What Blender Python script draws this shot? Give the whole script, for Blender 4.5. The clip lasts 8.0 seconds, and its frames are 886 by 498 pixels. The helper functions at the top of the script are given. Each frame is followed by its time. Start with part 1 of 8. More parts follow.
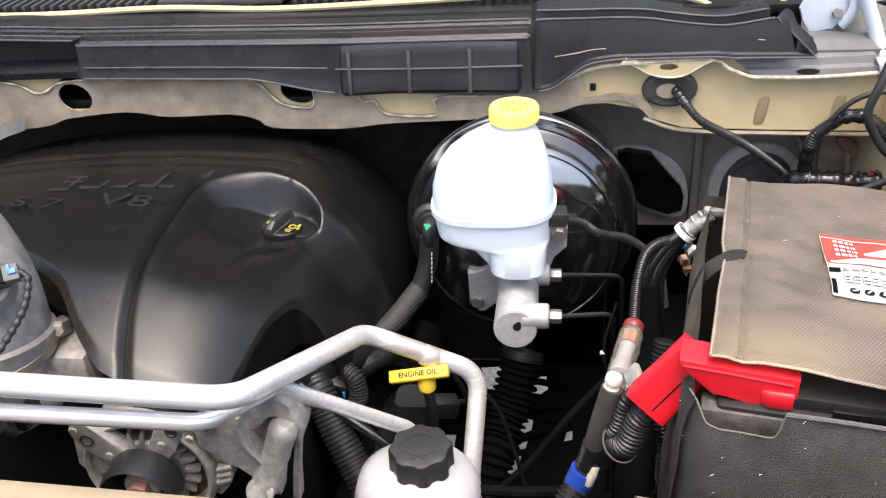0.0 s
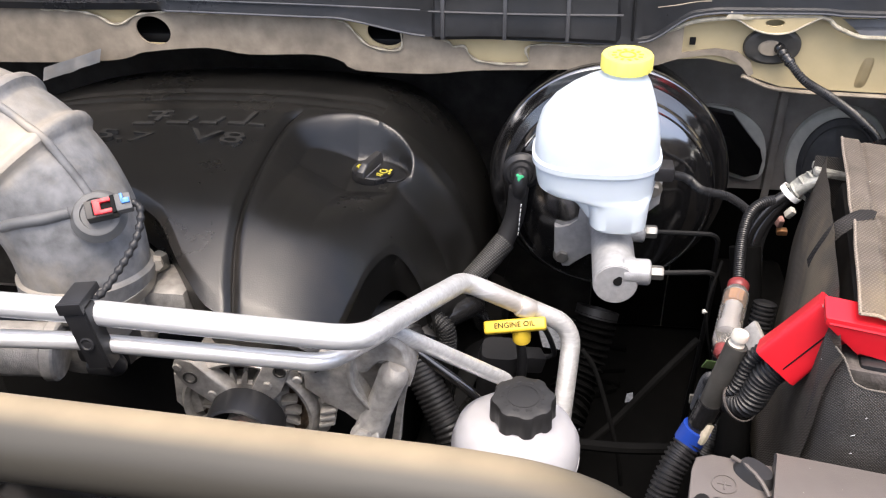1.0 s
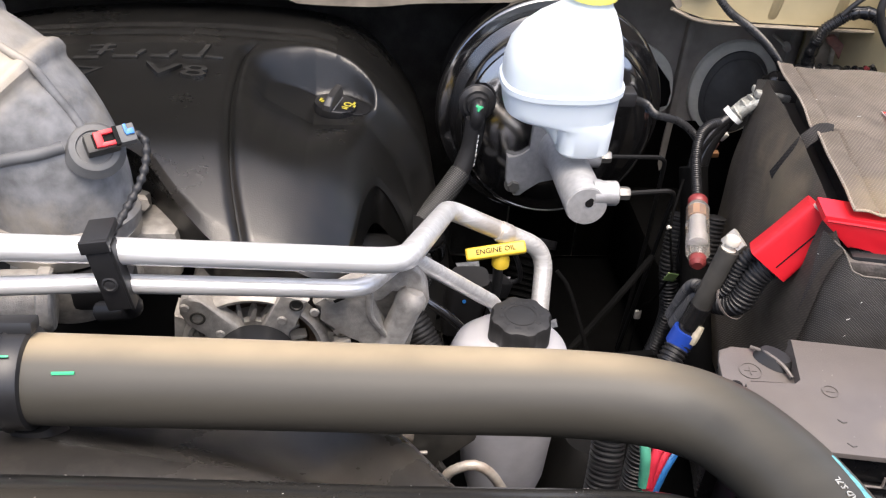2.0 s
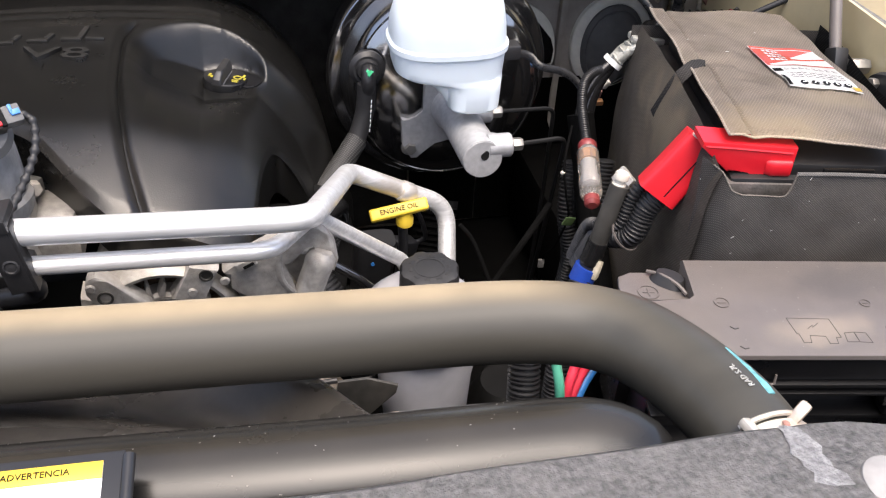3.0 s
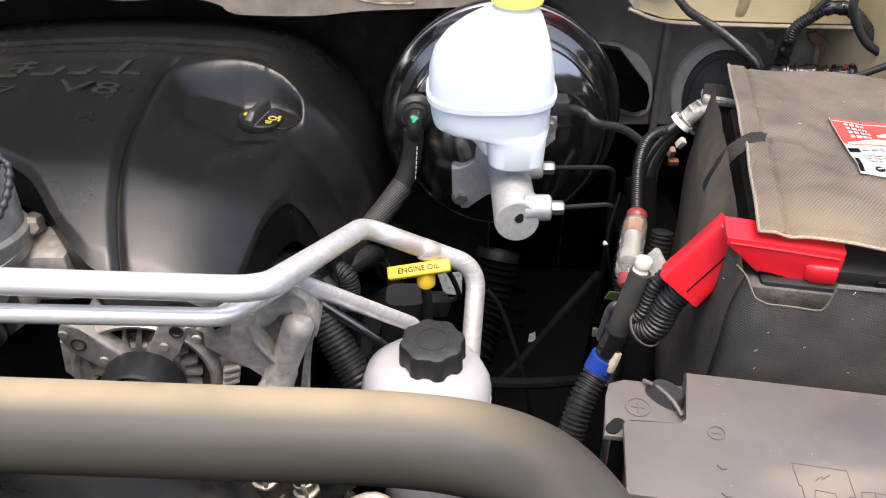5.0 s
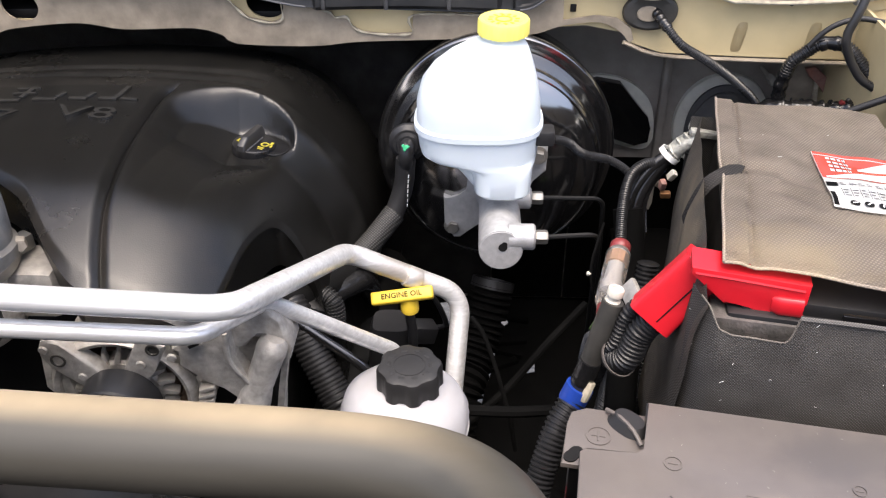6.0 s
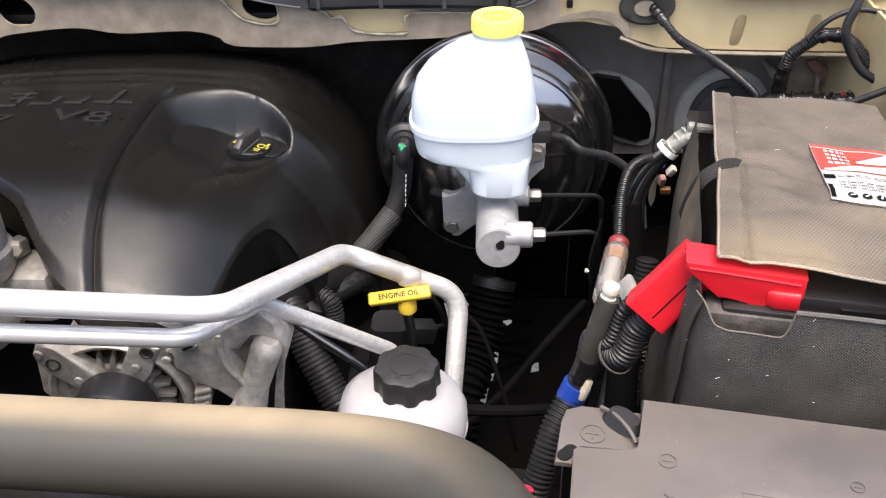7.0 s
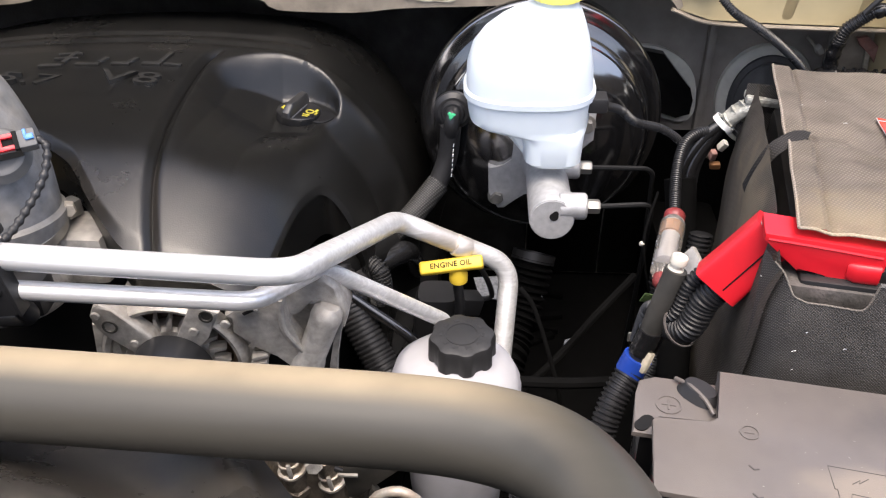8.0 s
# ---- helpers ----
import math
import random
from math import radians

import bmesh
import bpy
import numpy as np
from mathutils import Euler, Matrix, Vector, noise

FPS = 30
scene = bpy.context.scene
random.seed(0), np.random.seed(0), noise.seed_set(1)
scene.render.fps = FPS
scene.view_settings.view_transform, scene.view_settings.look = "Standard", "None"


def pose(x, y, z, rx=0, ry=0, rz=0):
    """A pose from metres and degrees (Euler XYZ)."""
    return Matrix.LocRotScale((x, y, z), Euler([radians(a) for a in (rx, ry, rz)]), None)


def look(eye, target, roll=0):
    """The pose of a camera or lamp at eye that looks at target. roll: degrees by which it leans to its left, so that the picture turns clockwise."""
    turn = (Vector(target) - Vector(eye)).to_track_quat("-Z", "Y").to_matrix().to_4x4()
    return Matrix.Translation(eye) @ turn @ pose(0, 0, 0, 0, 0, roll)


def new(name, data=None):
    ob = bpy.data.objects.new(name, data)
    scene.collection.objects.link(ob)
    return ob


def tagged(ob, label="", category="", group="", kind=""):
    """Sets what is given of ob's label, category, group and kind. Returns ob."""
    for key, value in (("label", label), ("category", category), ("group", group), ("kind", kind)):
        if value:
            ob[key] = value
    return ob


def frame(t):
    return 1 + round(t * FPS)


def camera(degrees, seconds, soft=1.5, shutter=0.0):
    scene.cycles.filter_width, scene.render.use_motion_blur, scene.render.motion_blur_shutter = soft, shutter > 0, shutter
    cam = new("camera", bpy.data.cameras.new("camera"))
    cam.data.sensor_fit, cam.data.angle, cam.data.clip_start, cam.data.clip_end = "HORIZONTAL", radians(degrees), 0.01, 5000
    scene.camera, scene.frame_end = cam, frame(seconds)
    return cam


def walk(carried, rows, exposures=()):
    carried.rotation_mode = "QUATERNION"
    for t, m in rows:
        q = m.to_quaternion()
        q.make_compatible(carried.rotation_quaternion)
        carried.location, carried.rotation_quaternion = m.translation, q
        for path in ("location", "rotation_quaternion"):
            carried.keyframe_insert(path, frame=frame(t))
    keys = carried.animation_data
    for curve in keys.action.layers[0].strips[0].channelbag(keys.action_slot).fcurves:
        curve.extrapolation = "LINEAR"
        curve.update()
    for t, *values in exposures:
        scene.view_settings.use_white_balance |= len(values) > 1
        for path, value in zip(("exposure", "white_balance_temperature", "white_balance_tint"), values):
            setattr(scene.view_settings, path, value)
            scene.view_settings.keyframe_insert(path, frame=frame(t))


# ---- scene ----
cam = camera(53.9, 8.0, soft=1.2)
PATH = [
    (0, (0.1103, 0.0002, 1.4928), (-0.1464, 1.6889, 0.4535), -4.12),
    (0.5, (0.0908, 0.0051, 1.4810), (-0.2149, 1.6521, 0.3889), -2.29),
    (1, (0.0016, -0.0045, 1.4729), (-0.2426, 1.6420, 0.3637), -1.64),
    (1.5, (-0.1056, -0.0231, 1.4520), (-0.1638, 1.6225, 0.3154), 0.18),
    (1.7, (-0.1351, -0.0286, 1.4540), (-0.0927, 1.5929, 0.2836), 1.93),
    (2.8, (-0.1925, -0.0555, 1.4377), (0.1835, 1.5093, 0.2492), 3.86),
    (3, (-0.1712, -0.0640, 1.4393), (0.2218, 1.4887, 0.2416), 3.26),
    (3.5, (-0.1018, -0.0416, 1.4307), (0.2743, 1.4922, 0.2031), 1.99),
    (4, (-0.0382, -0.0018, 1.4265), (0.2203, 1.5454, 0.1856), -0.63),
    (4.5, (-0.0339, 0.0168, 1.4332), (0.0505, 1.5915, 0.2029), -1.20),
    (5, (-0.0091, 0.0045, 1.4496), (-0.0017, 1.6110, 0.2585), 0.07),
    (5.2, (0.0084, 0.0015, 1.4494), (-0.0068, 1.6243, 0.2809), 0.22),
    (6.5, (0.0484, -0.0048, 1.4478), (-0.0429, 1.6449, 0.3214), -1.00),
    (7, (0.0567, -0.0007, 1.4442), (-0.0417, 1.6491, 0.3173), -1.70),
    (7.5, (0.0554, 0.0072, 1.4383), (-0.0388, 1.6476, 0.2980), -1.23),
    (8, (0.0002, -0.0003, 1.4299), (-0.0895, 1.6237, 0.2663), -0.47),
]
walk(cam, [(t, look(eye, target, roll)) for t, eye, target, roll in PATH], exposures=[(0.0, 0.66), (0.5, 0.66), (1.5, 0.56), (8.0, 0.56)])

# ---- light ----
SUN_EL, SUN_AZ = radians(75), radians(174)
world = bpy.data.worlds.new("sky")
scene.world = world
world.use_nodes = True
wn = world.node_tree.nodes
sky = wn.new("ShaderNodeTexSky")
sky.sky_type = "NISHITA"
sky.sun_disc = False
sky.sun_elevation, sky.sun_rotation = SUN_EL, SUN_AZ
sky.air_density, sky.dust_density, sky.ozone_density = 0.7, 5.5, 0.6
wn["Background"].inputs["Strength"].default_value = 0.34
world.node_tree.links.new(sky.outputs[0], wn["Background"].inputs[0])
sun = new("sun", bpy.data.lights.new("sun", "SUN"))
sun.data.energy, sun.data.angle, sun.data.color = 0.95, radians(60), (1.0, 0.96, 0.885)
to_sun = Vector((math.sin(SUN_AZ) * math.cos(SUN_EL), math.cos(SUN_AZ) * math.cos(SUN_EL), math.sin(SUN_EL)))
sun.matrix_world = look((0, 0, 5), Vector((0, 0, 5)) - to_sun)


# ---- materials ----
def mat(name, color, rough=0.5, metal=0.0, scale=40.0, vary=0.15, bump=0.0, bump_scale=200.0, dirt=None, dirt_amount=0.3, coat=0.0, spec=0.5, rvary=0.12, translucent=0.0, grain=(1, 1, 1)):
    """Base colour with fine grain and broad stains, uneven gloss, and fine relief."""
    m = bpy.data.materials.new(name)
    m.use_nodes = True
    nodes, links = m.node_tree.nodes, m.node_tree.links
    b = nodes["Principled BSDF"]
    tc = nodes.new("ShaderNodeTexCoord")
    n1 = nodes.new("ShaderNodeTexNoise")
    n1.inputs["Scale"].default_value, n1.inputs["Detail"].default_value = scale, 6
    n2 = nodes.new("ShaderNodeTexNoise")
    n2.inputs["Scale"].default_value, n2.inputs["Detail"].default_value, n2.inputs["Roughness"].default_value = scale / 6, 8, 0.65
    draw = nodes.new("ShaderNodeVectorMath")
    draw.operation = "MULTIPLY"
    draw.inputs[1].default_value = grain
    links.new(tc.outputs["Object"], draw.inputs[0])
    for n in (n1, n2):
        links.new(draw.outputs[0], n.inputs["Vector"])
    ramp = nodes.new("ShaderNodeMapRange")
    ramp.inputs[1].default_value, ramp.inputs[2].default_value = 0.3, 0.7
    ramp.inputs[3].default_value, ramp.inputs[4].default_value = 1 - vary, 1 + vary
    links.new(n1.outputs[0], ramp.inputs[0])
    mul = nodes.new("ShaderNodeMix")
    mul.data_type, mul.blend_type = "RGBA", "MULTIPLY"
    mul.inputs[0].default_value = 1.0
    mul.inputs[6].default_value = (*color, 1)
    links.new(ramp.outputs[0], mul.inputs[7])
    mask = nodes.new("ShaderNodeMapRange")
    mask.inputs[1].default_value, mask.inputs[2].default_value = 0.45, 0.75
    mask.inputs[3].default_value, mask.inputs[4].default_value = 0.0, dirt_amount
    links.new(n2.outputs[0], mask.inputs[0])
    mix = nodes.new("ShaderNodeMix")
    mix.data_type = "RGBA"
    links.new(mask.outputs[0], mix.inputs[0])
    links.new(mul.outputs[2], mix.inputs[6])
    mix.inputs[7].default_value = (*(dirt or [c * 0.6 for c in color]), 1)
    links.new(mix.outputs[2], b.inputs["Base Color"])
    rr = nodes.new("ShaderNodeMapRange")
    rr.inputs[1].default_value, rr.inputs[2].default_value = 0.35, 0.7
    rr.inputs[3].default_value, rr.inputs[4].default_value = max(0.02, rough - rvary / 2), min(1, rough + rvary)
    links.new(n2.outputs[0], rr.inputs[0])
    links.new(rr.outputs[0], b.inputs["Roughness"])
    b.inputs["Metallic"].default_value = metal
    b.inputs["Specular IOR Level"].default_value = spec
    b.inputs["Coat Weight"].default_value = coat
    b.inputs["Coat Roughness"].default_value = 0.12
    if translucent:
        b.inputs["Subsurface Weight"].default_value = translucent
        b.inputs["Subsurface Radius"].default_value = (0.01, 0.01, 0.012)
    if bump:
        n3 = nodes.new("ShaderNodeTexNoise")
        n3.inputs["Scale"].default_value, n3.inputs["Detail"].default_value = bump_scale, 3
        links.new(tc.outputs["Object"], n3.inputs["Vector"])
        bp = nodes.new("ShaderNodeBump")
        bp.inputs["Strength"].default_value, bp.inputs["Distance"].default_value = bump, 0.002
        links.new(n3.outputs[0], bp.inputs["Height"])
        links.new(bp.outputs[0], b.inputs["Normal"])
    return m


def dust_or_sheen(m, color, start, full, amount, fade_x=None, side=(0, 0, 1)):
    """Pale dust, or light painted into the colour, on faces that look upwards or to one side, in uneven patches."""
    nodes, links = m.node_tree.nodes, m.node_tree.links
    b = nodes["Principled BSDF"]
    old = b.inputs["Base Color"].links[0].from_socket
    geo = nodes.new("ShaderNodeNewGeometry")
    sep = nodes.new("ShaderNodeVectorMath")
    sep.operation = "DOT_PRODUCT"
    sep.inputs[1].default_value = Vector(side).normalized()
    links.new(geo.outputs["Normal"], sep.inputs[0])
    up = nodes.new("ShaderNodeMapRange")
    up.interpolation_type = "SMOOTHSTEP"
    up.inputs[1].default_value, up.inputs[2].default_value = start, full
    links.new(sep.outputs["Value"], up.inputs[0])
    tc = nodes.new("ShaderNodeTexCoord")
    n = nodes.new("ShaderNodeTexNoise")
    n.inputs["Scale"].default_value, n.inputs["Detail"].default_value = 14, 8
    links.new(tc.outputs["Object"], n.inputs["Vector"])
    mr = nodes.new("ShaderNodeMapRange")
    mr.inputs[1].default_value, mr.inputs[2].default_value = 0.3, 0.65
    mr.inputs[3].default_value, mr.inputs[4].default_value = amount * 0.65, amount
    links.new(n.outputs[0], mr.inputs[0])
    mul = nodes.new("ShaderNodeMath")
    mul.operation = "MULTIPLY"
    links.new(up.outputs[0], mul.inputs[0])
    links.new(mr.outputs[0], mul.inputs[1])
    if fade_x:
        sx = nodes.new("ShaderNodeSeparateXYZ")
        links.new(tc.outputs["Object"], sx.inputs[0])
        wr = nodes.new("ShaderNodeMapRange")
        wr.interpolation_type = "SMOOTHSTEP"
        wr.inputs[1].default_value, wr.inputs[2].default_value = fade_x
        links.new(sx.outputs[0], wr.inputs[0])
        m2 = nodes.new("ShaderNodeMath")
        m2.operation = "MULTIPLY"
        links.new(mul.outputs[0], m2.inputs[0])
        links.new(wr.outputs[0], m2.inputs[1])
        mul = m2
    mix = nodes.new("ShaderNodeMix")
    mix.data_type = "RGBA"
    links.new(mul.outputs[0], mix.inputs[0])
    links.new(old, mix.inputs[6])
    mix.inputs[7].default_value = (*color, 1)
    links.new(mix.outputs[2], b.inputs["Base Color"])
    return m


def stain_or_sheen(m, centre, radius, color, amount):
    """An uneven patch of dust, or of painted-in sheen, with a soft, ragged outline."""
    nodes, links = m.node_tree.nodes, m.node_tree.links
    b = nodes["Principled BSDF"]
    old = b.inputs["Base Color"].links[0].from_socket
    tc = nodes.new("ShaderNodeTexCoord")
    n = nodes.new("ShaderNodeTexNoise")
    n.inputs["Scale"].default_value, n.inputs["Detail"].default_value = 30, 3
    links.new(tc.outputs["Object"], n.inputs["Vector"])
    sub = nodes.new("ShaderNodeVectorMath")
    sub.operation = "SUBTRACT"
    sub.inputs[1].default_value = centre
    links.new(tc.outputs["Object"], sub.inputs[0])
    div = nodes.new("ShaderNodeVectorMath")
    div.operation = "DIVIDE"
    div.inputs[1].default_value = radius
    links.new(sub.outputs[0], div.inputs[0])
    ln = nodes.new("ShaderNodeVectorMath")
    ln.operation = "LENGTH"
    links.new(div.outputs[0], ln.inputs[0])
    add = nodes.new("ShaderNodeMath")
    add.operation = "MULTIPLY_ADD"
    add.inputs[1].default_value, add.inputs[2].default_value = 1.6, -0.8
    links.new(n.outputs[0], add.inputs[0])
    tot = nodes.new("ShaderNodeMath")
    links.new(ln.outputs["Value"], tot.inputs[0])
    links.new(add.outputs[0], tot.inputs[1])
    mr = nodes.new("ShaderNodeMapRange")
    mr.interpolation_type = "SMOOTHSTEP"
    mr.inputs[1].default_value, mr.inputs[2].default_value = 1.2, 0.3
    mr.inputs[3].default_value, mr.inputs[4].default_value = 0.0, amount
    links.new(tot.outputs[0], mr.inputs[0])
    mix = nodes.new("ShaderNodeMix")
    mix.data_type = "RGBA"
    links.new(mr.outputs[0], mix.inputs[0])
    links.new(old, mix.inputs[6])
    mix.inputs[7].default_value = (*color, 1)
    links.new(mix.outputs[2], b.inputs["Base Color"])
    return m


def weave(name, color, pitch, rough=0.8, dust=(0.3, 0.26, 0.2), dust_amount=0.5, depth=0.35):
    """Coarse woven cloth: two crossed thread waves in relief, with dust."""
    m = mat(name, color, rough, scale=30, vary=0.22, dirt=dust, dirt_amount=dust_amount, spec=0.3)
    nodes, links = m.node_tree.nodes, m.node_tree.links
    tc = nodes.new("ShaderNodeTexCoord")
    waves = []
    for d in ((0.62, 0.55, 0.56), (0.70, -0.62, -0.36)):
        dot = nodes.new("ShaderNodeVectorMath")
        dot.operation = "DOT_PRODUCT"
        dot.inputs[1].default_value = Vector(d) * (5.2 / pitch)
        links.new(tc.outputs["Object"], dot.inputs[0])
        sine = nodes.new("ShaderNodeMath")
        sine.operation = "SINE"
        links.new(dot.outputs["Value"], sine.inputs[0])
        half = nodes.new("ShaderNodeMath")
        half.operation = "MULTIPLY_ADD"
        half.inputs[1].default_value = half.inputs[2].default_value = 0.5
        links.new(sine.outputs[0], half.inputs[0])
        waves.append(half)
    mx = nodes.new("ShaderNodeMath")
    mx.operation = "MULTIPLY"
    links.new(waves[0].outputs[0], mx.inputs[0])
    links.new(waves[1].outputs[0], mx.inputs[1])
    b = nodes["Principled BSDF"]
    thread = nodes.new("ShaderNodeMapRange")
    thread.inputs[1].default_value, thread.inputs[2].default_value = 0.05, 0.7
    thread.inputs[3].default_value, thread.inputs[4].default_value = 1 - depth, 1 + depth
    links.new(mx.outputs[0], thread.inputs[0])
    tint = nodes.new("ShaderNodeMix")
    tint.data_type, tint.blend_type = "RGBA", "MULTIPLY"
    tint.inputs[0].default_value = 1.0
    links.new(b.inputs["Base Color"].links[0].from_socket, tint.inputs[6])
    links.new(thread.outputs[0], tint.inputs[7])
    links.new(tint.outputs[2], b.inputs["Base Color"])
    bp = nodes.new("ShaderNodeBump")
    bp.inputs["Strength"].default_value, bp.inputs["Distance"].default_value = 0.45, 0.0008
    links.new(mx.outputs[0], bp.inputs["Height"])
    links.new(bp.outputs[0], b.inputs["Normal"])
    return m


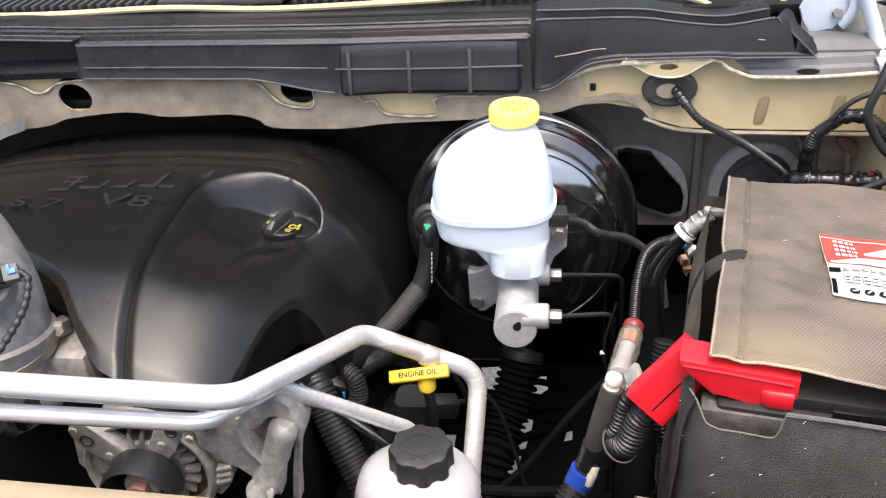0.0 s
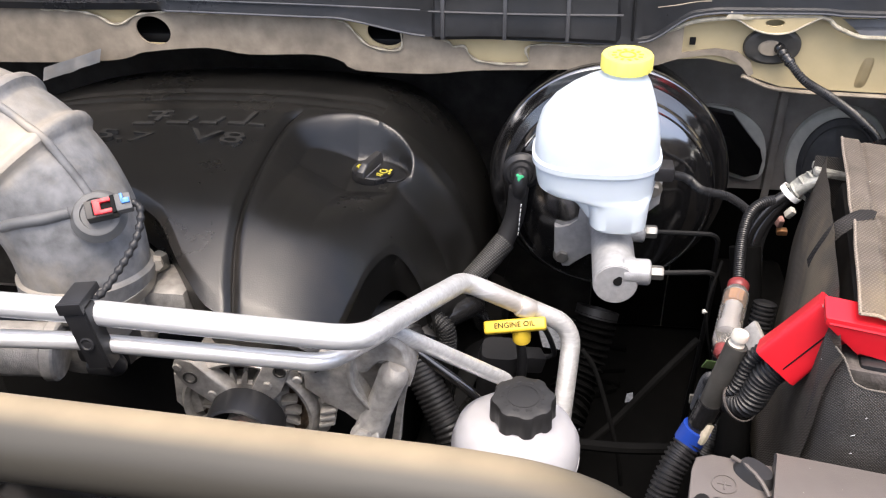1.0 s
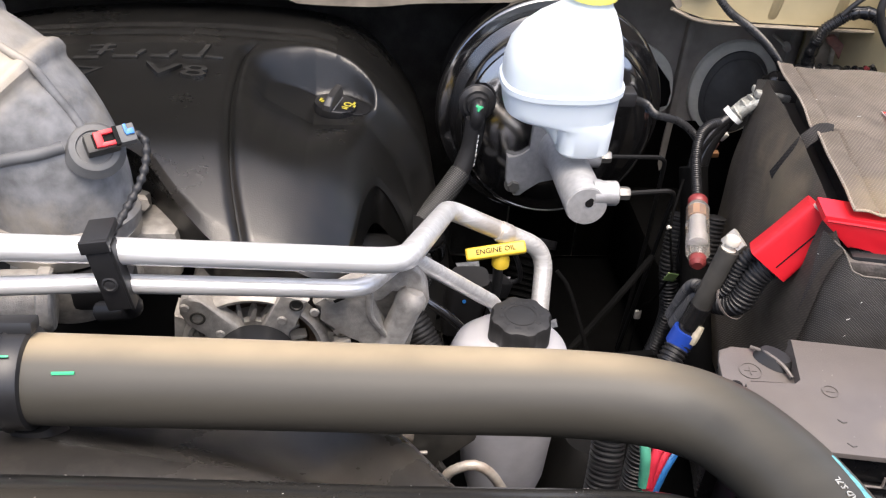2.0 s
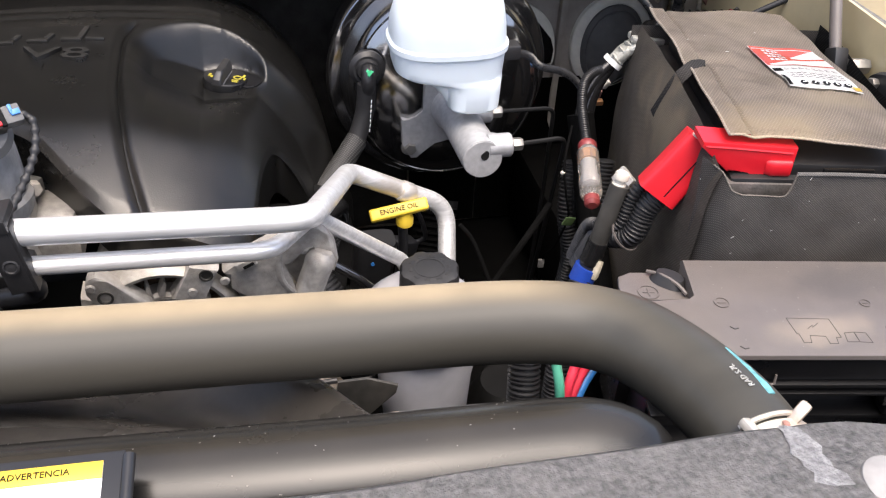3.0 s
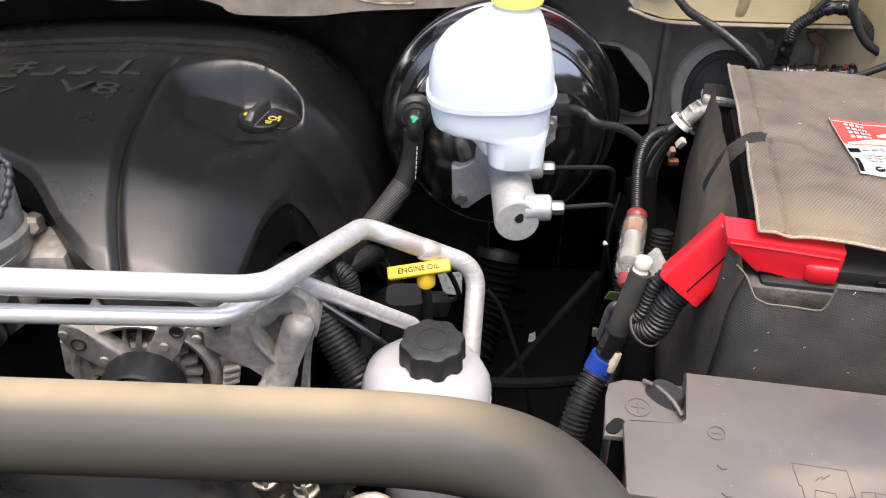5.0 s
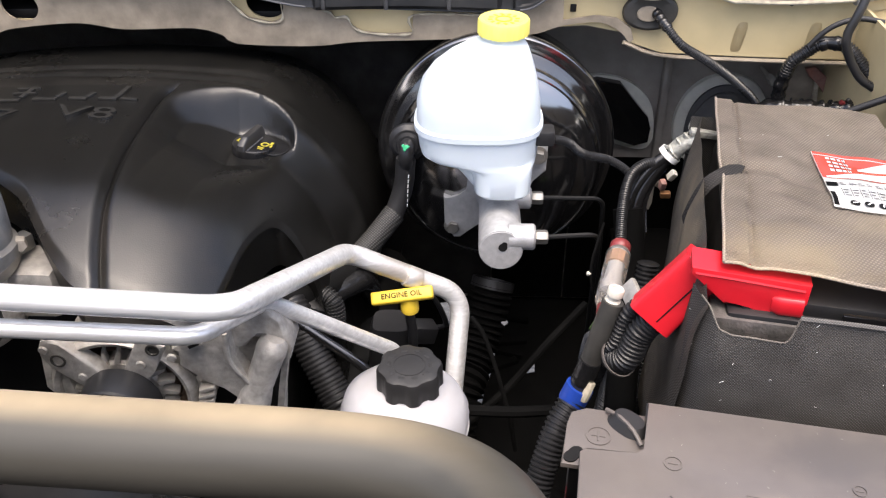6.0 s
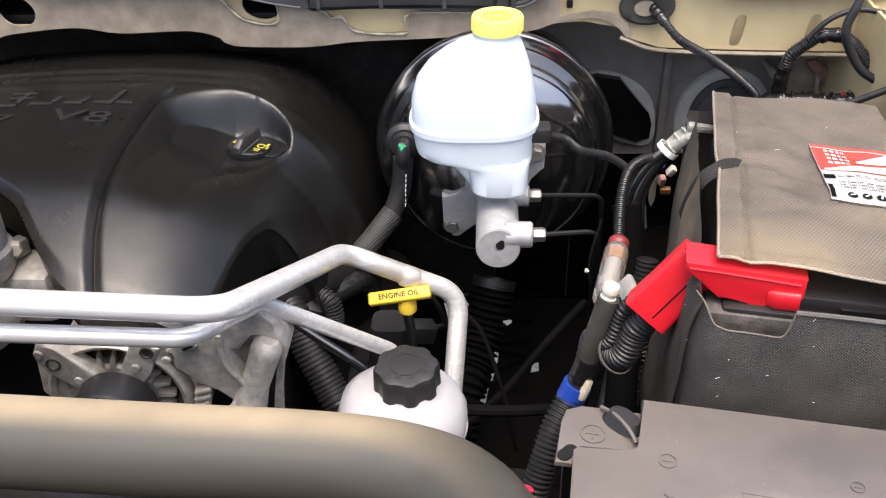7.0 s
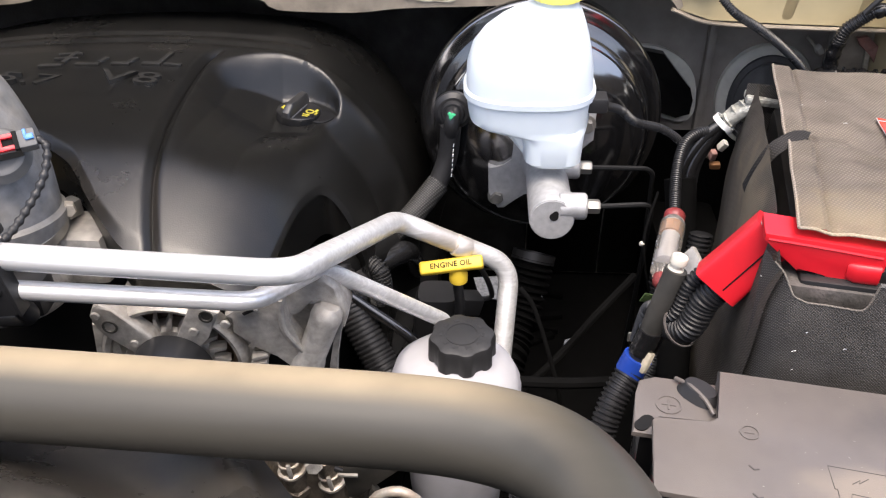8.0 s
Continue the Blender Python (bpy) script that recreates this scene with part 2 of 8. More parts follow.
M = dict(
    cover=mat("satin black plastic", (0.0145, 0.0141, 0.0130), 0.28, dirt=(0.020, 0.019, 0.018), dirt_amount=0.0, spec=0.55, rvary=0.03, bump=0.09, bump_scale=800),
    black=mat("black plastic", (0.016, 0.016, 0.017), 0.40, dirt=(0.03, 0.027, 0.024), dirt_amount=0.35),
    gloss=mat("gloss black paint", (0.006, 0.006, 0.0065), 0.07, dirt=(0.015, 0.015, 0.014), dirt_amount=0.15, coat=1.0, rvary=0.05),
    booster=mat("thick gloss black paint", (0.006, 0.006, 0.0065), 0.06, dirt=(0.012, 0.012, 0.011), dirt_amount=0.15, coat=1.0, rvary=0.03),
    shroud=mat("shiny black plastic", (0.011, 0.0105, 0.0098), 0.24, scale=14, dirt=(0.030, 0.027, 0.022), dirt_amount=0.4, spec=0.4),
    panel=mat("dusty folded plastic", (0.055, 0.051, 0.047), 0.26, scale=16, vary=0.25, dirt=(0.19, 0.165, 0.135), dirt_amount=0.9),
    dark=mat("dirty dark plastic and shaded gaps", (0.007, 0.007, 0.007), 0.5, dirt=(0.013, 0.012, 0.011), dirt_amount=0.4, spec=0.2),
    rubber=mat("black rubber", (0.015, 0.015, 0.016), 0.5, dirt=(0.035, 0.033, 0.03), dirt_amount=0.35),
    hose=mat("dusty rubber hose with painted crest light", (0.048, 0.045, 0.037), 0.42, scale=60, vary=0.12, grain=(0.12, 1, 1), dirt=(0.075, 0.069, 0.056), dirt_amount=0.35, spec=0.35),
    conduit=mat("corrugated conduit", (0.014, 0.014, 0.015), 0.40, dirt=(0.026, 0.024, 0.022), dirt_amount=0.4),
    loom=mat("shiny split conduit", (0.018, 0.018, 0.019), 0.27, dirt=(0.04, 0.038, 0.035), dirt_amount=0.4),
    alu=mat("brushed aluminium pipe", (0.84, 0.84, 0.83), 0.36, metal=0.6, scale=420, vary=0.13, dirt=(0.50, 0.485, 0.45), dirt_amount=0.6, bump=0.03, bump_scale=500, grain=(0.05, 0.6, 1)),
    cast=mat("cast aluminium", (0.43, 0.415, 0.390), 0.5, metal=0.4, scale=110, vary=0.3, dirt=(0.20, 0.175, 0.145), dirt_amount=0.75, bump=0.3, bump_scale=900),
    lug=mat("flaked pale plating", (0.40, 0.40, 0.365), 0.45, metal=0.3, scale=160, vary=0.3, dirt=(0.20, 0.195, 0.15), dirt_amount=0.7, bump=0.8, bump_scale=260),
    mc=mat("clean cast aluminium", (0.44, 0.44, 0.44), 0.48, metal=0.5, scale=150, vary=0.12, dirt=(0.4, 0.39, 0.37), dirt_amount=0.3, bump=0.2, bump_scale=900),
    steel=mat("steel", (0.28, 0.275, 0.26), 0.42, metal=0.8, dirt=(0.3, 0.24, 0.17), dirt_amount=0.5),
    res=mat("milky white plastic", (0.62, 0.685, 0.725), 0.38, scale=20, vary=0.03, dirt=(0.64, 0.695, 0.73), dirt_amount=0.4, translucent=0.3),
    bottle=mat("dusty white plastic", (0.38, 0.385, 0.42), 0.55, scale=60, vary=0.08, dirt=(0.42, 0.41, 0.42), dirt_amount=0.55, translucent=0.2),
    yellow=mat("yellow plastic", (0.64, 0.45, 0.035), 0.4, scale=40, vary=0.06, dirt=(0.52, 0.34, 0.02), dirt_amount=0.3),
    yellowcap=mat("pale yellow plastic", (0.82, 0.74, 0.17), 0.4, scale=40, vary=0.04, dirt=(0.8, 0.66, 0.1), dirt_amount=0.3),
    red=mat("red plastic", (0.62, 0.012, 0.022), 0.38, scale=40, vary=0.08, dirt=(0.35, 0.02, 0.02), dirt_amount=0.3),
    blue=mat("blue tape", (0.015, 0.055, 0.34), 0.45),
    ltblue=mat("light blue plastic", (0.03, 0.17, 0.48), 0.4),
    green=mat("green paint mark", (0.05, 0.45, 0.2), 0.5),
    cyan=mat("turquoise stripe", (0.12, 0.33, 0.36), 0.5, scale=200, vary=0.3, dirt=(0.07, 0.14, 0.14), dirt_amount=0.6),
    white=mat("white plastic", (0.52, 0.49, 0.42), 0.4, dirt=(0.5, 0.45, 0.38), dirt_amount=0.3),
    zinc=mat("worn zinc with rust", (0.52, 0.48, 0.42), 0.42, metal=0.4, scale=200, vary=0.15, dirt=(0.35, 0.2, 0.1), dirt_amount=0.6),
    streak=mat("pale speckled streak", (0.36, 0.36, 0.365), 0.5, scale=300, vary=0.35, dirt=(0.25, 0.245, 0.24), dirt_amount=0.7, bump=0.8, bump_scale=330),
    gasket=mat("grey-green foam rubber", (0.72, 0.71, 0.63), 0.8, scale=60, vary=0.10, dirt=(0.50, 0.48, 0.42), dirt_amount=0.4),
    ink=mat("black ink", (0.01, 0.01, 0.01), 0.8, spec=0.1),
    paper=mat("white label", (0.82, 0.82, 0.80), 0.22, vary=0.04, dirt=(0.6, 0.58, 0.52), dirt_amount=0.25),
    redlabel=mat("red label", (0.72, 0.10, 0.045), 0.14, coat=0.6, vary=0.08, dirt=(0.5, 0.1, 0.07), dirt_amount=0.3),
    beige=mat("beige car paint", (0.53, 0.435, 0.250), 0.35, scale=30, vary=0.06, dirt=(0.32, 0.27, 0.19), dirt_amount=0.45, coat=0.3),
    grimy=mat("grimy beige steel", (0.275, 0.232, 0.175), 0.7, scale=38, vary=0.30, dirt=(0.135, 0.113, 0.086), dirt_amount=0.7, bump=0.12, bump_scale=300),
    wall=mat("dusty sound deadening", (0.33, 0.30, 0.265), 0.8, scale=25, vary=0.2, dirt=(0.19, 0.172, 0.15), dirt_amount=0.6, bump=0.2, bump_scale=250),
    lid=mat("dusty grey-brown plastic", (0.115, 0.101, 0.093), 0.36, scale=60, vary=0.06, dirt=(0.14, 0.12, 0.10), dirt_amount=0.5, bump=0.12, bump_scale=1200),
    lidmark=mat("shaded moulding", (0.058, 0.052, 0.048), 0.5),
    duct=mat("dusty grey rubber", (0.150, 0.151, 0.152), 0.55, scale=70, vary=0.34, dirt=(0.30, 0.268, 0.215), dirt_amount=0.9, bump=0.14, bump_scale=500),
    cowl=mat("blue-black cowl plastic", (0.033, 0.0345, 0.038), 0.30, scale=40, vary=0.15, dirt=(0.085, 0.080, 0.074), dirt_amount=0.4),
    foam=mat("speckled textured cover", (0.17, 0.167, 0.163), 0.5, scale=260, vary=0.4, dirt=(0.30, 0.29, 0.28), dirt_amount=0.5, bump=0.9, bump_scale=300),
    concrete=mat("speckled grey ground", (0.13, 0.125, 0.115), 0.85, scale=90, vary=0.5, dirt=(0.08, 0.076, 0.07), dirt_amount=0.5, bump=0.3, bump_scale=120),
    tape=mat("glossy black tape", (0.010, 0.010, 0.0105), 0.20, dirt=(0.025, 0.025, 0.025), dirt_amount=0.3, bump=0.5, bump_scale=60),
    rusty=mat("red-brown rust", (0.28, 0.12, 0.09), 0.7, scale=150, vary=0.3, dirt=(0.4, 0.34, 0.3), dirt_amount=0.5),
    # Near-black so that parts low in the bay carry its shade in their colour
    deep=mat("black plastic with bay shade in its colour", (0.0032, 0.0032, 0.0032), 0.85, scale=40, vary=0.3, dirt=(0.0058, 0.0055, 0.005), dirt_amount=0.5, spec=0.05),
    felt=mat("dusty black felt", (0.050, 0.048, 0.046), 0.9, scale=40, vary=0.3, dirt=(0.085, 0.080, 0.073), dirt_amount=0.6, spec=0.2, bump=0.3, bump_scale=300),
    ledge=mat("dust on black plastic", (0.06, 0.055, 0.05), 0.7, scale=120, vary=0.4, dirt=(0.22, 0.18, 0.165), dirt_amount=0.7, bump=0.3, bump_scale=500),
    print=mat("faded grey print", (0.42, 0.42, 0.39), 0.6, scale=300, vary=0.3, dirt=(0.12, 0.12, 0.11), dirt_amount=0.7),
    bead=mat("grey plastic edge with painted highlight", (0.06, 0.063, 0.07), 0.3, dirt=(0.2, 0.19, 0.18), dirt_amount=0.4),
    torn=mat("pale torn edge", (0.42, 0.38, 0.29), 0.8, scale=120, vary=0.3, dirt=(0.2, 0.18, 0.14), dirt_amount=0.7),
    darkred=mat("dull red plastic", (0.20, 0.028, 0.030), 0.35, dirt=(0.2, 0.08, 0.06), dirt_amount=0.4),
    fusebase=mat("deep black plastic", (0.005, 0.005, 0.0055), 0.28, dirt=(0.012, 0.011, 0.010), dirt_amount=0.3),
    stator=mat("dusty brown windings", (0.13, 0.085, 0.055), 0.6, scale=200, vary=0.4, dirt=(0.25, 0.2, 0.15), dirt_amount=0.5, bump=0.6, bump_scale=500),
    shrink=mat("dusty grey-black sleeve", (0.03, 0.029, 0.026), 0.5, scale=90, vary=0.3, dirt=(0.09, 0.08, 0.068), dirt_amount=0.6),
    moss=mat("dull green paper", (0.10, 0.16, 0.05), 0.7, dirt=(0.05, 0.08, 0.03), dirt_amount=0.5),
    bossgrey=mat("dark grey rubber", (0.09, 0.092, 0.095), 0.6, scale=60, vary=0.15, dirt=(0.17, 0.16, 0.14), dirt_amount=0.5),
    pin=mat("pale grey plastic pin", (0.27, 0.26, 0.25), 0.5, scale=90, vary=0.15, dirt=(0.38, 0.36, 0.34), dirt_amount=0.5),
    pocket=mat("dusty grey paint", (0.27, 0.275, 0.285), 0.4, scale=50, vary=0.12, dirt=(0.36, 0.31, 0.22), dirt_amount=0.6),
    hinge=mat("pale blue-grey paint", (0.50, 0.56, 0.62), 0.3, scale=40, vary=0.1, dirt=(0.4, 0.38, 0.33), dirt_amount=0.4),
    copper=mat("copper wire", (0.6, 0.3, 0.14), 0.4, metal=0.8),
    oily=mat("oily brown casting", (0.20, 0.17, 0.135), 0.40, metal=0.55, scale=90, vary=0.3, dirt=(0.05, 0.04, 0.03), dirt_amount=0.7, bump=0.5, bump_scale=300),
    oldyellow=mat("dull yellow print", (0.34, 0.29, 0.03), 0.5, scale=200, vary=0.2, dirt=(0.15, 0.13, 0.03), dirt_amount=0.6),
    teal=mat("green wire", (0.08, 0.35, 0.24), 0.45),
    pink=mat("red wire", (0.6, 0.03, 0.06), 0.4),
    braid=weave("braided sleeve", (0.038, 0.038, 0.038), 0.0020, 0.45, dust=(0.08, 0.08, 0.075), dust_amount=0.4, depth=0.7),
    webbing=weave("black webbing", (0.02, 0.019, 0.018), 0.0018, dust=(0.06, 0.05, 0.045), dust_amount=0.4, depth=0.5),
    # One woven cover in three tones: paler top, darker front and back, brown side
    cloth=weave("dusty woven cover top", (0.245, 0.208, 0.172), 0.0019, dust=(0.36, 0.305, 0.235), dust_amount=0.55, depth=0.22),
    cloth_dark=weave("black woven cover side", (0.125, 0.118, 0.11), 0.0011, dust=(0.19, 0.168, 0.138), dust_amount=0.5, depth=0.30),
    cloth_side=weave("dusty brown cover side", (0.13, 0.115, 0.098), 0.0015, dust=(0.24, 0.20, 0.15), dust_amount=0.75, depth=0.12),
)
M["cover"].node_tree.nodes["Principled BSDF"].inputs["IOR"].default_value = 1.7
M["booster"].node_tree.nodes["Principled BSDF"].inputs["Coat IOR"].default_value = 3.2
M["gloss"].node_tree.nodes["Principled BSDF"].inputs["Coat IOR"].default_value = 1.8
# Dust and a painted crest highlight on the hose, fading towards its bend
dust_or_sheen(M["hose"], (0.60, 0.475, 0.30), 0.48, 1.0, 0.56, (0.07, -0.05), (0, 0.50, 0.87))
# Shroud, casting, duct and bottle turn paler on upward faces
dust_or_sheen(M["shroud"], (0.34, 0.29, 0.21), 0.90, 1.0, 0.07)
dust_or_sheen(M["cast"], (0.37, 0.33, 0.275), 0.2, 1.0, 0.5)
dust_or_sheen(M["duct"], (0.36, 0.31, 0.24), 0.6, 1.0, 0.45)
dust_or_sheen(M["bottle"], (0.50, 0.475, 0.45), 0.5, 1.0, 0.4)
stain_or_sheen(M["cloth"], (0.275, 0.525, 1.08), (0.060, 0.050, 0.06), (0.50, 0.40, 0.255), 0.45)
stain_or_sheen(M["cloth"], (0.36, 0.58, 1.07), (0.045, 0.03, 0.05), (0.40, 0.335, 0.235), 0.45)
stain_or_sheen(M["cloth_side"], (0.21, 0.66, 1.03), (0.05, 0.09, 0.05), (0.32, 0.265, 0.19), 0.8)
stain_or_sheen(M["lid"], (0.24, 0.36, 1.0), (0.05, 0.018, 0.02), (0.24, 0.20, 0.155), 0.6)
stain_or_sheen(M["lid"], (0.30, 0.41, 1.0), (0.06, 0.03, 0.02), (0.075, 0.07, 0.07), 0.6)
stain_or_sheen(M["alu"], (-0.035, 0.71, 0.94), (0.05, 0.03, 0.03), (0.42, 0.35, 0.26), 0.6)
stain_or_sheen(M["duct"], (-0.44, 0.56, 1.16), (0.035, 0.05, 0.03), (0.42, 0.36, 0.27), 0.6)
# Warm sheen on the cover's front slope, painted as a brown patch
stain_or_sheen(M["cover"], (-0.32, 0.60, 1.03), (0.16, 0.06, 0.05), (0.045, 0.038, 0.031), 0.5)
glass = bpy.data.materials.new("clear tube")
glass.use_nodes = True
gb = glass.node_tree.nodes["Principled BSDF"]
gb.inputs["Base Color"].default_value = (0.9, 0.85, 0.78, 1)
gb.inputs["Roughness"].default_value, gb.inputs["Transmission Weight"].default_value, gb.inputs["IOR"].default_value = 0.12, 0.9, 1.3
M["clear"] = glass


# ---- mesh helpers ----
def finish(name, bm, material, angle=38):
    me = bpy.data.meshes.new(name)
    bmesh.ops.recalc_face_normals(bm, faces=bm.faces[:])
    bm.to_mesh(me)
    bm.free()
    me.polygons.foreach_set("use_smooth", [True] * len(me.polygons))
    me.set_sharp_from_angle(angle=radians(angle))
    me.materials.append(M[material])
    return new(name, me)


def thing(name, at, label, category, group="", kind=""):
    """An Empty at the base of a thing; its parts are given in world places."""
    e = new(name)
    e.empty_display_size = 0.02
    e.location = at
    return tagged(e, label, category, group, kind)


def part(name, bm, material, parent, label="", angle=38):
    ob = finish(name, bm, material, angle)
    ob.parent = parent
    if parent.type == "EMPTY":
        ob.matrix_parent_inverse = Matrix.Translation(-Vector(parent.location))
    return tagged(ob, label)


def solid(name, bm, material, label, category, group="", kind="", angle=38):
    return tagged(finish(name, bm, material, angle), label, category, group, kind)


def smooth_path(pts, step=0.006):
    """Points along a Catmull-Rom curve."""
    p = [Vector(q) for q in pts]
    p = [2 * p[0] - p[1]] + p + [2 * p[-1] - p[-2]]
    out = []
    for i in range(1, len(p) - 2):
        a, b, c, d = p[i - 1:i + 3]
        n = max(2, int((c - b).length / step))
        for k in range(n):
            t = k / n
            out.append(0.5 * (2 * b + (c - a) * t + (2 * a - 5 * b + 4 * c - d) * t * t + (3 * b - a - 3 * c + d) * t ** 3))
    return out + [p[-2]]


def bent(pts, r, step=0.15):
    """A path of straight runs with rounded corners of radius r."""
    p = [Vector(q) for q in pts]
    out = [p[0]]
    for a, b, c in zip(p, p[1:], p[2:]):
        u, v = (a - b).normalized(), (c - b).normalized()
        ang = u.angle(v)
        d = min(r / math.tan(ang / 2), 0.45 * (a - b).length, 0.45 * (c - b).length)
        s, e = b + u * d, b + v * d
        for k in range(11):
            t = k / 10
            out.append((1 - t) ** 2 * s + 2 * t * (1 - t) * b + t * t * e)
    return out + [p[-1]]


def sweep(bm, path, r, n=14, caps=True, flat=1.0):
    """A tube along a path; r is a number or a function of the length run and the whole length."""
    total = sum((b - a).length for a, b in zip(path, path[1:]))
    up, rings, run = None, [], 0.0
    for i, c in enumerate(path):
        t = (path[min(i + 1, len(path) - 1)] - path[max(i - 1, 0)]).normalized()
        if up is None:
            up = t.orthogonal().normalized() if abs(t.z) > 0.9 else (Vector((0, 0, 1)) - t * t.z).normalized()
        up = (up - t * up.dot(t)).normalized()
        side = t.cross(up)
        if i:
            run += (c - path[i - 1]).length
        q = r(run, total) if callable(r) else r
        rings.append([bm.verts.new(c + q * (math.cos(a) * side + flat * math.sin(a) * up)) for a in (2 * math.pi * k / n for k in range(n))])
    for a, b in zip(rings, rings[1:]):
        for k in range(n):
            bm.faces.new((a[k], a[(k + 1) % n], b[(k + 1) % n], b[k]))
    if caps:
        bm.faces.new(rings[0])
        bm.faces.new(rings[-1][::-1])
    return bm


def tube(pts, r, n=14, step=0.006, bend=None, caps=True, flat=1.0):
    return sweep(bmesh.new(), bent(pts, bend) if bend else smooth_path(pts, step), r, n, caps, flat)


def corrugated(pts, r, pitch=0.004, depth=0.0012, n=14):
    return sweep(bmesh.new(), smooth_path(pts, pitch / 4), lambda s, L: r + depth * (1 if math.sin(2 * math.pi * s / pitch) > 0 else -1), n)


def lathe(c, axis, prof, n=40, bm=None, wobble=None):
    """Turns (radius, height) pairs round an axis through c."""
    bm = bm or bmesh.new()
    c, ax = Vector(c), Vector(axis).normalized()
    u = ax.orthogonal().normalized()
    v = ax.cross(u)
    rings = []
    for r, h in prof:
        if r < 1e-6:
            rings.append([bm.verts.new(c + ax * h)])
            continue
        ring = []
        for k in range(n):
            a = 2 * math.pi * k / n
            q = r * (wobble(a, h) if wobble else 1)
            ring.append(bm.verts.new(c + ax * h + q * (math.cos(a) * u + math.sin(a) * v)))
        rings.append(ring)
    for a, b in zip(rings, rings[1:]):
        for k in range(n):
            k2 = (k + 1) % n
            if len(a) == 1 and len(b) == 1:
                continue
            if len(a) == 1:
                bm.faces.new((a[0], b[k], b[k2]))
            elif len(b) == 1:
                bm.faces.new((a[k], a[k2], b[0]))
            else:
                bm.faces.new((a[k], a[k2], b[k2], b[k]))
    for ring, flip in ((rings[0], True), (rings[-1], False)):
        if len(ring) > 2 and prof[0] != prof[-1]:
            bm.faces.new(ring[::-1] if flip else ring)
    return bm


def disc(c, axis, r, h, n=24, bev=0.0, bm=None):
    """A rod of radius r and length h from c along the axis, its edges eased by bev."""
    prof = [(r, 0), (r, h)] if not bev else [(r - bev, 0), (r, bev), (r, h - bev), (r - bev, h)]
    return lathe(c, axis, prof, n, bm)


def hexa(c, axis, r, h, bm=None):
    return lathe(c, axis, [(r * 0.92, 0), (r, h * 0.12), (r, h * 0.85), (r * 0.88, h)], 6, bm)


def box(c, size, rot=None, bev=0.002, bm=None, seg=2):
    bm = bm or bmesh.new()
    m = Matrix.Translation(c) @ (rot.to_4x4() if rot else Matrix()) @ Matrix.Diagonal((*size, 1))
    made = bmesh.ops.create_cube(bm, size=1, matrix=m)["verts"]
    if bev:
        edges = list({e for v in made for e in v.link_edges})
        bmesh.ops.bevel(bm, geom=edges, offset=bev, segments=seg, profile=0.6, affect="EDGES")
    return bm


def prism(outline, o, ux, uy, depth, bev=0.0, bm=None):
    """A plate: an outline in the plane of ux and uy, pushed out by depth along their cross product."""
    bm = bm or bmesh.new()
    o, ux, uy = Vector(o), Vector(ux).normalized(), Vector(uy).normalized()
    nz = ux.cross(uy).normalized()
    lo = [bm.verts.new(o + ux * a + uy * b) for a, b in outline]
    hi = [bm.verts.new(o + ux * a + uy * b + nz * depth) for a, b in outline]
    bm.faces.new(lo[::-1])
    top = bm.faces.new(hi)
    for i in range(len(lo)):
        j = (i + 1) % len(lo)
        bm.faces.new((lo[i], lo[j], hi[j], hi[i]))
    if bev:
        bmesh.ops.bevel(bm, geom=list(top.edges), offset=bev, segments=2, profile=0.6, affect="EDGES")
    return bm


def loft(sections, n=40, bm=None, axes=((1, 0, 0), (0, 1, 0))):
    """Rounded sections (centre, half width, half depth, squareness) joined in order."""
    bm = bm or bmesh.new()
    ux, uy = Vector(axes[0]), Vector(axes[1])
    rings = []
    for c, a, b, e in sections:
        ring = []
        for k in range(n):
            w = 2 * math.pi * k / n
            cs, sn = math.cos(w), math.sin(w)
            ring.append(bm.verts.new(Vector(c) + ux * a * math.copysign(abs(cs) ** (2 / e), cs) + uy * b * math.copysign(abs(sn) ** (2 / e), sn)))
        rings.append(ring)
    for a, b in zip(rings, rings[1:]):
        for k in range(n):
            bm.faces.new((a[k], a[(k + 1) % n], b[(k + 1) % n], b[k]))
    bm.faces.new(rings[0][::-1])
    bm.faces.new(rings[-1])
    return bm


def sheet(f, nu, nv, thick=0.0, bm=None):
    """A surface f(u, v), u and v from 0 to 1, with a thickness."""
    bm = bm or bmesh.new()
    vs = [[bm.verts.new(f(i / nu, j / nv)) for j in range(nv + 1)] for i in range(nu + 1)]
    faces = [bm.faces.new((vs[i][j], vs[i + 1][j], vs[i + 1][j + 1], vs[i][j + 1])) for i in range(nu) for j in range(nv)]
    if thick:
        bmesh.ops.solidify(bm, geom=faces, thickness=thick)
    return bm


def curve(table, x):
    """A smooth curve through (x, value) pairs."""
    n = len(table)
    x = min(max(x, table[0][0]), table[-1][0])
    i = 0
    while i < n - 2 and x > table[i + 1][0]:
        i += 1
    (a, p), (b, q) = table[i], table[i + 1]
    def slope(k):
        lo, hi = max(0, k - 1), min(n - 1, k + 1)
        return (table[hi][1] - table[lo][1]) / (table[hi][0] - table[lo][0])
    w, t = b - a, (x - a) / (b - a)
    return p * (2 * t ** 3 - 3 * t * t + 1) + q * (3 * t * t - 2 * t ** 3) + w * (slope(i) * (t ** 3 - 2 * t * t + t) + slope(i + 1) * (t ** 3 - t * t))


def lerp(table, x):
    """Eased steps between (x, value) pairs."""
    if x <= table[0][0]:
        return table[0][1]
    for (a, p), (b, q) in zip(table, table[1:]):
        if x <= b:
            t = (x - a) / (b - a)
            t = t * t * (3 - 2 * t) * 0.5 + t * 0.5
            return p + (q - p) * t
    return table[-1][1]


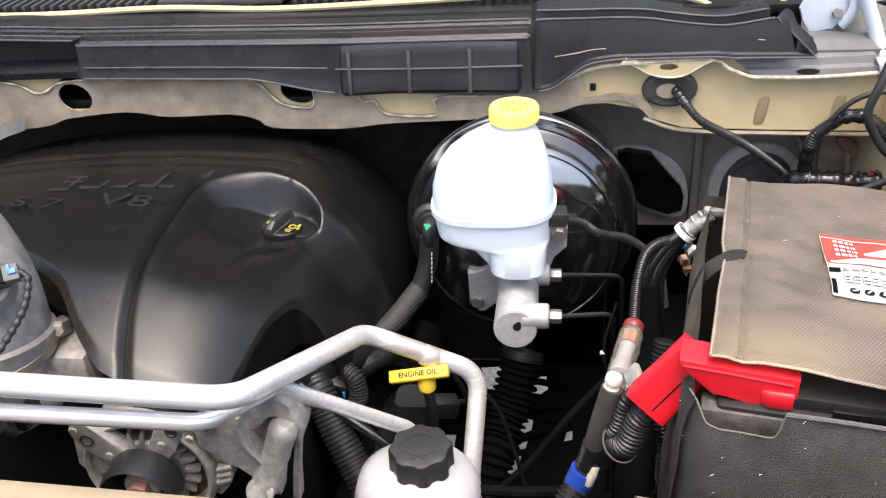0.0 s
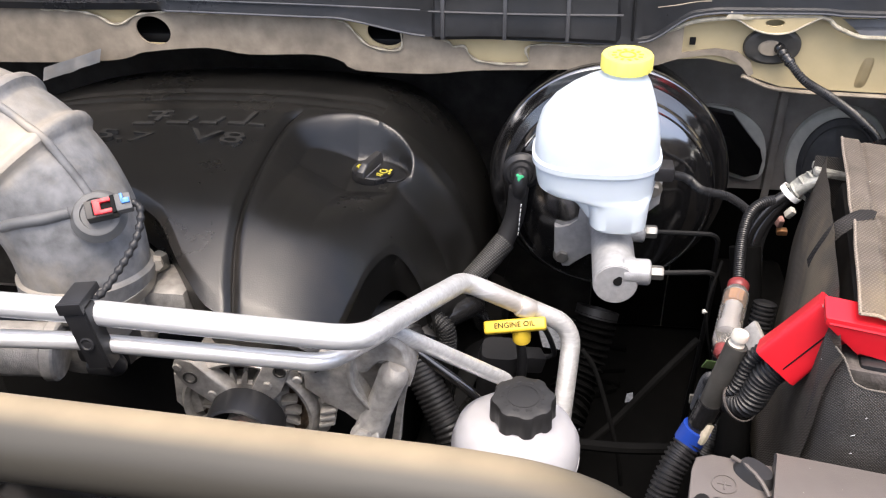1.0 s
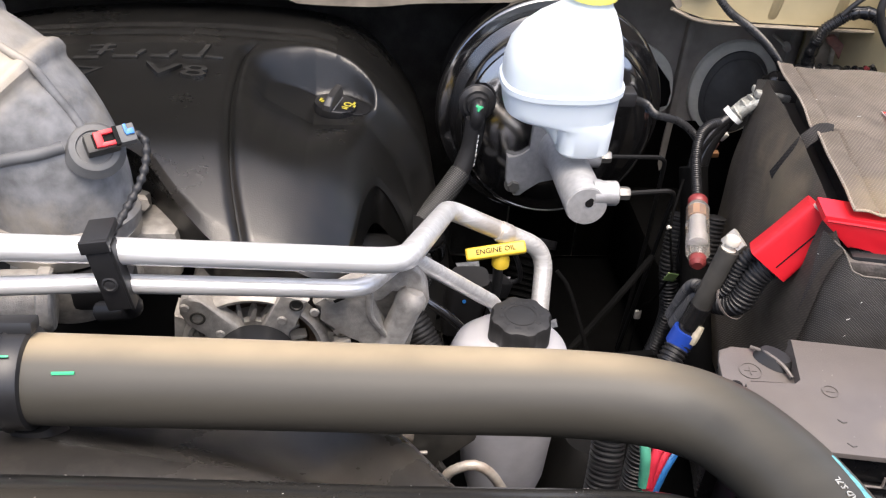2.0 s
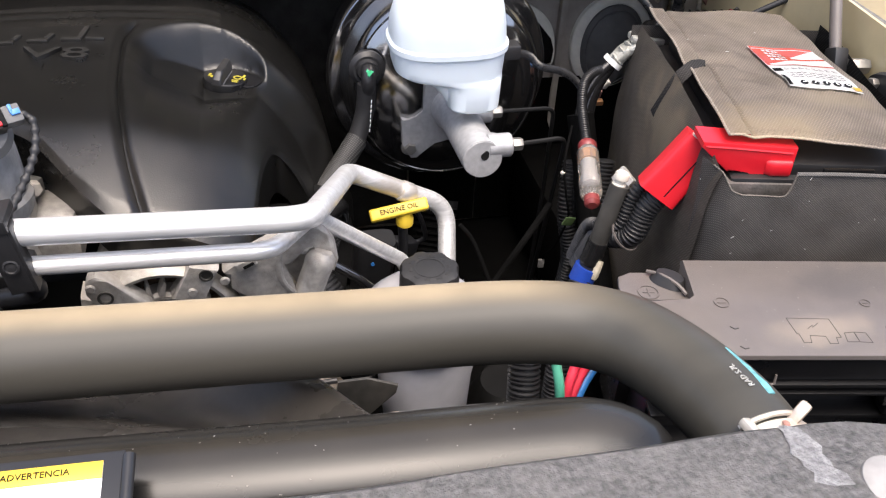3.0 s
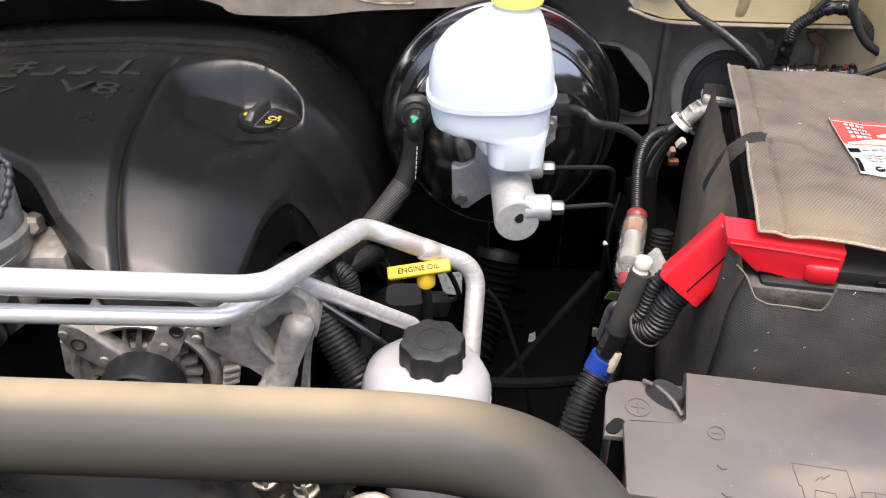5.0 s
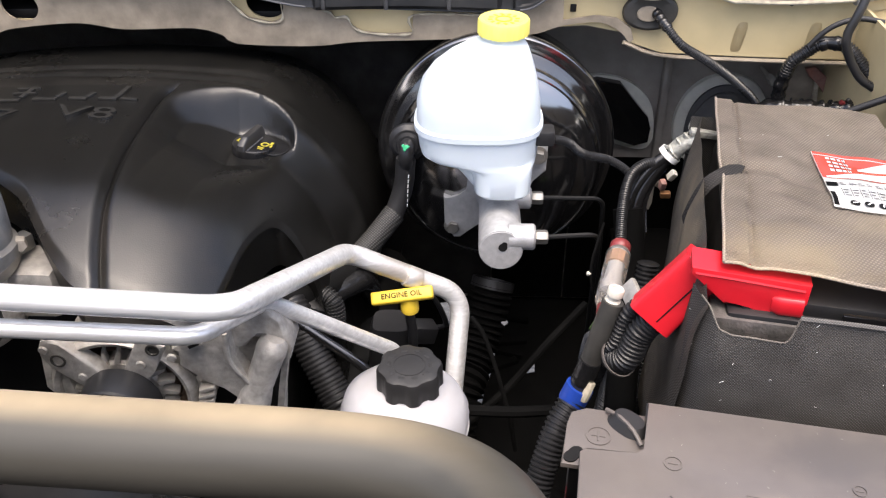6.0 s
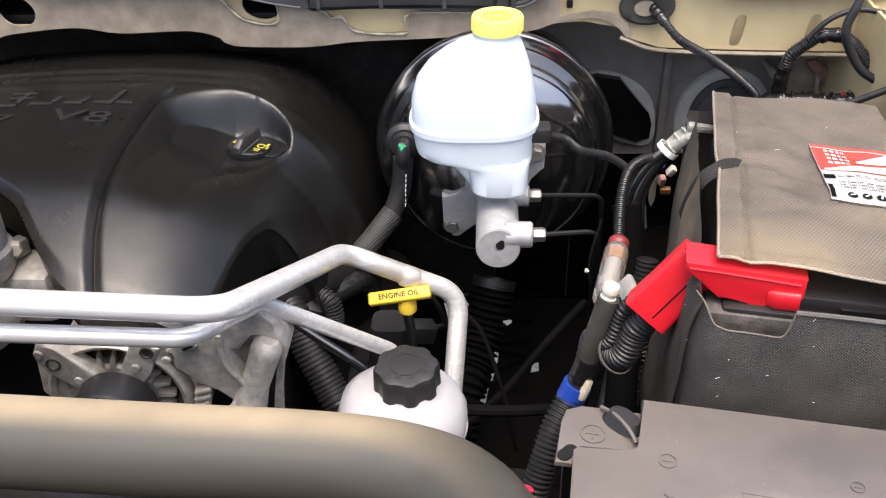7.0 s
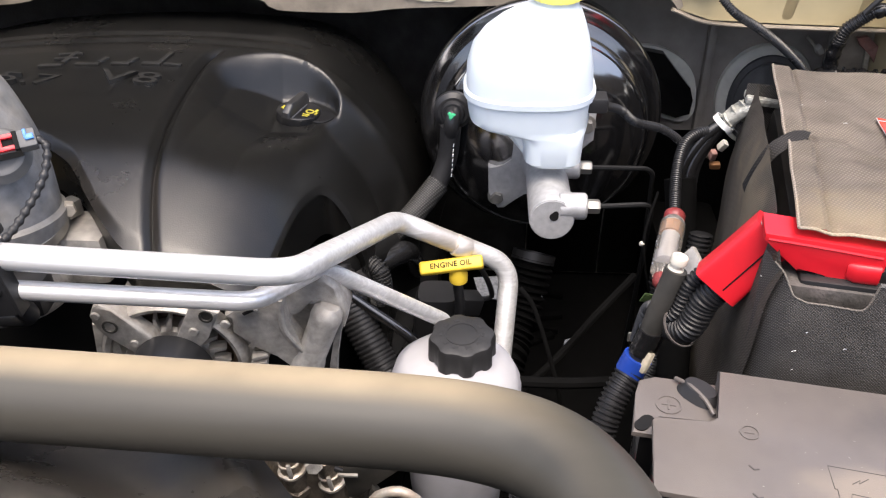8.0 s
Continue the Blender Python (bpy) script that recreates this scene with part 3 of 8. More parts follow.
def lettering(name, text, size, m, material, parent, depth=0.0004):
    """Raised letters, centred at the pose m."""
    cu = bpy.data.curves.new(name, "FONT")
    cu.body, cu.size, cu.extrude, cu.align_x, cu.align_y, cu.resolution_u = text, size, depth, "CENTER", "CENTER", 2
    ob = new(name, cu)
    me = bpy.data.meshes.new_from_object(ob.evaluated_get(bpy.context.evaluated_depsgraph_get()))
    bpy.data.objects.remove(ob)
    me.transform(m)
    me.materials.clear()
    me.materials.append(M[material])
    ob = new(name, me)
    ob.parent = parent
    if parent.type == "EMPTY":
        ob.matrix_parent_inverse = Matrix.Translation(-Vector(parent.location))
    return ob


def frame_of(o, x, y):
    """A pose with its x and y axes along two directions."""
    x = Vector(x).normalized()
    z = x.cross(Vector(y)).normalized()
    y = z.cross(x)
    return Matrix(((x.x, y.x, z.x, o[0]), (x.y, y.y, z.y, o[1]), (x.z, y.z, z.z, o[2]), (0, 0, 0, 1)))


# ---- the setting ----
from mathutils.geometry import delaunay_2d_cdt


def fill(outline, holes, o, ux, uy, thick):
    """A sheet with a ragged outline and holes through it."""
    bm = bmesh.new()
    o, ux, uy = Vector(o), Vector(ux).normalized(), Vector(uy).normalized()
    pts, edges = [], []
    for loop in [outline] + holes:
        n = len(pts)
        pts += [Vector(q) for q in loop]
        edges += [(n + i, n + (i + 1) % len(loop)) for i in range(len(loop))]
    vs, _, tris, *_ = delaunay_2d_cdt(pts, edges, [], 0, 1e-6)

    def inside(q):
        odd = False
        for i, j in edges:
            a, b = pts[i], pts[j]
            if (a.y > q.y) != (b.y > q.y) and q.x < a.x + (b.x - a.x) * (q.y - a.y) / (b.y - a.y):
                odd = not odd
        return odd

    tris = [t for t in tris if inside(sum((vs[i] for i in t), Vector((0, 0))) / 3)]
    nz = ux.cross(uy).normalized() * thick
    lo = [bm.verts.new(o + ux * q.x + uy * q.y) for q in vs]
    hi = [bm.verts.new(o + ux * q.x + uy * q.y - nz) for q in vs]
    count = {}
    for t in tris:
        bm.faces.new([lo[i] for i in t])
        bm.faces.new([hi[i] for i in reversed(t)])
        for i, j in zip(t, t[1:] + t[:1]):
            count[tuple(sorted((i, j)))] = count.get(tuple(sorted((i, j))), 0) + 1
    for (i, j), n in count.items():
        if n == 1:
            bm.faces.new((lo[i], lo[j], hi[j], hi[i]))
    return bm


def oval(cx, cz, a, b, n=28, turn=0.0):
    out = []
    for k in range(n):
        w = 2 * math.pi * k / n
        x, z = a * math.cos(w), b * math.sin(w)
        out.append((cx + x * math.cos(turn) - z * math.sin(turn), cz + x * math.sin(turn) + z * math.cos(turn)))
    return out


bm = bmesh.new()
bmesh.ops.create_grid(bm, x_segments=2, y_segments=2, size=400)
solid("ground", bm, "concrete", "speckled grey concrete ground under the truck", "ground", kind="structure")

# firewall, with its pressed ribs
bm = bmesh.new()
box((-0.28, 1.185, 0.81), (1.74, 0.03, 0.54), bev=0.004, bm=bm)
for x in (0.31, 0.475):
    box((x, 1.165, 0.90), (0.012, 0.016, 0.34), bev=0.005, bm=bm)
solid("wall_firewall", bm, "wall", "grey dusty sound-deadened firewall behind the engine", "firewall", kind="structure")
solid("firewall_mat", sheet(lambda u, v: Vector((-1.10 + 1.17 * u, 1.160 + 0.004 * math.sin(14 * u) + 0.003 * math.sin(9 * v), 0.56 + 0.50 * v)), 30, 14, 0.008), "felt", "black felt sound mat on the firewall", "mat")
# Dark sheets added where the low firewall lies in shade
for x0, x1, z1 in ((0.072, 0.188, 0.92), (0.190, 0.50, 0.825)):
    solid("firewall_mat", sheet(lambda u, v: Vector((x0 + (x1 - x0) * u, 1.158 + 0.003 * math.sin(9 * v), 0.56 + (z1 - 0.56) * v)), 8, 12, 0.008), "deep", "black sheet added for the shade on the low firewall", "mat")
# Shade inside the cowl holes is put into this shelf's dark colour
box_top = box((-0.28, 1.10, 1.088), (1.74, 0.17, 0.012), bev=0.003)
solid("trim_cowl_floor", box_top, "dark", "dark shelf that joins cowl and firewall", "cowl", kind="structure")

# cowl panel of beige painted steel
H1, H2 = oval(-0.507, 1.103, 0.0225, 0.0185, turn=-0.2), oval(-0.211, 1.105, 0.023, 0.0165, turn=-0.15)
low = [(-1.15, 1.078), (-0.6, 1.085), (-0.3, 1.083), (-0.15, 1.070), (0.0, 1.070), (0.1, 1.078), (0.17, 1.083), (0.212, 1.075), (0.225, 1.062), (0.262, 1.05), (0.36, 1.046), (0.52, 1.042)]
top = [(0.52, 1.119), (0.41, 1.119), (0.33, 1.14), (0.20, 1.148), (0.14, 1.130), (0.08, 1.112), (-0.16, 1.114), (-0.27, 1.132), (-0.49, 1.136), (-1.15, 1.138)]
cowl = thing("cowl_panel", (0, 1.0, 1.05), "beige painted steel cowl panel with round holes", "cowl", kind="structure")
part("panel", fill(low + top, [oval(-0.507, 1.103, 0.031, 0.027), H2, oval(0.244, 1.108, 0.012, 0.012)], (0, 1.006, 0), (1, 0, 0), (0, 0, 1), 0.003), "beige", cowl)
part("lower_flange", tube([(0.215, 1.002, 1.064), (0.262, 1.002, 1.048), (0.36, 1.0, 1.044), (0.52, 1.0, 1.04)], 0.0035, 8, flat=0.7), "grimy", cowl)
part("upper_flange", tube([(0.12, 0.996, 1.118), (0.155, 0.994, 1.132), (0.20, 0.992, 1.137), (0.285, 0.992, 1.140), (0.305, 0.992, 1.129), (0.330, 0.992, 1.1185), (0.35, 0.992, 1.117), (0.41, 0.992, 1.1165), (0.49, 0.992, 1.1215)], 0.0026, 8), "torn", cowl)
LIP = [(q.x, q.z) for q in smooth_path([(0.186, 0, 1.139), (0.200, 0, 1.134), (0.216, 0, 1.125), (0.236, 0, 1.120), (0.256, 0, 1.122), (0.272, 0, 1.131), (0.288, 0, 1.140)], 0.004)]
part("flange_lip", fill(LIP + [(0.288, 1.144), (0.186, 1.143)], [oval(0.2385, 1.1325, 0.0105, 0.0042)], (0, 0.990, 0), (1, 0, 0), (0, 0, 1), 0.003), "beige", cowl, "scalloped beige lip with an oval hole")
part("lip_edge", tube([(x, 0.9895, z) for x, z in LIP], 0.0012, 6), "torn", cowl)
for x in (0.352, 0.438):
    part("pressing", sheet(lambda u, v: Vector((x - 0.016 + 0.032 * u + 0.006 * (v - 0.5), 1.0066 - 0.0032 * math.exp(-((u - 0.5) / 0.19) ** 4 - ((v - 0.5) / 0.34) ** 4), 1.046 + 0.048 * v)), 24, 24, 0.001), "beige", cowl)
part("paint_flake", prism([(0.183, 1.1365), (0.185, 1.1410), (0.189, 1.1455), (0.193, 1.1430), (0.199, 1.1445), (0.203, 1.1400), (0.215, 1.1390), (0.212, 1.1365)], (0, 0.9885, 0), (1, 0, 0), (0, 0, 1), 0.0012, 0.0003), "torn", cowl, "lifted flake of cream paint")
part("drip", lathe((0.404, 1.0036, 1.1125), (0, -1, 0), [(0.003, 0), (0.002, 0.001), (0, 0.001)], 12, wobble=lambda a, h: 1 + 0.4 * math.sin(a)), "dark", cowl)
pocket = thing("trim_pocket_ledge", (0.40, 1.0, 1.12), "grey painted pocket ledge below the cowl cover's end", "ledge", kind="structure")
part("ledge", sheet(lambda u, v: Vector((0.306 + 0.030 * (1 - v) + 0.155 * u, 0.9935 + lerp([(0, 0), (0.28, 0.002), (0.34, 0.008), (0.72, 0.011), (0.78, 0.017), (1, 0.020)], v), (1.1175 + 0.004 * u * u) + lerp([(0, 0), (0.28, 0.007), (0.34, 0.0085), (0.72, 0.016), (0.78, 0.0175), (1, 0.0225 - 0.006 * u)], v))), 30, 24, 0.003), "pocket", pocket, angle=20)
# Dark pieces put in for the shade of a slot and a square hole
part("slot", loft([((0.395, 0.9945, 1.1225), 0.013, 0.0035, 2), ((0.395, 0.9925, 1.1228), 0.012, 0.003, 2)], 24, axes=((1, 0, 0), (0, 0.25, 0.97))), "dark", pocket, "dark oval slot")
part("square_hole", box((0.153, 1.0025, 1.105), (0.007, 0.003, 0.009), None, 0.001), "dark", cowl)
# the grimy insulating sheet in front of it
edge_low = [(-1.15, 1.05), (-0.63, 1.058), (-0.52, 1.075), (-0.44, 1.082), (-0.386, 1.075), (-0.30, 1.077), (-0.265, 1.068), (-0.25, 1.058), (-0.16, 1.056), (-0.10, 1.062), (0.0, 1.066), (0.1, 1.072), (0.14, 1.084), (0.175, 1.089), (0.195, 1.086), (0.213, 1.075), (0.222, 1.063), (0.227, 1.068), (0.222, 1.082), (0.205, 1.094), (0.18, 1.097), (0.142, 1.091)]
edge_low = [(q.x, q.z) for q in smooth_path([(x, 0, z) for x, z in edge_low[:17]], 0.012)] + edge_low[17:]
edge_top = [(0.141, 1.124), (0.10, 1.108), (0.05, 1.098), (-0.035, 1.096), (-0.037, 1.074), (-0.07, 1.072), (-0.097, 1.075), (-0.108, 1.082), (-0.114, 1.093), (-0.128, 1.092), (-0.133, 1.098), (-0.155, 1.106), (-0.188, 1.114), (-0.191, 1.09), (-0.205, 1.085), (-0.232, 1.091), (-0.246, 1.104), (-0.262, 1.12), (-0.30, 1.127), (-0.36, 1.128), (-0.43, 1.127), (-0.475, 1.128), (-0.521, 1.124), (-0.545, 1.112), (-0.56, 1.111), (-0.575, 1.12), (-0.60, 1.126), (-0.65, 1.128), (-1.15, 1.135)]
ins = solid("insulation_sheet", fill(edge_low + edge_top, [H1], (0, 1.0, 0), (1, 0, 0), (0, 0, 1), 0.003), "grimy", "grimy torn insulating sheet along the cowl's lower edge", "insulation")

part("torn_edge", tube([(x, 0.9985, z) for x, z in edge_top[:28]], lambda s, L: 0.0013 + 0.0007 * math.sin(s * 240), 6, step=0.004), "torn", ins, "pale torn edge")
# black plastic cowl cover with ledges, and its ribbed box
def cowl_profile(x):
    rise = lerp([(-0.6, 0.008), (-0.48, 0.004), (-0.15, 0.0), (0.1, 0.001), (0.3, -0.004), (0.45, -0.012)], x)
    base = lerp([(-0.6, 1.130), (-0.48, 1.132), (-0.27, 1.128), (-0.16, 1.108), (0.075, 1.103), (0.10, 1.107), (0.15, 1.139), (0.178, 1.1425), (0.29, 1.1435), (0.31, 1.1415), (0.42, 1.140)], x)
    steps = [(0.988, base), (0.992, base + 0.012), (0.998, 1.167 + rise), (1.003, 1.172 + rise), (1.018, 1.174 + rise), (1.023, 1.171 + rise), (1.038, 1.172 + rise), (1.043, 1.176 + rise), (1.070, 1.177 + rise), (1.082, 1.183 + rise)]
    # towards the fender: one tall face, a bead, and a set-back strip
    high = curve([(0.06, 1.1885), (0.138, 1.188), (0.177, 1.188), (0.215, 1.186), (0.24, 1.182), (0.278, 1.177), (0.303, 1.176), (0.333, 1.180), (0.36, 1.184), (0.42, 1.186)], x)
    tall = [(0.989, base), (0.990, base + 0.004), (0.993, base + 0.006), (1.001, high - 0.002), (1.002, high), (1.0045, high - 0.001), (1.006, high - 0.010), (1.038, high - 0.010), (1.040, high - 0.001), (1.082, high)]
    w = max(0.0, min(1.0, (x - 0.079) / 0.008))
    return [(p[0] + (q[0] - p[0]) * w, p[1] + (q[1] - p[1]) * w) for p, q in zip(steps, tall)]


def cowl_at(u, v):
    x = -0.9 + (1.30 - 0.045 * min(1.0, v * 9 / 4)) * u
    pr = cowl_profile(x)
    if x < -0.487:
        low = pr[0][1]
        pr = [(0.994, low), (0.992, low + 0.009), (1.000, low + 0.011), (1.032, low + 0.013), (1.036, pr[3][1] - 0.004), (1.004, pr[3][1])] + [(q[0], q[1]) for q in pr[6:]]
    k = min(int(v * 9 + 1e-6), 8)
    t = v * 9 - k
    y, z = pr[k][0] + (pr[k + 1][0] - pr[k][0]) * t, pr[k][1] + (pr[k + 1][1] - pr[k][1]) * t
    return Vector((x, y, z))


cc = thing("cowl_cover", (0, 1.0, 1.12), "blue-black moulded plastic cowl cover with ledges", "cowl cover", kind="structure")
part("moulding", sheet(cowl_at, 200, 18, 0.004), "cowl", cc, angle=25)
def boxed(u, v):
    x = -0.158 + 0.232 * u
    e = min(1, min(u, 1 - u) * 22)
    y = lerp([(0, 0.988), (0.08, 0.9835), (0.85, 0.9930), (1, 0.9990)], v)
    return Vector((x, y + (1 - e) * 0.014, 1.104 + 0.062 * v + 0.003 * math.sin(u * 3)))
part("ribbed_box", sheet(boxed, 44, 12, 0.003), "cowl", cc, angle=25)
for x in (-0.138, -0.065, 0.008):
    part("rib", box((x, 0.9885, 1.133), (0.005, 0.010, 0.052), Euler((-0.16, 0, 0)).to_matrix(), 0.0016), "cowl", cc)
part("ledge_line", tube([(-0.155, 0.9862, 1.139), (-0.04, 0.9858, 1.138), (0.07, 0.9862, 1.139)], 0.0015, 6), "cowl", cc)
def lip(k, x0, x1, r=0.0013):
    pts = []
    for i in range(25):
        x = x0 + (x1 - x0) * i / 24
        y, z = cowl_profile(x)[k]
        pts.append((x, y - 0.0008 + (0.005 if x < -0.487 and k < 4 else 0), z + 0.0008 + (0.005 if x < -0.487 and k < 4 else 0)))
    return tube(pts, r, 8, step=0.01)
# Edge highlights are put into the beads' paler grey
for k, x0, x1 in ((0, -0.48, -0.16), (0, 0.09, 0.40), (2, -0.88, -0.49), (2, -0.48, 0.076), (5, -0.88, 0.076), (7, -0.88, 0.076), (4, 0.086, 0.352), (8, 0.086, 0.352)):
    part("edge_bead", lip(k, x0, x1), "bead", cc, "edge bead paler for its highlight")
part("edge_bead", tube([(-0.478, 0.9905, 1.146), (-0.30, 0.9905, 1.143), (-0.165, 0.988, 1.140)], 0.0011, 8), "bead", cc)
def cheek(u, v):
    a = Vector((0.3545 + 0.046 * v, 1.0015 - 0.001 * v, 1.184 - 0.044 * v))
    b = Vector((lerp([(0, 0.371), (0.15, 0.378), (0.4, 0.385), (0.65, 0.402), (0.85, 0.419), (1, 0.424)], v), 1.030, lerp([(0, 1.186), (0.15, 1.181), (0.4, 1.167), (0.65, 1.152), (0.85, 1.142), (1, 1.131)], v)))
    return a + (b - a) * u + Vector((0, 0.004, 0)) * math.sin(math.pi * u)
part("end_cheek", sheet(cheek, 8, 16, 0.003), "cowl", cc)
part("edge_bead", tube([(0.354, 1.0010, 1.184), (0.377, 1.0005, 1.162), (0.4005, 1.0, 1.1395)], 0.0012, 8), "bead", cc)
for pts, r in (([(0.108, 0.9895, 1.148), (0.130, 0.990, 1.151), (0.150, 0.990, 1.155), (0.166, 0.9905, 1.156)], 0.0006), ([(0.335, 0.9955, 1.161), (0.343, 0.9955, 1.160)], 0.0007)):
    part("scuff", tube(pts, r, 6), "grimy", cc, "pale scuff mark")
part("seam", box((0.083, 0.9935, 1.143), (0.003, 0.006, 0.070), Euler((-0.11, 0, 0)).to_matrix(), 0.001), "dark", cc)
solid("weatherstrip", tube([(-0.9, 1.083, 1.196), (-0.6, 1.083, 1.188), (-0.4, 1.083, 1.192), (-0.25, 1.083, 1.187), (-0.05, 1.083, 1.192), (0.10, 1.083, 1.198), (0.20, 1.083, 1.200), (0.272, 1.083, 1.185), (0.296, 1.083, 1.174), (0.317, 1.083, 1.168), (0.337, 1.083, 1.165), (0.356, 1.083, 1.167), (0.372, 1.084, 1.170), (0.380, 1.086, 1.180), (0.384, 1.09, 1.20)], 0.0042, 8), "beige", "pale hood seal along the cowl's rear edge", "seal")
grille = thing("air_intake_grille", (-0.4, 1.13, 1.2), "black slatted air intake grille below the windscreen", "grille")
part("tray", box((-0.25, 1.177, 1.174), (1.8, 0.216, 0.01), bev=0.002), "dark", grille)
part("bridge", box((-0.33, 1.19, 1.192), (0.17, 0.18, 0.008), bev=0.002), "cowl", grille)
slat = box((0, 0, 0), (0.0055, 0.18, 0.010), bev=0.001)
first = None
for k in range(64):
    x = -0.70 + 0.0135 * k
    if -0.425 < x < -0.24:
        continue
    if first is None:
        first = part("slat", slat, "cowl", grille)
        first.matrix_basis = Matrix.Translation((x, 1.19, 1.190))
    else:
        o = first.copy()
        scene.collection.objects.link(o)
        o.matrix_basis = Matrix.Translation((x, 1.19, 1.190))

# cab behind the cowl, and the truck's sides
# Unseen hood, set to put its dark reflection on the engine cover
hood = thing("hood", (-0.33, 1.30, 1.28), "raised hood with a dark insulated underside", "hood", kind="structure")
def hood_at(u, v, off=0.0):
    return Vector((-1.12 + 1.60 * u, 1.31 + 0.07 * v - 0.03 * math.sin(math.pi * v) + off, 1.27 + 0.96 * v))
part("skin", sheet(lambda u, v: hood_at(u, v, 0.02), 12, 10, 0.004), "beige", hood)
part("insulation_mat", sheet(lambda u, v: hood_at(0.08 + 0.84 * u, 0.08 + 0.84 * v), 12, 10, 0.010), "felt", hood, "dark felt insulation mat")
solid("wall_scuttle", box((-0.33, 1.305, 1.13), (1.66, 0.04, 0.16), bev=0.01), "dark", "dark scuttle panel below the windscreen", "panel", kind="structure")
solid("fender_flange", fill([(0.28, 0.90), (1.2, 0.90), (1.2, 1.115), (0.90, 1.105), (0.55, 1.09), (0.28, 1.08)], [oval(0.595, 1.055, 0.008, 0.008, 16)], (0.492, 0, 0), (0, 1, 0), (0, 0, 1), 0.004), "beige", "beige painted inner flange of the fender", "fender", kind="structure")
def fender_at(u, v):
    return Vector((0.494 + 0.40 * u, -0.3 + 1.6 * v, 1.088 + 0.018 * v + 0.03 * math.sin(u * 2.2) - 0.12 * u * u))
solid("fender_top", sheet(fender_at, 10, 10, 0.004), "beige", "pale beige painted top of the fender", "fender", kind="structure")
solid("wall_wheelhouse", box((0.52, 0.45, 0.62), (0.03, 1.5, 0.55), bev=0.01), "dark", "black dirty inner wheelhouse panel", "panel", kind="structure")
solid("wall_far_fender", box((-1.16, 0.45, 0.75), (0.03, 1.6, 0.72), bev=0.01), "beige", "beige inner side of the far fender", "fender", kind="structure")

# front end
def support_at(u, v):
    x = -0.75 + 0.905 * u
    y = 0.193 - 0.366 * v
    z = 1.118 - 0.06 * max(0, (v - 0.7) / 0.3) ** 2 - 0.012 * (max(0, 0.03 - v) / 0.03) ** 2
    if x > 0.130:
        z -= (x - 0.130) ** 2 * 30
    return Vector((x, y - max(0, x - 0.10) * 0.3, z + 0.0025 * noise.noise((x * 18, y * 18, 0))))
rsc = thing("radiator_support_cover", (-0.3, 0.05, 1.1), "speckled grey textured cover on the radiator support", "cover")
part("panel", sheet(support_at, 90, 36, 0.006), "foam", rsc)
part("pale_streak", sheet(lambda u, v: Vector((0.066 + (0.012 + 0.012 * v) * u + 0.004 * v + 0.0015 * math.sin(23 * v + 5 * u) + 0.001 * math.sin(57 * v), 0.184 - 0.085 * v - 0.003 * u, 1.1195 + 0.0025 * noise.noise((1.2, v * 1.5, 0)))), 8, 20, 0.0006), "streak", rsc, "pale uneven streak across the cover")
solid("wall_grille", box((-0.33, -0.19, 0.62), (1.7, 0.03, 0.86), bev=0.01), "black", "black front panel below the radiator support", "panel", kind="structure")
bm = lathe((0.106, 0.142, 1.1135), (0.1, -0.05, 1), [(0.017, 0), (0.0165, 0.004), (0.013, 0.0065), (0.006, 0.0075), (0, 0.0075)], 28)
solid("push_pin", bm, "pin", "round grey plastic push pin in the cover", "fastener")


# ---- engine cover ----
def cover_edge(x):
    return curve([(-0.74, 0.78), (-0.62, 0.74), (-0.46, 0.70), (-0.37, 0.645), (-0.335, 0.585), (-0.315, 0.562), (-0.264, 0.553), (-0.205, 0.552), (-0.188, 0.560), (-0.178, 0.60), (-0.168, 0.66), (-0.158, 0.705), (-0.148, 0.717), (-0.13, 0.715), (-0.115, 0.705), (-0.10, 0.70), (-0.06, 0.70)], x)


def groove_x(y):
    return curve([(0.553, -0.267), (0.612, -0.281), (0.65, -0.287), (0.742, -0.2965), (0.82, -0.2985), (0.855, -0.296), (0.879, -0.288)], y)


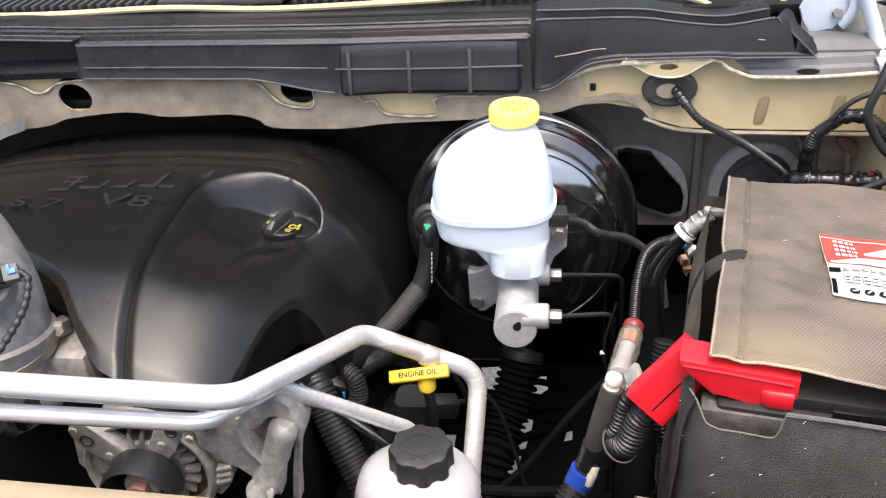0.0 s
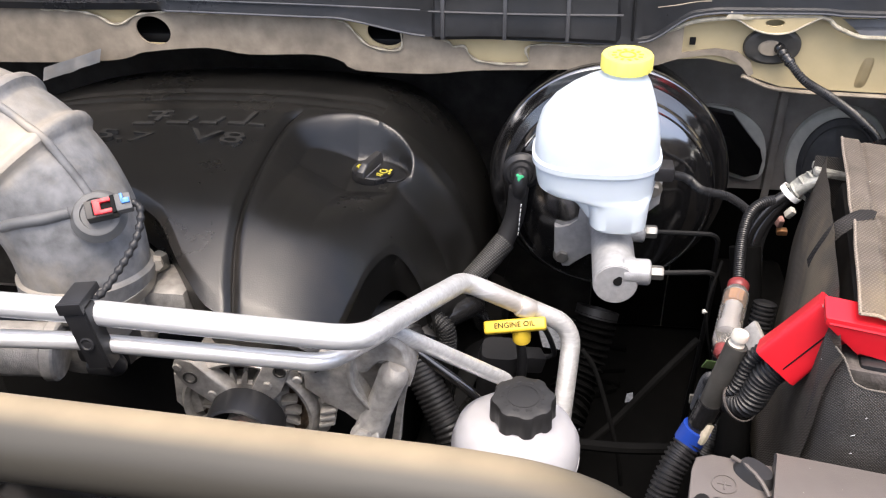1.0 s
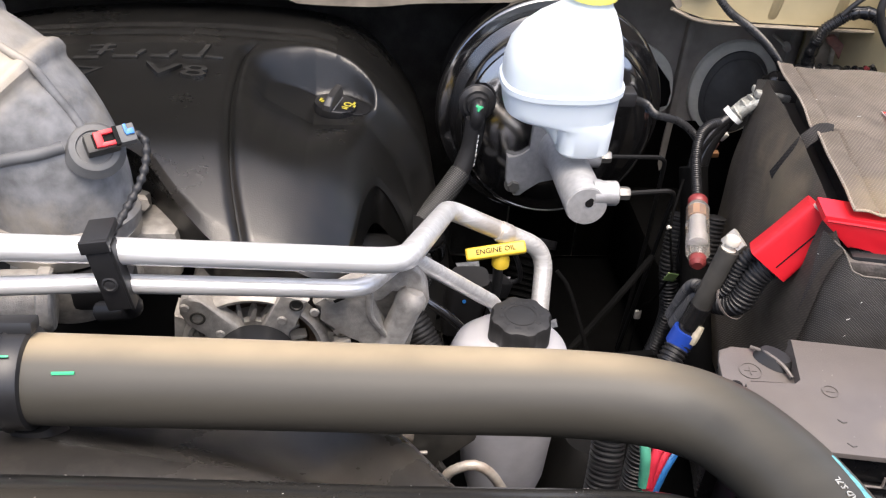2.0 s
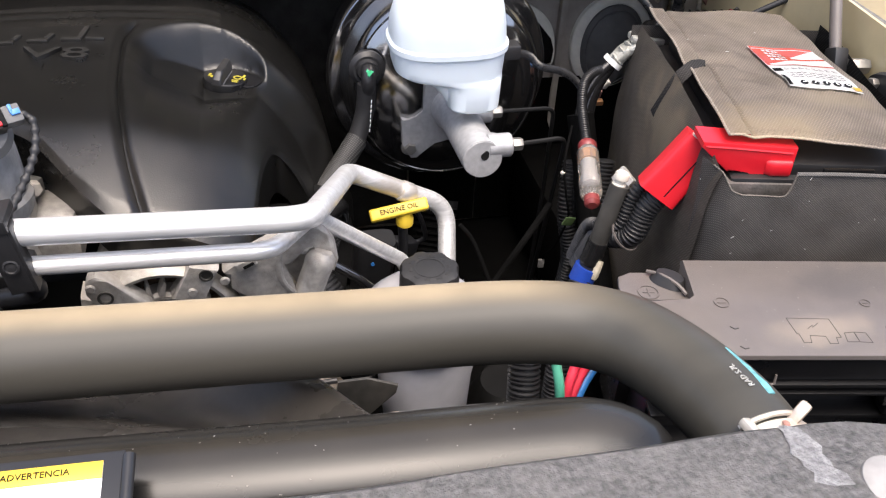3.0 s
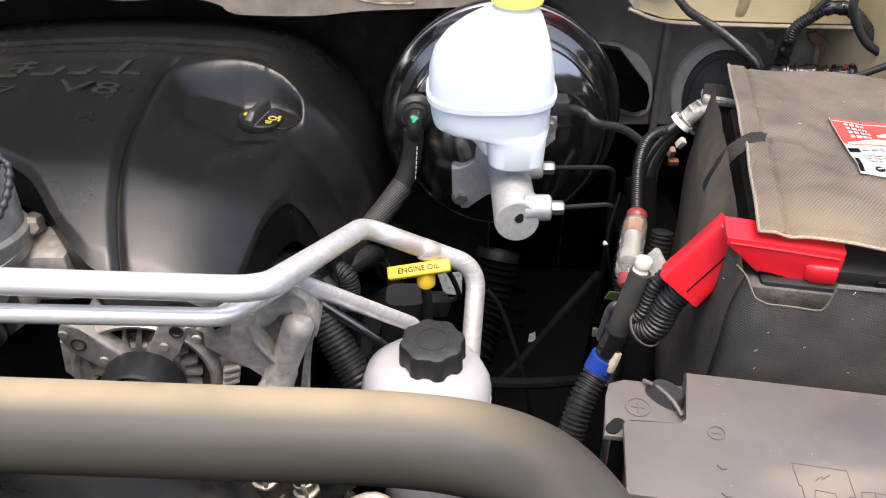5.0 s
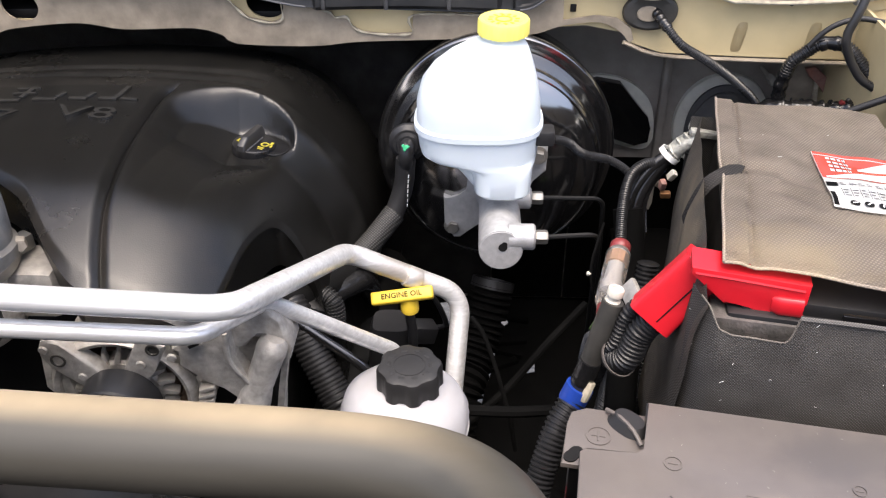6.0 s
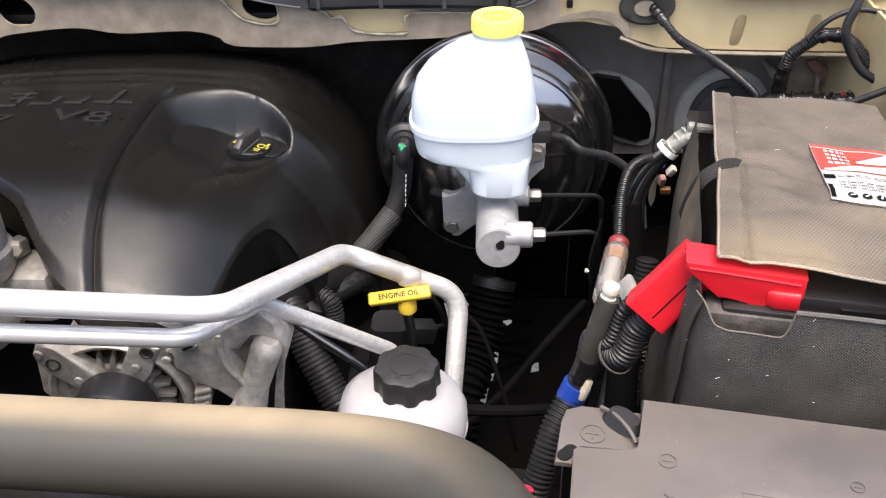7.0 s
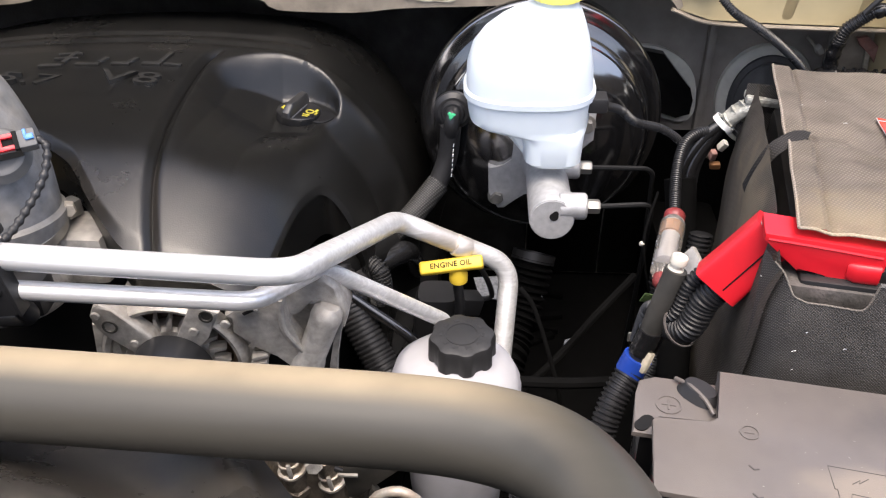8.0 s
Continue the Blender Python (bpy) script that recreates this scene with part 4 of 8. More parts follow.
def cover_height(x, y):
    k = max(0.0, min(1.0, (y - 0.805) / 0.055))
    shift = 0.030 * k * k * (3 - 2 * k) * max(0.0, min(1.0, (x + 0.30) / 0.07))
    z = curve([(-0.74, 1.0), (-0.60, 1.042), (-0.45, 1.058), (-0.32, 1.060), (-0.27, 1.055), (-0.225, 1.044), (-0.185, 1.020), (-0.155, 0.984), (-0.133, 0.948), (-0.117, 0.905), (-0.107, 0.85), (-0.10, 0.76)], x - shift)
    z -= curve([(0.54, 0.052), (0.55, 0.0465), (0.58, 0.0310), (0.61, 0.0180), (0.64, 0.0075), (0.665, 0.0022), (0.70, 0.0), (0.76, 0.0)], y)
    z -= curve([(0.885, 0.0), (0.91, 0.004), (0.96, 0.010), (1.06, 0.028)], y)
    # filler bowl
    r = math.hypot((x + 0.198) / (0.110 if x < -0.198 else 0.064), max(0, y - 0.822) / 0.064)
    floor = 1.004 + 0.03 * (y - 0.82) + 0.42 * max(0, 0.795 - y) + 0.62 * max(0, -0.222 - x)
    if r < 1.4:
        bowl = floor + 0.050 * max(0, (r - 0.66) / 0.34) ** 1.2
        k = 0.006 + 0.020 * max(0.0, min(1.0, (-0.200 - x) / 0.05)) + 0.012 * max(0.0, min(1.0, (0.80 - y) / 0.04))
        h = max(0.0, min(1.0, 0.5 + 0.5 * (bowl - z) / k))
        z = bowl * (1 - h) + z * h - k * h * (1 - h)
    # moulded groove, shallow steps across the rear
    d = abs(x - groove_x(y))
    if y < 0.885:
        fade = min(1.0, (0.885 - y) / 0.02)
        z -= 0.006 * fade * math.exp(-(d / 0.0048) ** 2)
        if x < groove_x(y):
            z += 0.002 * fade
    for yy in (0.905, 0.935):
        z -= 0.003 * math.exp(-((y - yy - 0.10 * (x + 0.3) ** 2) / 0.006) ** 2) if x < -0.2 else 0
    return z


def cover_at(u, v):
    x = -0.74 + 0.665 * u
    e = cover_edge(x)
    if v < 0.06:
        y, drop = e + 0.004 - 0.004 * (v / 0.06), 0.05 * (1 - v / 0.06)
        x += (groove_x(e) - groove_x(0.72)) * math.exp(-((x - groove_x(0.72)) / 0.09) ** 4)
        return Vector((x, y + 0.003, cover_height(x, e) - drop - 0.004))
    t = (v - 0.06) / 0.94
    y = e + t * (1.06 - e)
    x += (groove_x(y) - groove_x(0.72)) * math.exp(-((x - groove_x(0.72)) / 0.09) ** 4)
    return Vector((x, y, cover_height(x, y) - 0.004 * max(0, 1 - t * 30)))


ec = thing("engine_cover", (-0.33, 0.8, 0.9), "satin black moulded plastic engine cover with a groove", "engine cover")
shell = part("shell", sheet(cover_at, 560, 180, 0.003), "cover", ec, angle=50)
def mark(x0, y0, x1, y1, w=0.0055):
    """A plain raised bar on the cover between two places."""
    a, b = Vector((x0, y0, cover_height(x0, y0))), Vector((x1, y1, cover_height(x1, y1)))
    d = b - a
    return box((a + b) / 2 + Vector((0, 0, 0.0006)), (d.length, w, 0.0042), frame_of((0, 0, 0), d, (d.y * -1, d.x, 0)).to_3x3(), 0.0012)
for x in (-0.452, -0.413, -0.378, -0.346):
    w = 0.026 if x < -0.40 else 0.020
    part("raised_mark", mark(x - w / 2, 0.8265 + 0.03 * (x + 0.40), x + w / 2, 0.8255 + 0.03 * (x + 0.40), 0.0062), "cover", ec, "plain raised bar moulded into the plastic")
    part("raised_mark", mark(x + w / 2 - 0.002, 0.830, x + w / 2 + 0.003, 0.858 if x in (-0.452, -0.346) else 0.842), "cover", ec)
for y in (0.842, 0.854):
    part("raised_mark", mark(-0.455, y, -0.428, y - 0.001, 0.0035), "cover", ec)
part("raised_mark", mark(-0.333, 0.8275, -0.314, 0.8265, 0.0045), "cover", ec)
for text, x, y, size in (("V8", -0.356, 0.790, 0.034), ("5.7", -0.462, 0.790, 0.030)):
    lettering("raised_letters", text, size, pose(x, y, cover_height(x, y) + 0.001, -1, 2, -3) @ Matrix.Diagonal((1.75, 1.1, 1.4, 1)), "cover", ec, 0.0020)

oc = thing("oil_filler_cap", (-0.205, 0.828, 0.99), "black oil filler cap with yellow marks and raised grip", "oil cap")
OA = Vector((0.10, 0.02, 1)).normalized()
OB = Vector((-0.200, 0.832, 0.995))
OX = Vector((1, -0.28, -0.10)).normalized()
OY = OA.cross(OX)
part("cap", lathe(OB, OA, [(0.0240, 0), (0.0240, 0.013), (0.0232, 0.0158), (0.021, 0.017), (0, 0.017)], 40, wobble=lambda a, h: 1 + 0.012 * math.sin(14 * a) * (h < 0.014)), "fusebase", oc)
OR = Matrix((OX, OY, OA)).transposed()
part("grip", loft([(OB + OA * 0.016 - OX * 0.004, 0.0065, 0.025, 5), (OB + OA * 0.022 - OX * 0.004, 0.0055, 0.0245, 5), (OB + OA * 0.0270 - OX * 0.004 + OY * 0.003, 0.0045, 0.019, 5), (OB + OA * 0.0285 - OX * 0.004 + OY * 0.003, 0.0035, 0.017, 5)], 28, axes=(OX, OY)), "black", oc)
part("grip_edge", box(OB + OA * 0.0172 + OX * 0.0030 - OY * 0.004, (0.0012, 0.036, 0.0016), OR, 0.0004), "bead", oc, "pale edge of the grip")
part("yellow_mark", lathe(OB + OA * 0.017 + OX * 0.013, OA, [(0.0048, 0), (0.0048, 0.0007), (0.0030, 0.0007), (0.0030, 0), (0.0048, 0)], 20), "oldyellow", oc, "dull yellow printed mark")
for dx, dy, w, d in ((0.0185, 0.005, 0.003, 0.0065), (0.0205, -0.001, 0.0025, 0.005), (0.012, -0.0080, 0.0075, 0.0022), (0.0125, -0.0115, 0.006, 0.0018), (-0.0165, -0.003, 0.0028, 0.0065), (-0.0135, -0.006, 0.0024, 0.0045)):
    part("yellow_mark", box(OB + OA * 0.0173 + OX * dx + OY * dy, (w, d, 0.0008), OR, 0.0002), "oldyellow", oc, "dull yellow printed mark")
# Dark disc put in for the shade of the opening
solid("cap_recess", lathe((-0.174, 0.829, 1.000), (0.1, -0.1, 1), [(0.013, 0), (0.0125, 0.0062), (0.010, 0.0068), (0, 0.0068)], 24, wobble=lambda a, h: 1 + 0.15 * math.cos(2 * a)), "fusebase", "dark disc for the opening beside the oil filler cap", "opening", kind="structure")

# engine below the cover
bm = box((-0.37, 0.84, 0.74), (0.44, 0.42, 0.34), bev=0.03)
solid("engine_block", bm, "dark", "dark oily engine block under the cover", "engine")
bm = tube([(-0.30, 0.70, 0.93), (-0.22, 0.69, 0.92), (-0.15, 0.72, 0.89), (-0.11, 0.80, 0.86)], 0.022, 14)
solid("intake_runner", bm, "dark", "black plastic intake runner in the cover's arch", "intake")

# ---- intake duct and throttle body ----
idt = thing("intake_duct", (-0.42, 0.59, 1.0), "dusty grey ribbed rubber air intake duct", "air duct")
DUCT = smooth_path([(-0.420, 0.600, 1.006), (-0.420, 0.604, 1.035), (-0.430, 0.612, 1.075), (-0.458, 0.622, 1.115), (-0.505, 0.630, 1.142), (-0.57, 0.635, 1.150), (-0.68, 0.64, 1.15)], 0.002)
def duct_r(s, L):
    r = 0.0555 + 0.006 * min(1, s / 0.10)
    if s < 0.018:
        r += 0.004
    for q in (0.120, 0.158, 0.198, 0.238, 0.278):
        r += 0.0065 * math.exp(-((s - q) / 0.0046) ** 4)
    return r
part("duct_body", sweep(bmesh.new(), DUCT, duct_r, 64), "duct", idt)
def on_duct(s, ang, out=0.0):
    """A place on the duct: s along it from 0 to 1, ang round it in degrees from the top."""
    i = min(int(s * (len(DUCT) - 1)), len(DUCT) - 2)
    c, t = DUCT[i], (DUCT[i + 1] - DUCT[i]).normalized()
    front = Vector((0, -1, 0))
    f = (front - t * front.dot(t)).normalized()
    side = f.cross(t)
    L = sum((b - a).length for a, b in zip(DUCT, DUCT[1:]))
    r = duct_r(s * L, L) + out
    return c + r * (math.cos(radians(ang)) * f + math.sin(radians(ang)) * side)
part("long_rib", tube([on_duct(0.225, -64), on_duct(0.25, -64), on_duct(0.29, -64), on_duct(0.33, -65), on_duct(0.37, -66), on_duct(0.41, -67), on_duct(0.46, -67), on_duct(0.55, -66), on_duct(0.7, -64), on_duct(0.98, -62)], 0.0036, 10), "duct", idt)
part("short_rib", tube([on_duct(0.25, 12), on_duct(0.24, -6), on_duct(0.225, -24), on_duct(0.21, -43)], 0.005, 10), "bossgrey", idt, "darker moulded rib")
boss = Vector((-0.367, 0.5745, 1.1035))
nb = Vector((0.30, -0.62, 0.72)).normalized()
sn = thing("air_temperature_sensor", boss, "air sensor with red lock and blue-tipped grey plug", "sensor")
ax = Vector((0.90, 0.05, 0.42)).normalized()
ax = (ax - nb * ax.dot(nb)).normalized()
rot = frame_of((0, 0, 0), ax, nb.cross(ax)).to_3x3()
part("sensor_boss", lathe(boss - ax * 0.008 - nb * 0.0115, nb, [(0.0235, 0), (0.0205, 0.005), (0.0190, 0.0080), (0.0175, 0.0086), (0.0140, 0.0086), (0.0135, 0.0070), (0.0, 0.0070)], 32), "bossgrey", idt, "darker grey sensor boss")
part("body", box(boss + nb * 0.004 - ax * 0.003, (0.025, 0.0155, 0.014), rot, 0.0015), "shrink", sn)
part("well", box(boss + nb * 0.0105 - ax * 0.0015, (0.017, 0.0115, 0.002), rot, 0.0004), "ink", sn)
side = nb.cross(ax)
part("lock", box(boss + nb * 0.0125 - ax * 0.0055, (0.006, 0.0125, 0.004), rot, 0.0008), "red", sn, "red plastic lock tab")
for d in (-0.0048, 0.0048):
    part("lock_arm", box(boss + nb * 0.0125 + ax * 0.0010 + side * d, (0.011, 0.0035, 0.004), rot, 0.0008), "red", sn, "red plastic lock arm")
part("latch_bar", box(boss + nb * 0.0125 + ax * 0.0075, (0.0035, 0.0150, 0.005), rot, 0.0006), "ink", sn)
part("plug", box(boss + nb * 0.009 + ax * 0.0155, (0.013, 0.0145, 0.012), rot, 0.0015), "bossgrey", sn, "grey plug")
part("plug_tip", box(boss + nb * 0.0155 + ax * 0.0175, (0.0065, 0.0045, 0.003), rot, 0.0006), "ltblue", sn, "blue tip")
part("plug_tip", box(boss + nb * 0.0155 + ax * 0.0150 + side * 0.003, (0.0025, 0.0075, 0.003), rot, 0.0006), "ltblue", sn, "blue tip")
w0 = boss + nb * 0.009 + ax * 0.022
solid("sensor_wire", tube([w0, w0 + Vector((0.008, -0.004, -0.006)), (-0.3375, 0.558, 1.087), (-0.350, 0.535, 1.066), (-0.358, 0.515, 1.058), (-0.359, 0.500, 1.066)], lambda s, L: 0.0031 + 0.0007 * math.sin(s * 800), 10, step=0.0015), "rubber", "taped black wire from the air sensor", "wire")

tb = thing("throttle_body", (-0.42, 0.6, 0.95), "cast metal throttle body below the air duct", "throttle body")
part("housing", lathe((-0.420, 0.600, 0.94), (0, 0, 1), [(0.050, 0), (0.056, 0.02), (0.053, 0.035), (0.050, 0.05), (0.052, 0.058), (0.052, 0.07)], 40), "cast", tb)
part("band_clamp", lathe((-0.420, 0.600, 1.003), (0, 0, 1), [(0.0585, 0), (0.0605, 0.001), (0.0605, 0.010), (0.0585, 0.011)], 48), "steel", tb, "steel band clamp")
part("clamp_screw", hexa((-0.3655, 0.629, 1.0155), (0.45, -0.85, 0.15), 0.0065, 0.012), "zinc", tb, "yellowish zinc clamp screw")
part("screw_housing", box((-0.368, 0.634, 1.010), (0.014, 0.020, 0.016), Euler((0, 0, -0.5)).to_matrix(), 0.003), "steel", tb)
part("actuator", box((-0.355, 0.625, 0.975), (0.05, 0.05, 0.05), bev=0.008), "cast", tb)
th = thing("coolant_outlet", (-0.45, 0.53, 0.96), "grey cast metal coolant outlet with a collar", "engine part")
part("neck", tube([(-0.60, 0.51, 1.0), (-0.50, 0.515, 0.995), (-0.42, 0.53, 0.985)], 0.024, 20), "cast", th)
part("collar", disc((-0.428, 0.528, 0.986), (1, 0.17, -0.1), 0.027, 0.012, 24, 0.002), "cast", th)
part("plug", box((-0.38, 0.545, 0.985), (0.05, 0.03, 0.03), bev=0.006), "black", th)

# ---- air conditioning pipes ----
UP = [(-0.75, 0.452, 1.104), (-0.3666, 0.492, 1.062), (-0.137, 0.4905, 1.053), (-0.083, 0.697, 0.963), (0.030, 0.725, 0.892), (0.022, 0.668, 0.800), (0.020, 0.65, 0.72)]
upper = thing("suction_pipe", (-0.3, 0.48, 1.06), "bright aluminium air-conditioning suction pipe", "pipe")
part("pipe", sweep(bmesh.new(), bent(UP, 0.035), 0.0102, 18), "alu", upper)
part("bead", lathe((-0.0205, 0.709, 0.925), (0.85, 0.22, -0.55), [(0.0105, -0.008), (0.0115, -0.006), (0.0115, 0.006), (0.0105, 0.008)], 18), "alu", upper)
LO = [(-0.75, 0.470, 1.013), (-0.505, 0.480, 1.025), (-0.436, 0.486, 1.033), (-0.366, 0.491, 1.032), (-0.168, 0.498, 1.020), (-0.131, 0.563, 1.005), (-0.036, 0.643, 0.885), (0.0, 0.66, 0.80)]
solid("liquid_pipe", sweep(bmesh.new(), bent(LO, 0.03), 0.0075, 16), "alu", "slim bright aluminium air-conditioning pipe", "pipe")
br = thing("pipe_bracket", (-0.351, 0.478, 1.03), "black plastic clamp that holds the two aluminium pipes", "bracket")
BRR = Euler((0, radians(-8), 0)).to_matrix()
part("strap", box((-0.3520, 0.4790, 1.0475), (0.0175, 0.006, 0.060), BRR, 0.0012), "black", br)
part("strap_lip", box((-0.3425, 0.4840, 1.046), (0.003, 0.014, 0.058), BRR, 0.0008), "black", br)
part("hook", box((-0.3565, 0.4915, 1.0775), (0.020, 0.028, 0.007), BRR, 0.0012), "black", br)
part("hook_lip", box((-0.3565, 0.4765, 1.0760), (0.021, 0.004, 0.010), BRR, 0.0008), "black", br)
part("foot", tube([(-0.347, 0.490, 1.018), (-0.344, 0.494, 1.008), (-0.350, 0.500, 0.998), (-0.375, 0.508, 0.990)], 0.008, 10), "black", br)
part("screw", lathe((-0.3510, 0.4762, 1.0425), (0, -1, 0.25), [(0.0060, 0), (0.0060, 0.0015), (0.0045, 0.002), (0.0038, 0.0008), (0.002, 0.0008), (0, 0.0016)], 20), "rubber", br)

# ---- alternator ----
al = thing("alternator", (-0.26, 0.56, 0.83), "dusty cast aluminium alternator with black pulley", "alternator")
AC = Vector((-0.263, 0.545, 0.912))
def plate(outline, y, depth, bev=0.002):
    """A cast plate whose face looks forward at depth y."""
    return prism(outline[::-1] if sum(a[0] * b[1] - b[0] * a[1] for a, b in zip(outline, outline[1:] + outline[:1])) < 0 else outline, (0, y + depth, 0), (1, 0, 0), (0, 0, 1), depth, bev)
part("rear_case", lathe(AC + Vector((0, 0.03, 0)), (0, 1, 0), [(0.064, 0), (0.068, 0.01), (0.068, 0.06), (0.060, 0.09), (0, 0.09)], 48), "cast", al)
part("front_ring", lathe(AC, (0, 1, 0), [(0.055, 0.004), (0.056, -0.001), (0.060, -0.003), (0.0635, 0.001), (0.065, 0.008), (0.065, 0.034), (0.055, 0.034), (0.055, 0.004)], 56), "cast", al)
part("inner_windings", disc(AC + Vector((0, 0.026, 0)), (0, 1, 0), 0.056, 0.004, 40), "stator", al)
part("stator_band", lathe(AC + Vector((0, 0.018, 0)), (0, 1, 0), [(0.052, 0), (0.0555, -0.004), (0.0555, 0.006), (0.045, 0.006), (0.046, 0.001), (0.052, 0)], 48), "stator", al, "brown stator windings")
part("hub", disc(AC + Vector((0, 0.004, 0)), (0, 1, 0), 0.034, 0.02, 32, 0.003), "cast", al)
part("arm", plate([(-0.321, 0.972), (-0.318, 0.978), (-0.312, 0.981), (-0.303, 0.975), (-0.274, 0.948), (-0.270, 0.935), (-0.290, 0.926), (-0.315, 0.948), (-0.322, 0.962)], 0.536, 0.014, 0.003), "cast", al)
part("spoke", plate([(-0.237, 0.981), (-0.213, 0.975), (-0.226, 0.948), (-0.238, 0.930), (-0.256, 0.942)], 0.537, 0.014, 0.003), "cast", al)
part("spoke", plate([(-0.322, 0.888), (-0.300, 0.905), (-0.290, 0.892), (-0.308, 0.868)], 0.538, 0.014, 0.003), "cast", al)
part("side_ear", plate([(-0.330, 0.950), (-0.312, 0.944), (-0.308, 0.905), (-0.322, 0.898), (-0.334, 0.915)], 0.548, 0.025, 0.004), "cast", al)
fin = None
for k in range(20):
    a = 2 * math.pi * k / 20
    if fin is None:
        fin = part("fan_blade", prism([(-0.007, -0.0026), (0.001, -0.0010), (0.0065, -0.0018), (0.0078, 0.0008), (0.002, 0.0024), (-0.007, 0.0030)], (0, 0.005, 0), (1, 0, 0), (0, 0, 1), 0.010, 0.0006), "cast", al)
        o = fin
    else:
        o = fin.copy()
        scene.collection.objects.link(o)
    o.matrix_basis = Matrix.Translation(AC + Vector((0.039 * math.cos(a), 0.008, 0.039 * math.sin(a)))) @ Euler((0, -a + 0.25, 0.25)).to_matrix().to_4x4()
part("pulley", lathe(AC + Vector((0.003, -0.034, 0.003)), (0, 1, 0), [(0.010, 0.020), (0.025, 0.019), (0.0285, 0.010), (0.0300, -0.001), (0.0320, -0.0028), (0.0338, -0.001), (0.0342, 0.003), (0.0345, 0.026), (0.030, 0.028), (0, 0.028)], 56), "black", al, "black hollow belt pulley")
part("pulley_hub", disc(AC + Vector((0.003, -0.014, 0.003)), (0, -1, 0), 0.017, 0.009, 28, 0.002), "cast", al)
part("pulley_nut", hexa(AC + Vector((0.003, -0.023, 0.003)), (0, -1, 0), 0.0115, 0.009), "rusty", al, "rusty pulley nut")
part("main_bracket", plate([(-0.211, 0.969), (-0.199, 0.977), (-0.185, 0.986), (-0.168, 0.995), (-0.159, 0.996), (-0.160, 0.978), (-0.158, 0.956), (-0.149, 0.939), (-0.133, 0.917), (-0.138, 0.893), (-0.147, 0.894), (-0.148, 0.906), (-0.158, 0.921), (-0.168, 0.931), (-0.176, 0.935), (-0.191, 0.931), (-0.196, 0.939), (-0.200, 0.955)], 0.540, 0.018, 0.005), "cast", al)
part("bracket_ridge", tube([(-0.163, 0.541, 0.988), (-0.162, 0.5395, 0.958), (-0.151, 0.539, 0.939), (-0.138, 0.540, 0.916)], 0.0040, 10, flat=0.6), "cast", al)
part("upper_block", plate([(-0.165, 0.980), (-0.157, 0.984), (-0.141, 0.997), (-0.129, 1.007), (-0.120, 0.992), (-0.113, 0.976), (-0.110, 0.962), (-0.114, 0.949), (-0.120, 0.954), (-0.126, 0.980), (-0.132, 0.986), (-0.139, 0.979), (-0.151, 0.963), (-0.164, 0.961)], 0.552, 0.030, 0.004), "cast", al)
part("rear_ear", plate([(-0.120, 0.960), (-0.114, 0.952), (-0.120, 0.933), (-0.125, 0.904), (-0.129, 0.866), (-0.137, 0.867), (-0.131, 0.903), (-0.126, 0.929)], 0.562, 0.012, 0.002), "cast", al)
part("ring_cheek", plate([(-0.205, 0.927), (-0.198, 0.924), (-0.181, 0.926), (-0.185, 0.906), (-0.193, 0.887), (-0.203, 0.876), (-0.213, 0.882), (-0.208, 0.904)], 0.553, 0.02, 0.003), "cast", al)
part("cast_web", plate([(-0.190, 0.93), (-0.165, 0.96), (-0.13, 0.955), (-0.14, 0.90), (-0.17, 0.89)], 0.574, 0.012), "cast", al)
part("mounting_sleeve", lathe((-0.124, 0.550, 0.974), (-0.36, -0.10, -0.93), [(0.0, -0.003), (0.008, -0.002), (0.0125, 0.003), (0.0135, 0.010), (0.0128, 0.016), (0.0124, 0.052), (0.0140, 0.058), (0.0140, 0.074), (0.010, 0.078)], 28), "cast", al)
for k in range(3):
    part("comb_fin", box((-0.1865 - 0.0015 * k, 0.545, 0.9255 - 0.0078 * k), (0.015, 0.014, 0.0040), Euler((0, -0.30, 0.1)).to_matrix(), 0.0014), "cast", al)
part("washer", disc((-0.1525, 0.533, 0.906), (-0.1, -0.8, 0.5), 0.0135, 0.005, 24, 0.0012), "cast", al)
part("bolt", hexa((-0.153, 0.529, 0.9085), (-0.1, -0.8, 0.5), 0.0088, 0.010), "cast", al)
# Recesses in the cast lugs, coloured darker to carry their shade
for x, z, r in ((-0.307, 0.958, 0.0058), (-0.224, 0.972, 0.0052)):
    part("lug_hole", lathe((x, 0.5362, z), (0, -1, 0), [(r * 1.15, 0), (r * 1.15, 0.0012), (r * 0.85, 0.0012), (r * 0.7, -0.001), (0, -0.0012)], 18), "shrink", al)
for x, z in ((-0.317, 0.969), (-0.237, 0.955), (-0.209, 0.964), (-0.290, 0.940)):
    part("cast_boss", disc((x, 0.5375, z), (0, -1, 0), 0.0042, 0.003, 16, 0.001), "cast", al)
part("bracket_clip", box((-0.190, 0.538, 0.979), (0.018, 0.006, 0.008), Euler((0, -0.4, 0)).to_matrix(), 0.002), "cast", al)
part("clip_slot", box((-0.188, 0.5348, 0.979), (0.010, 0.001, 0.003), Euler((0, -0.5, 0)).to_matrix(), 0.0003), "dark", al)

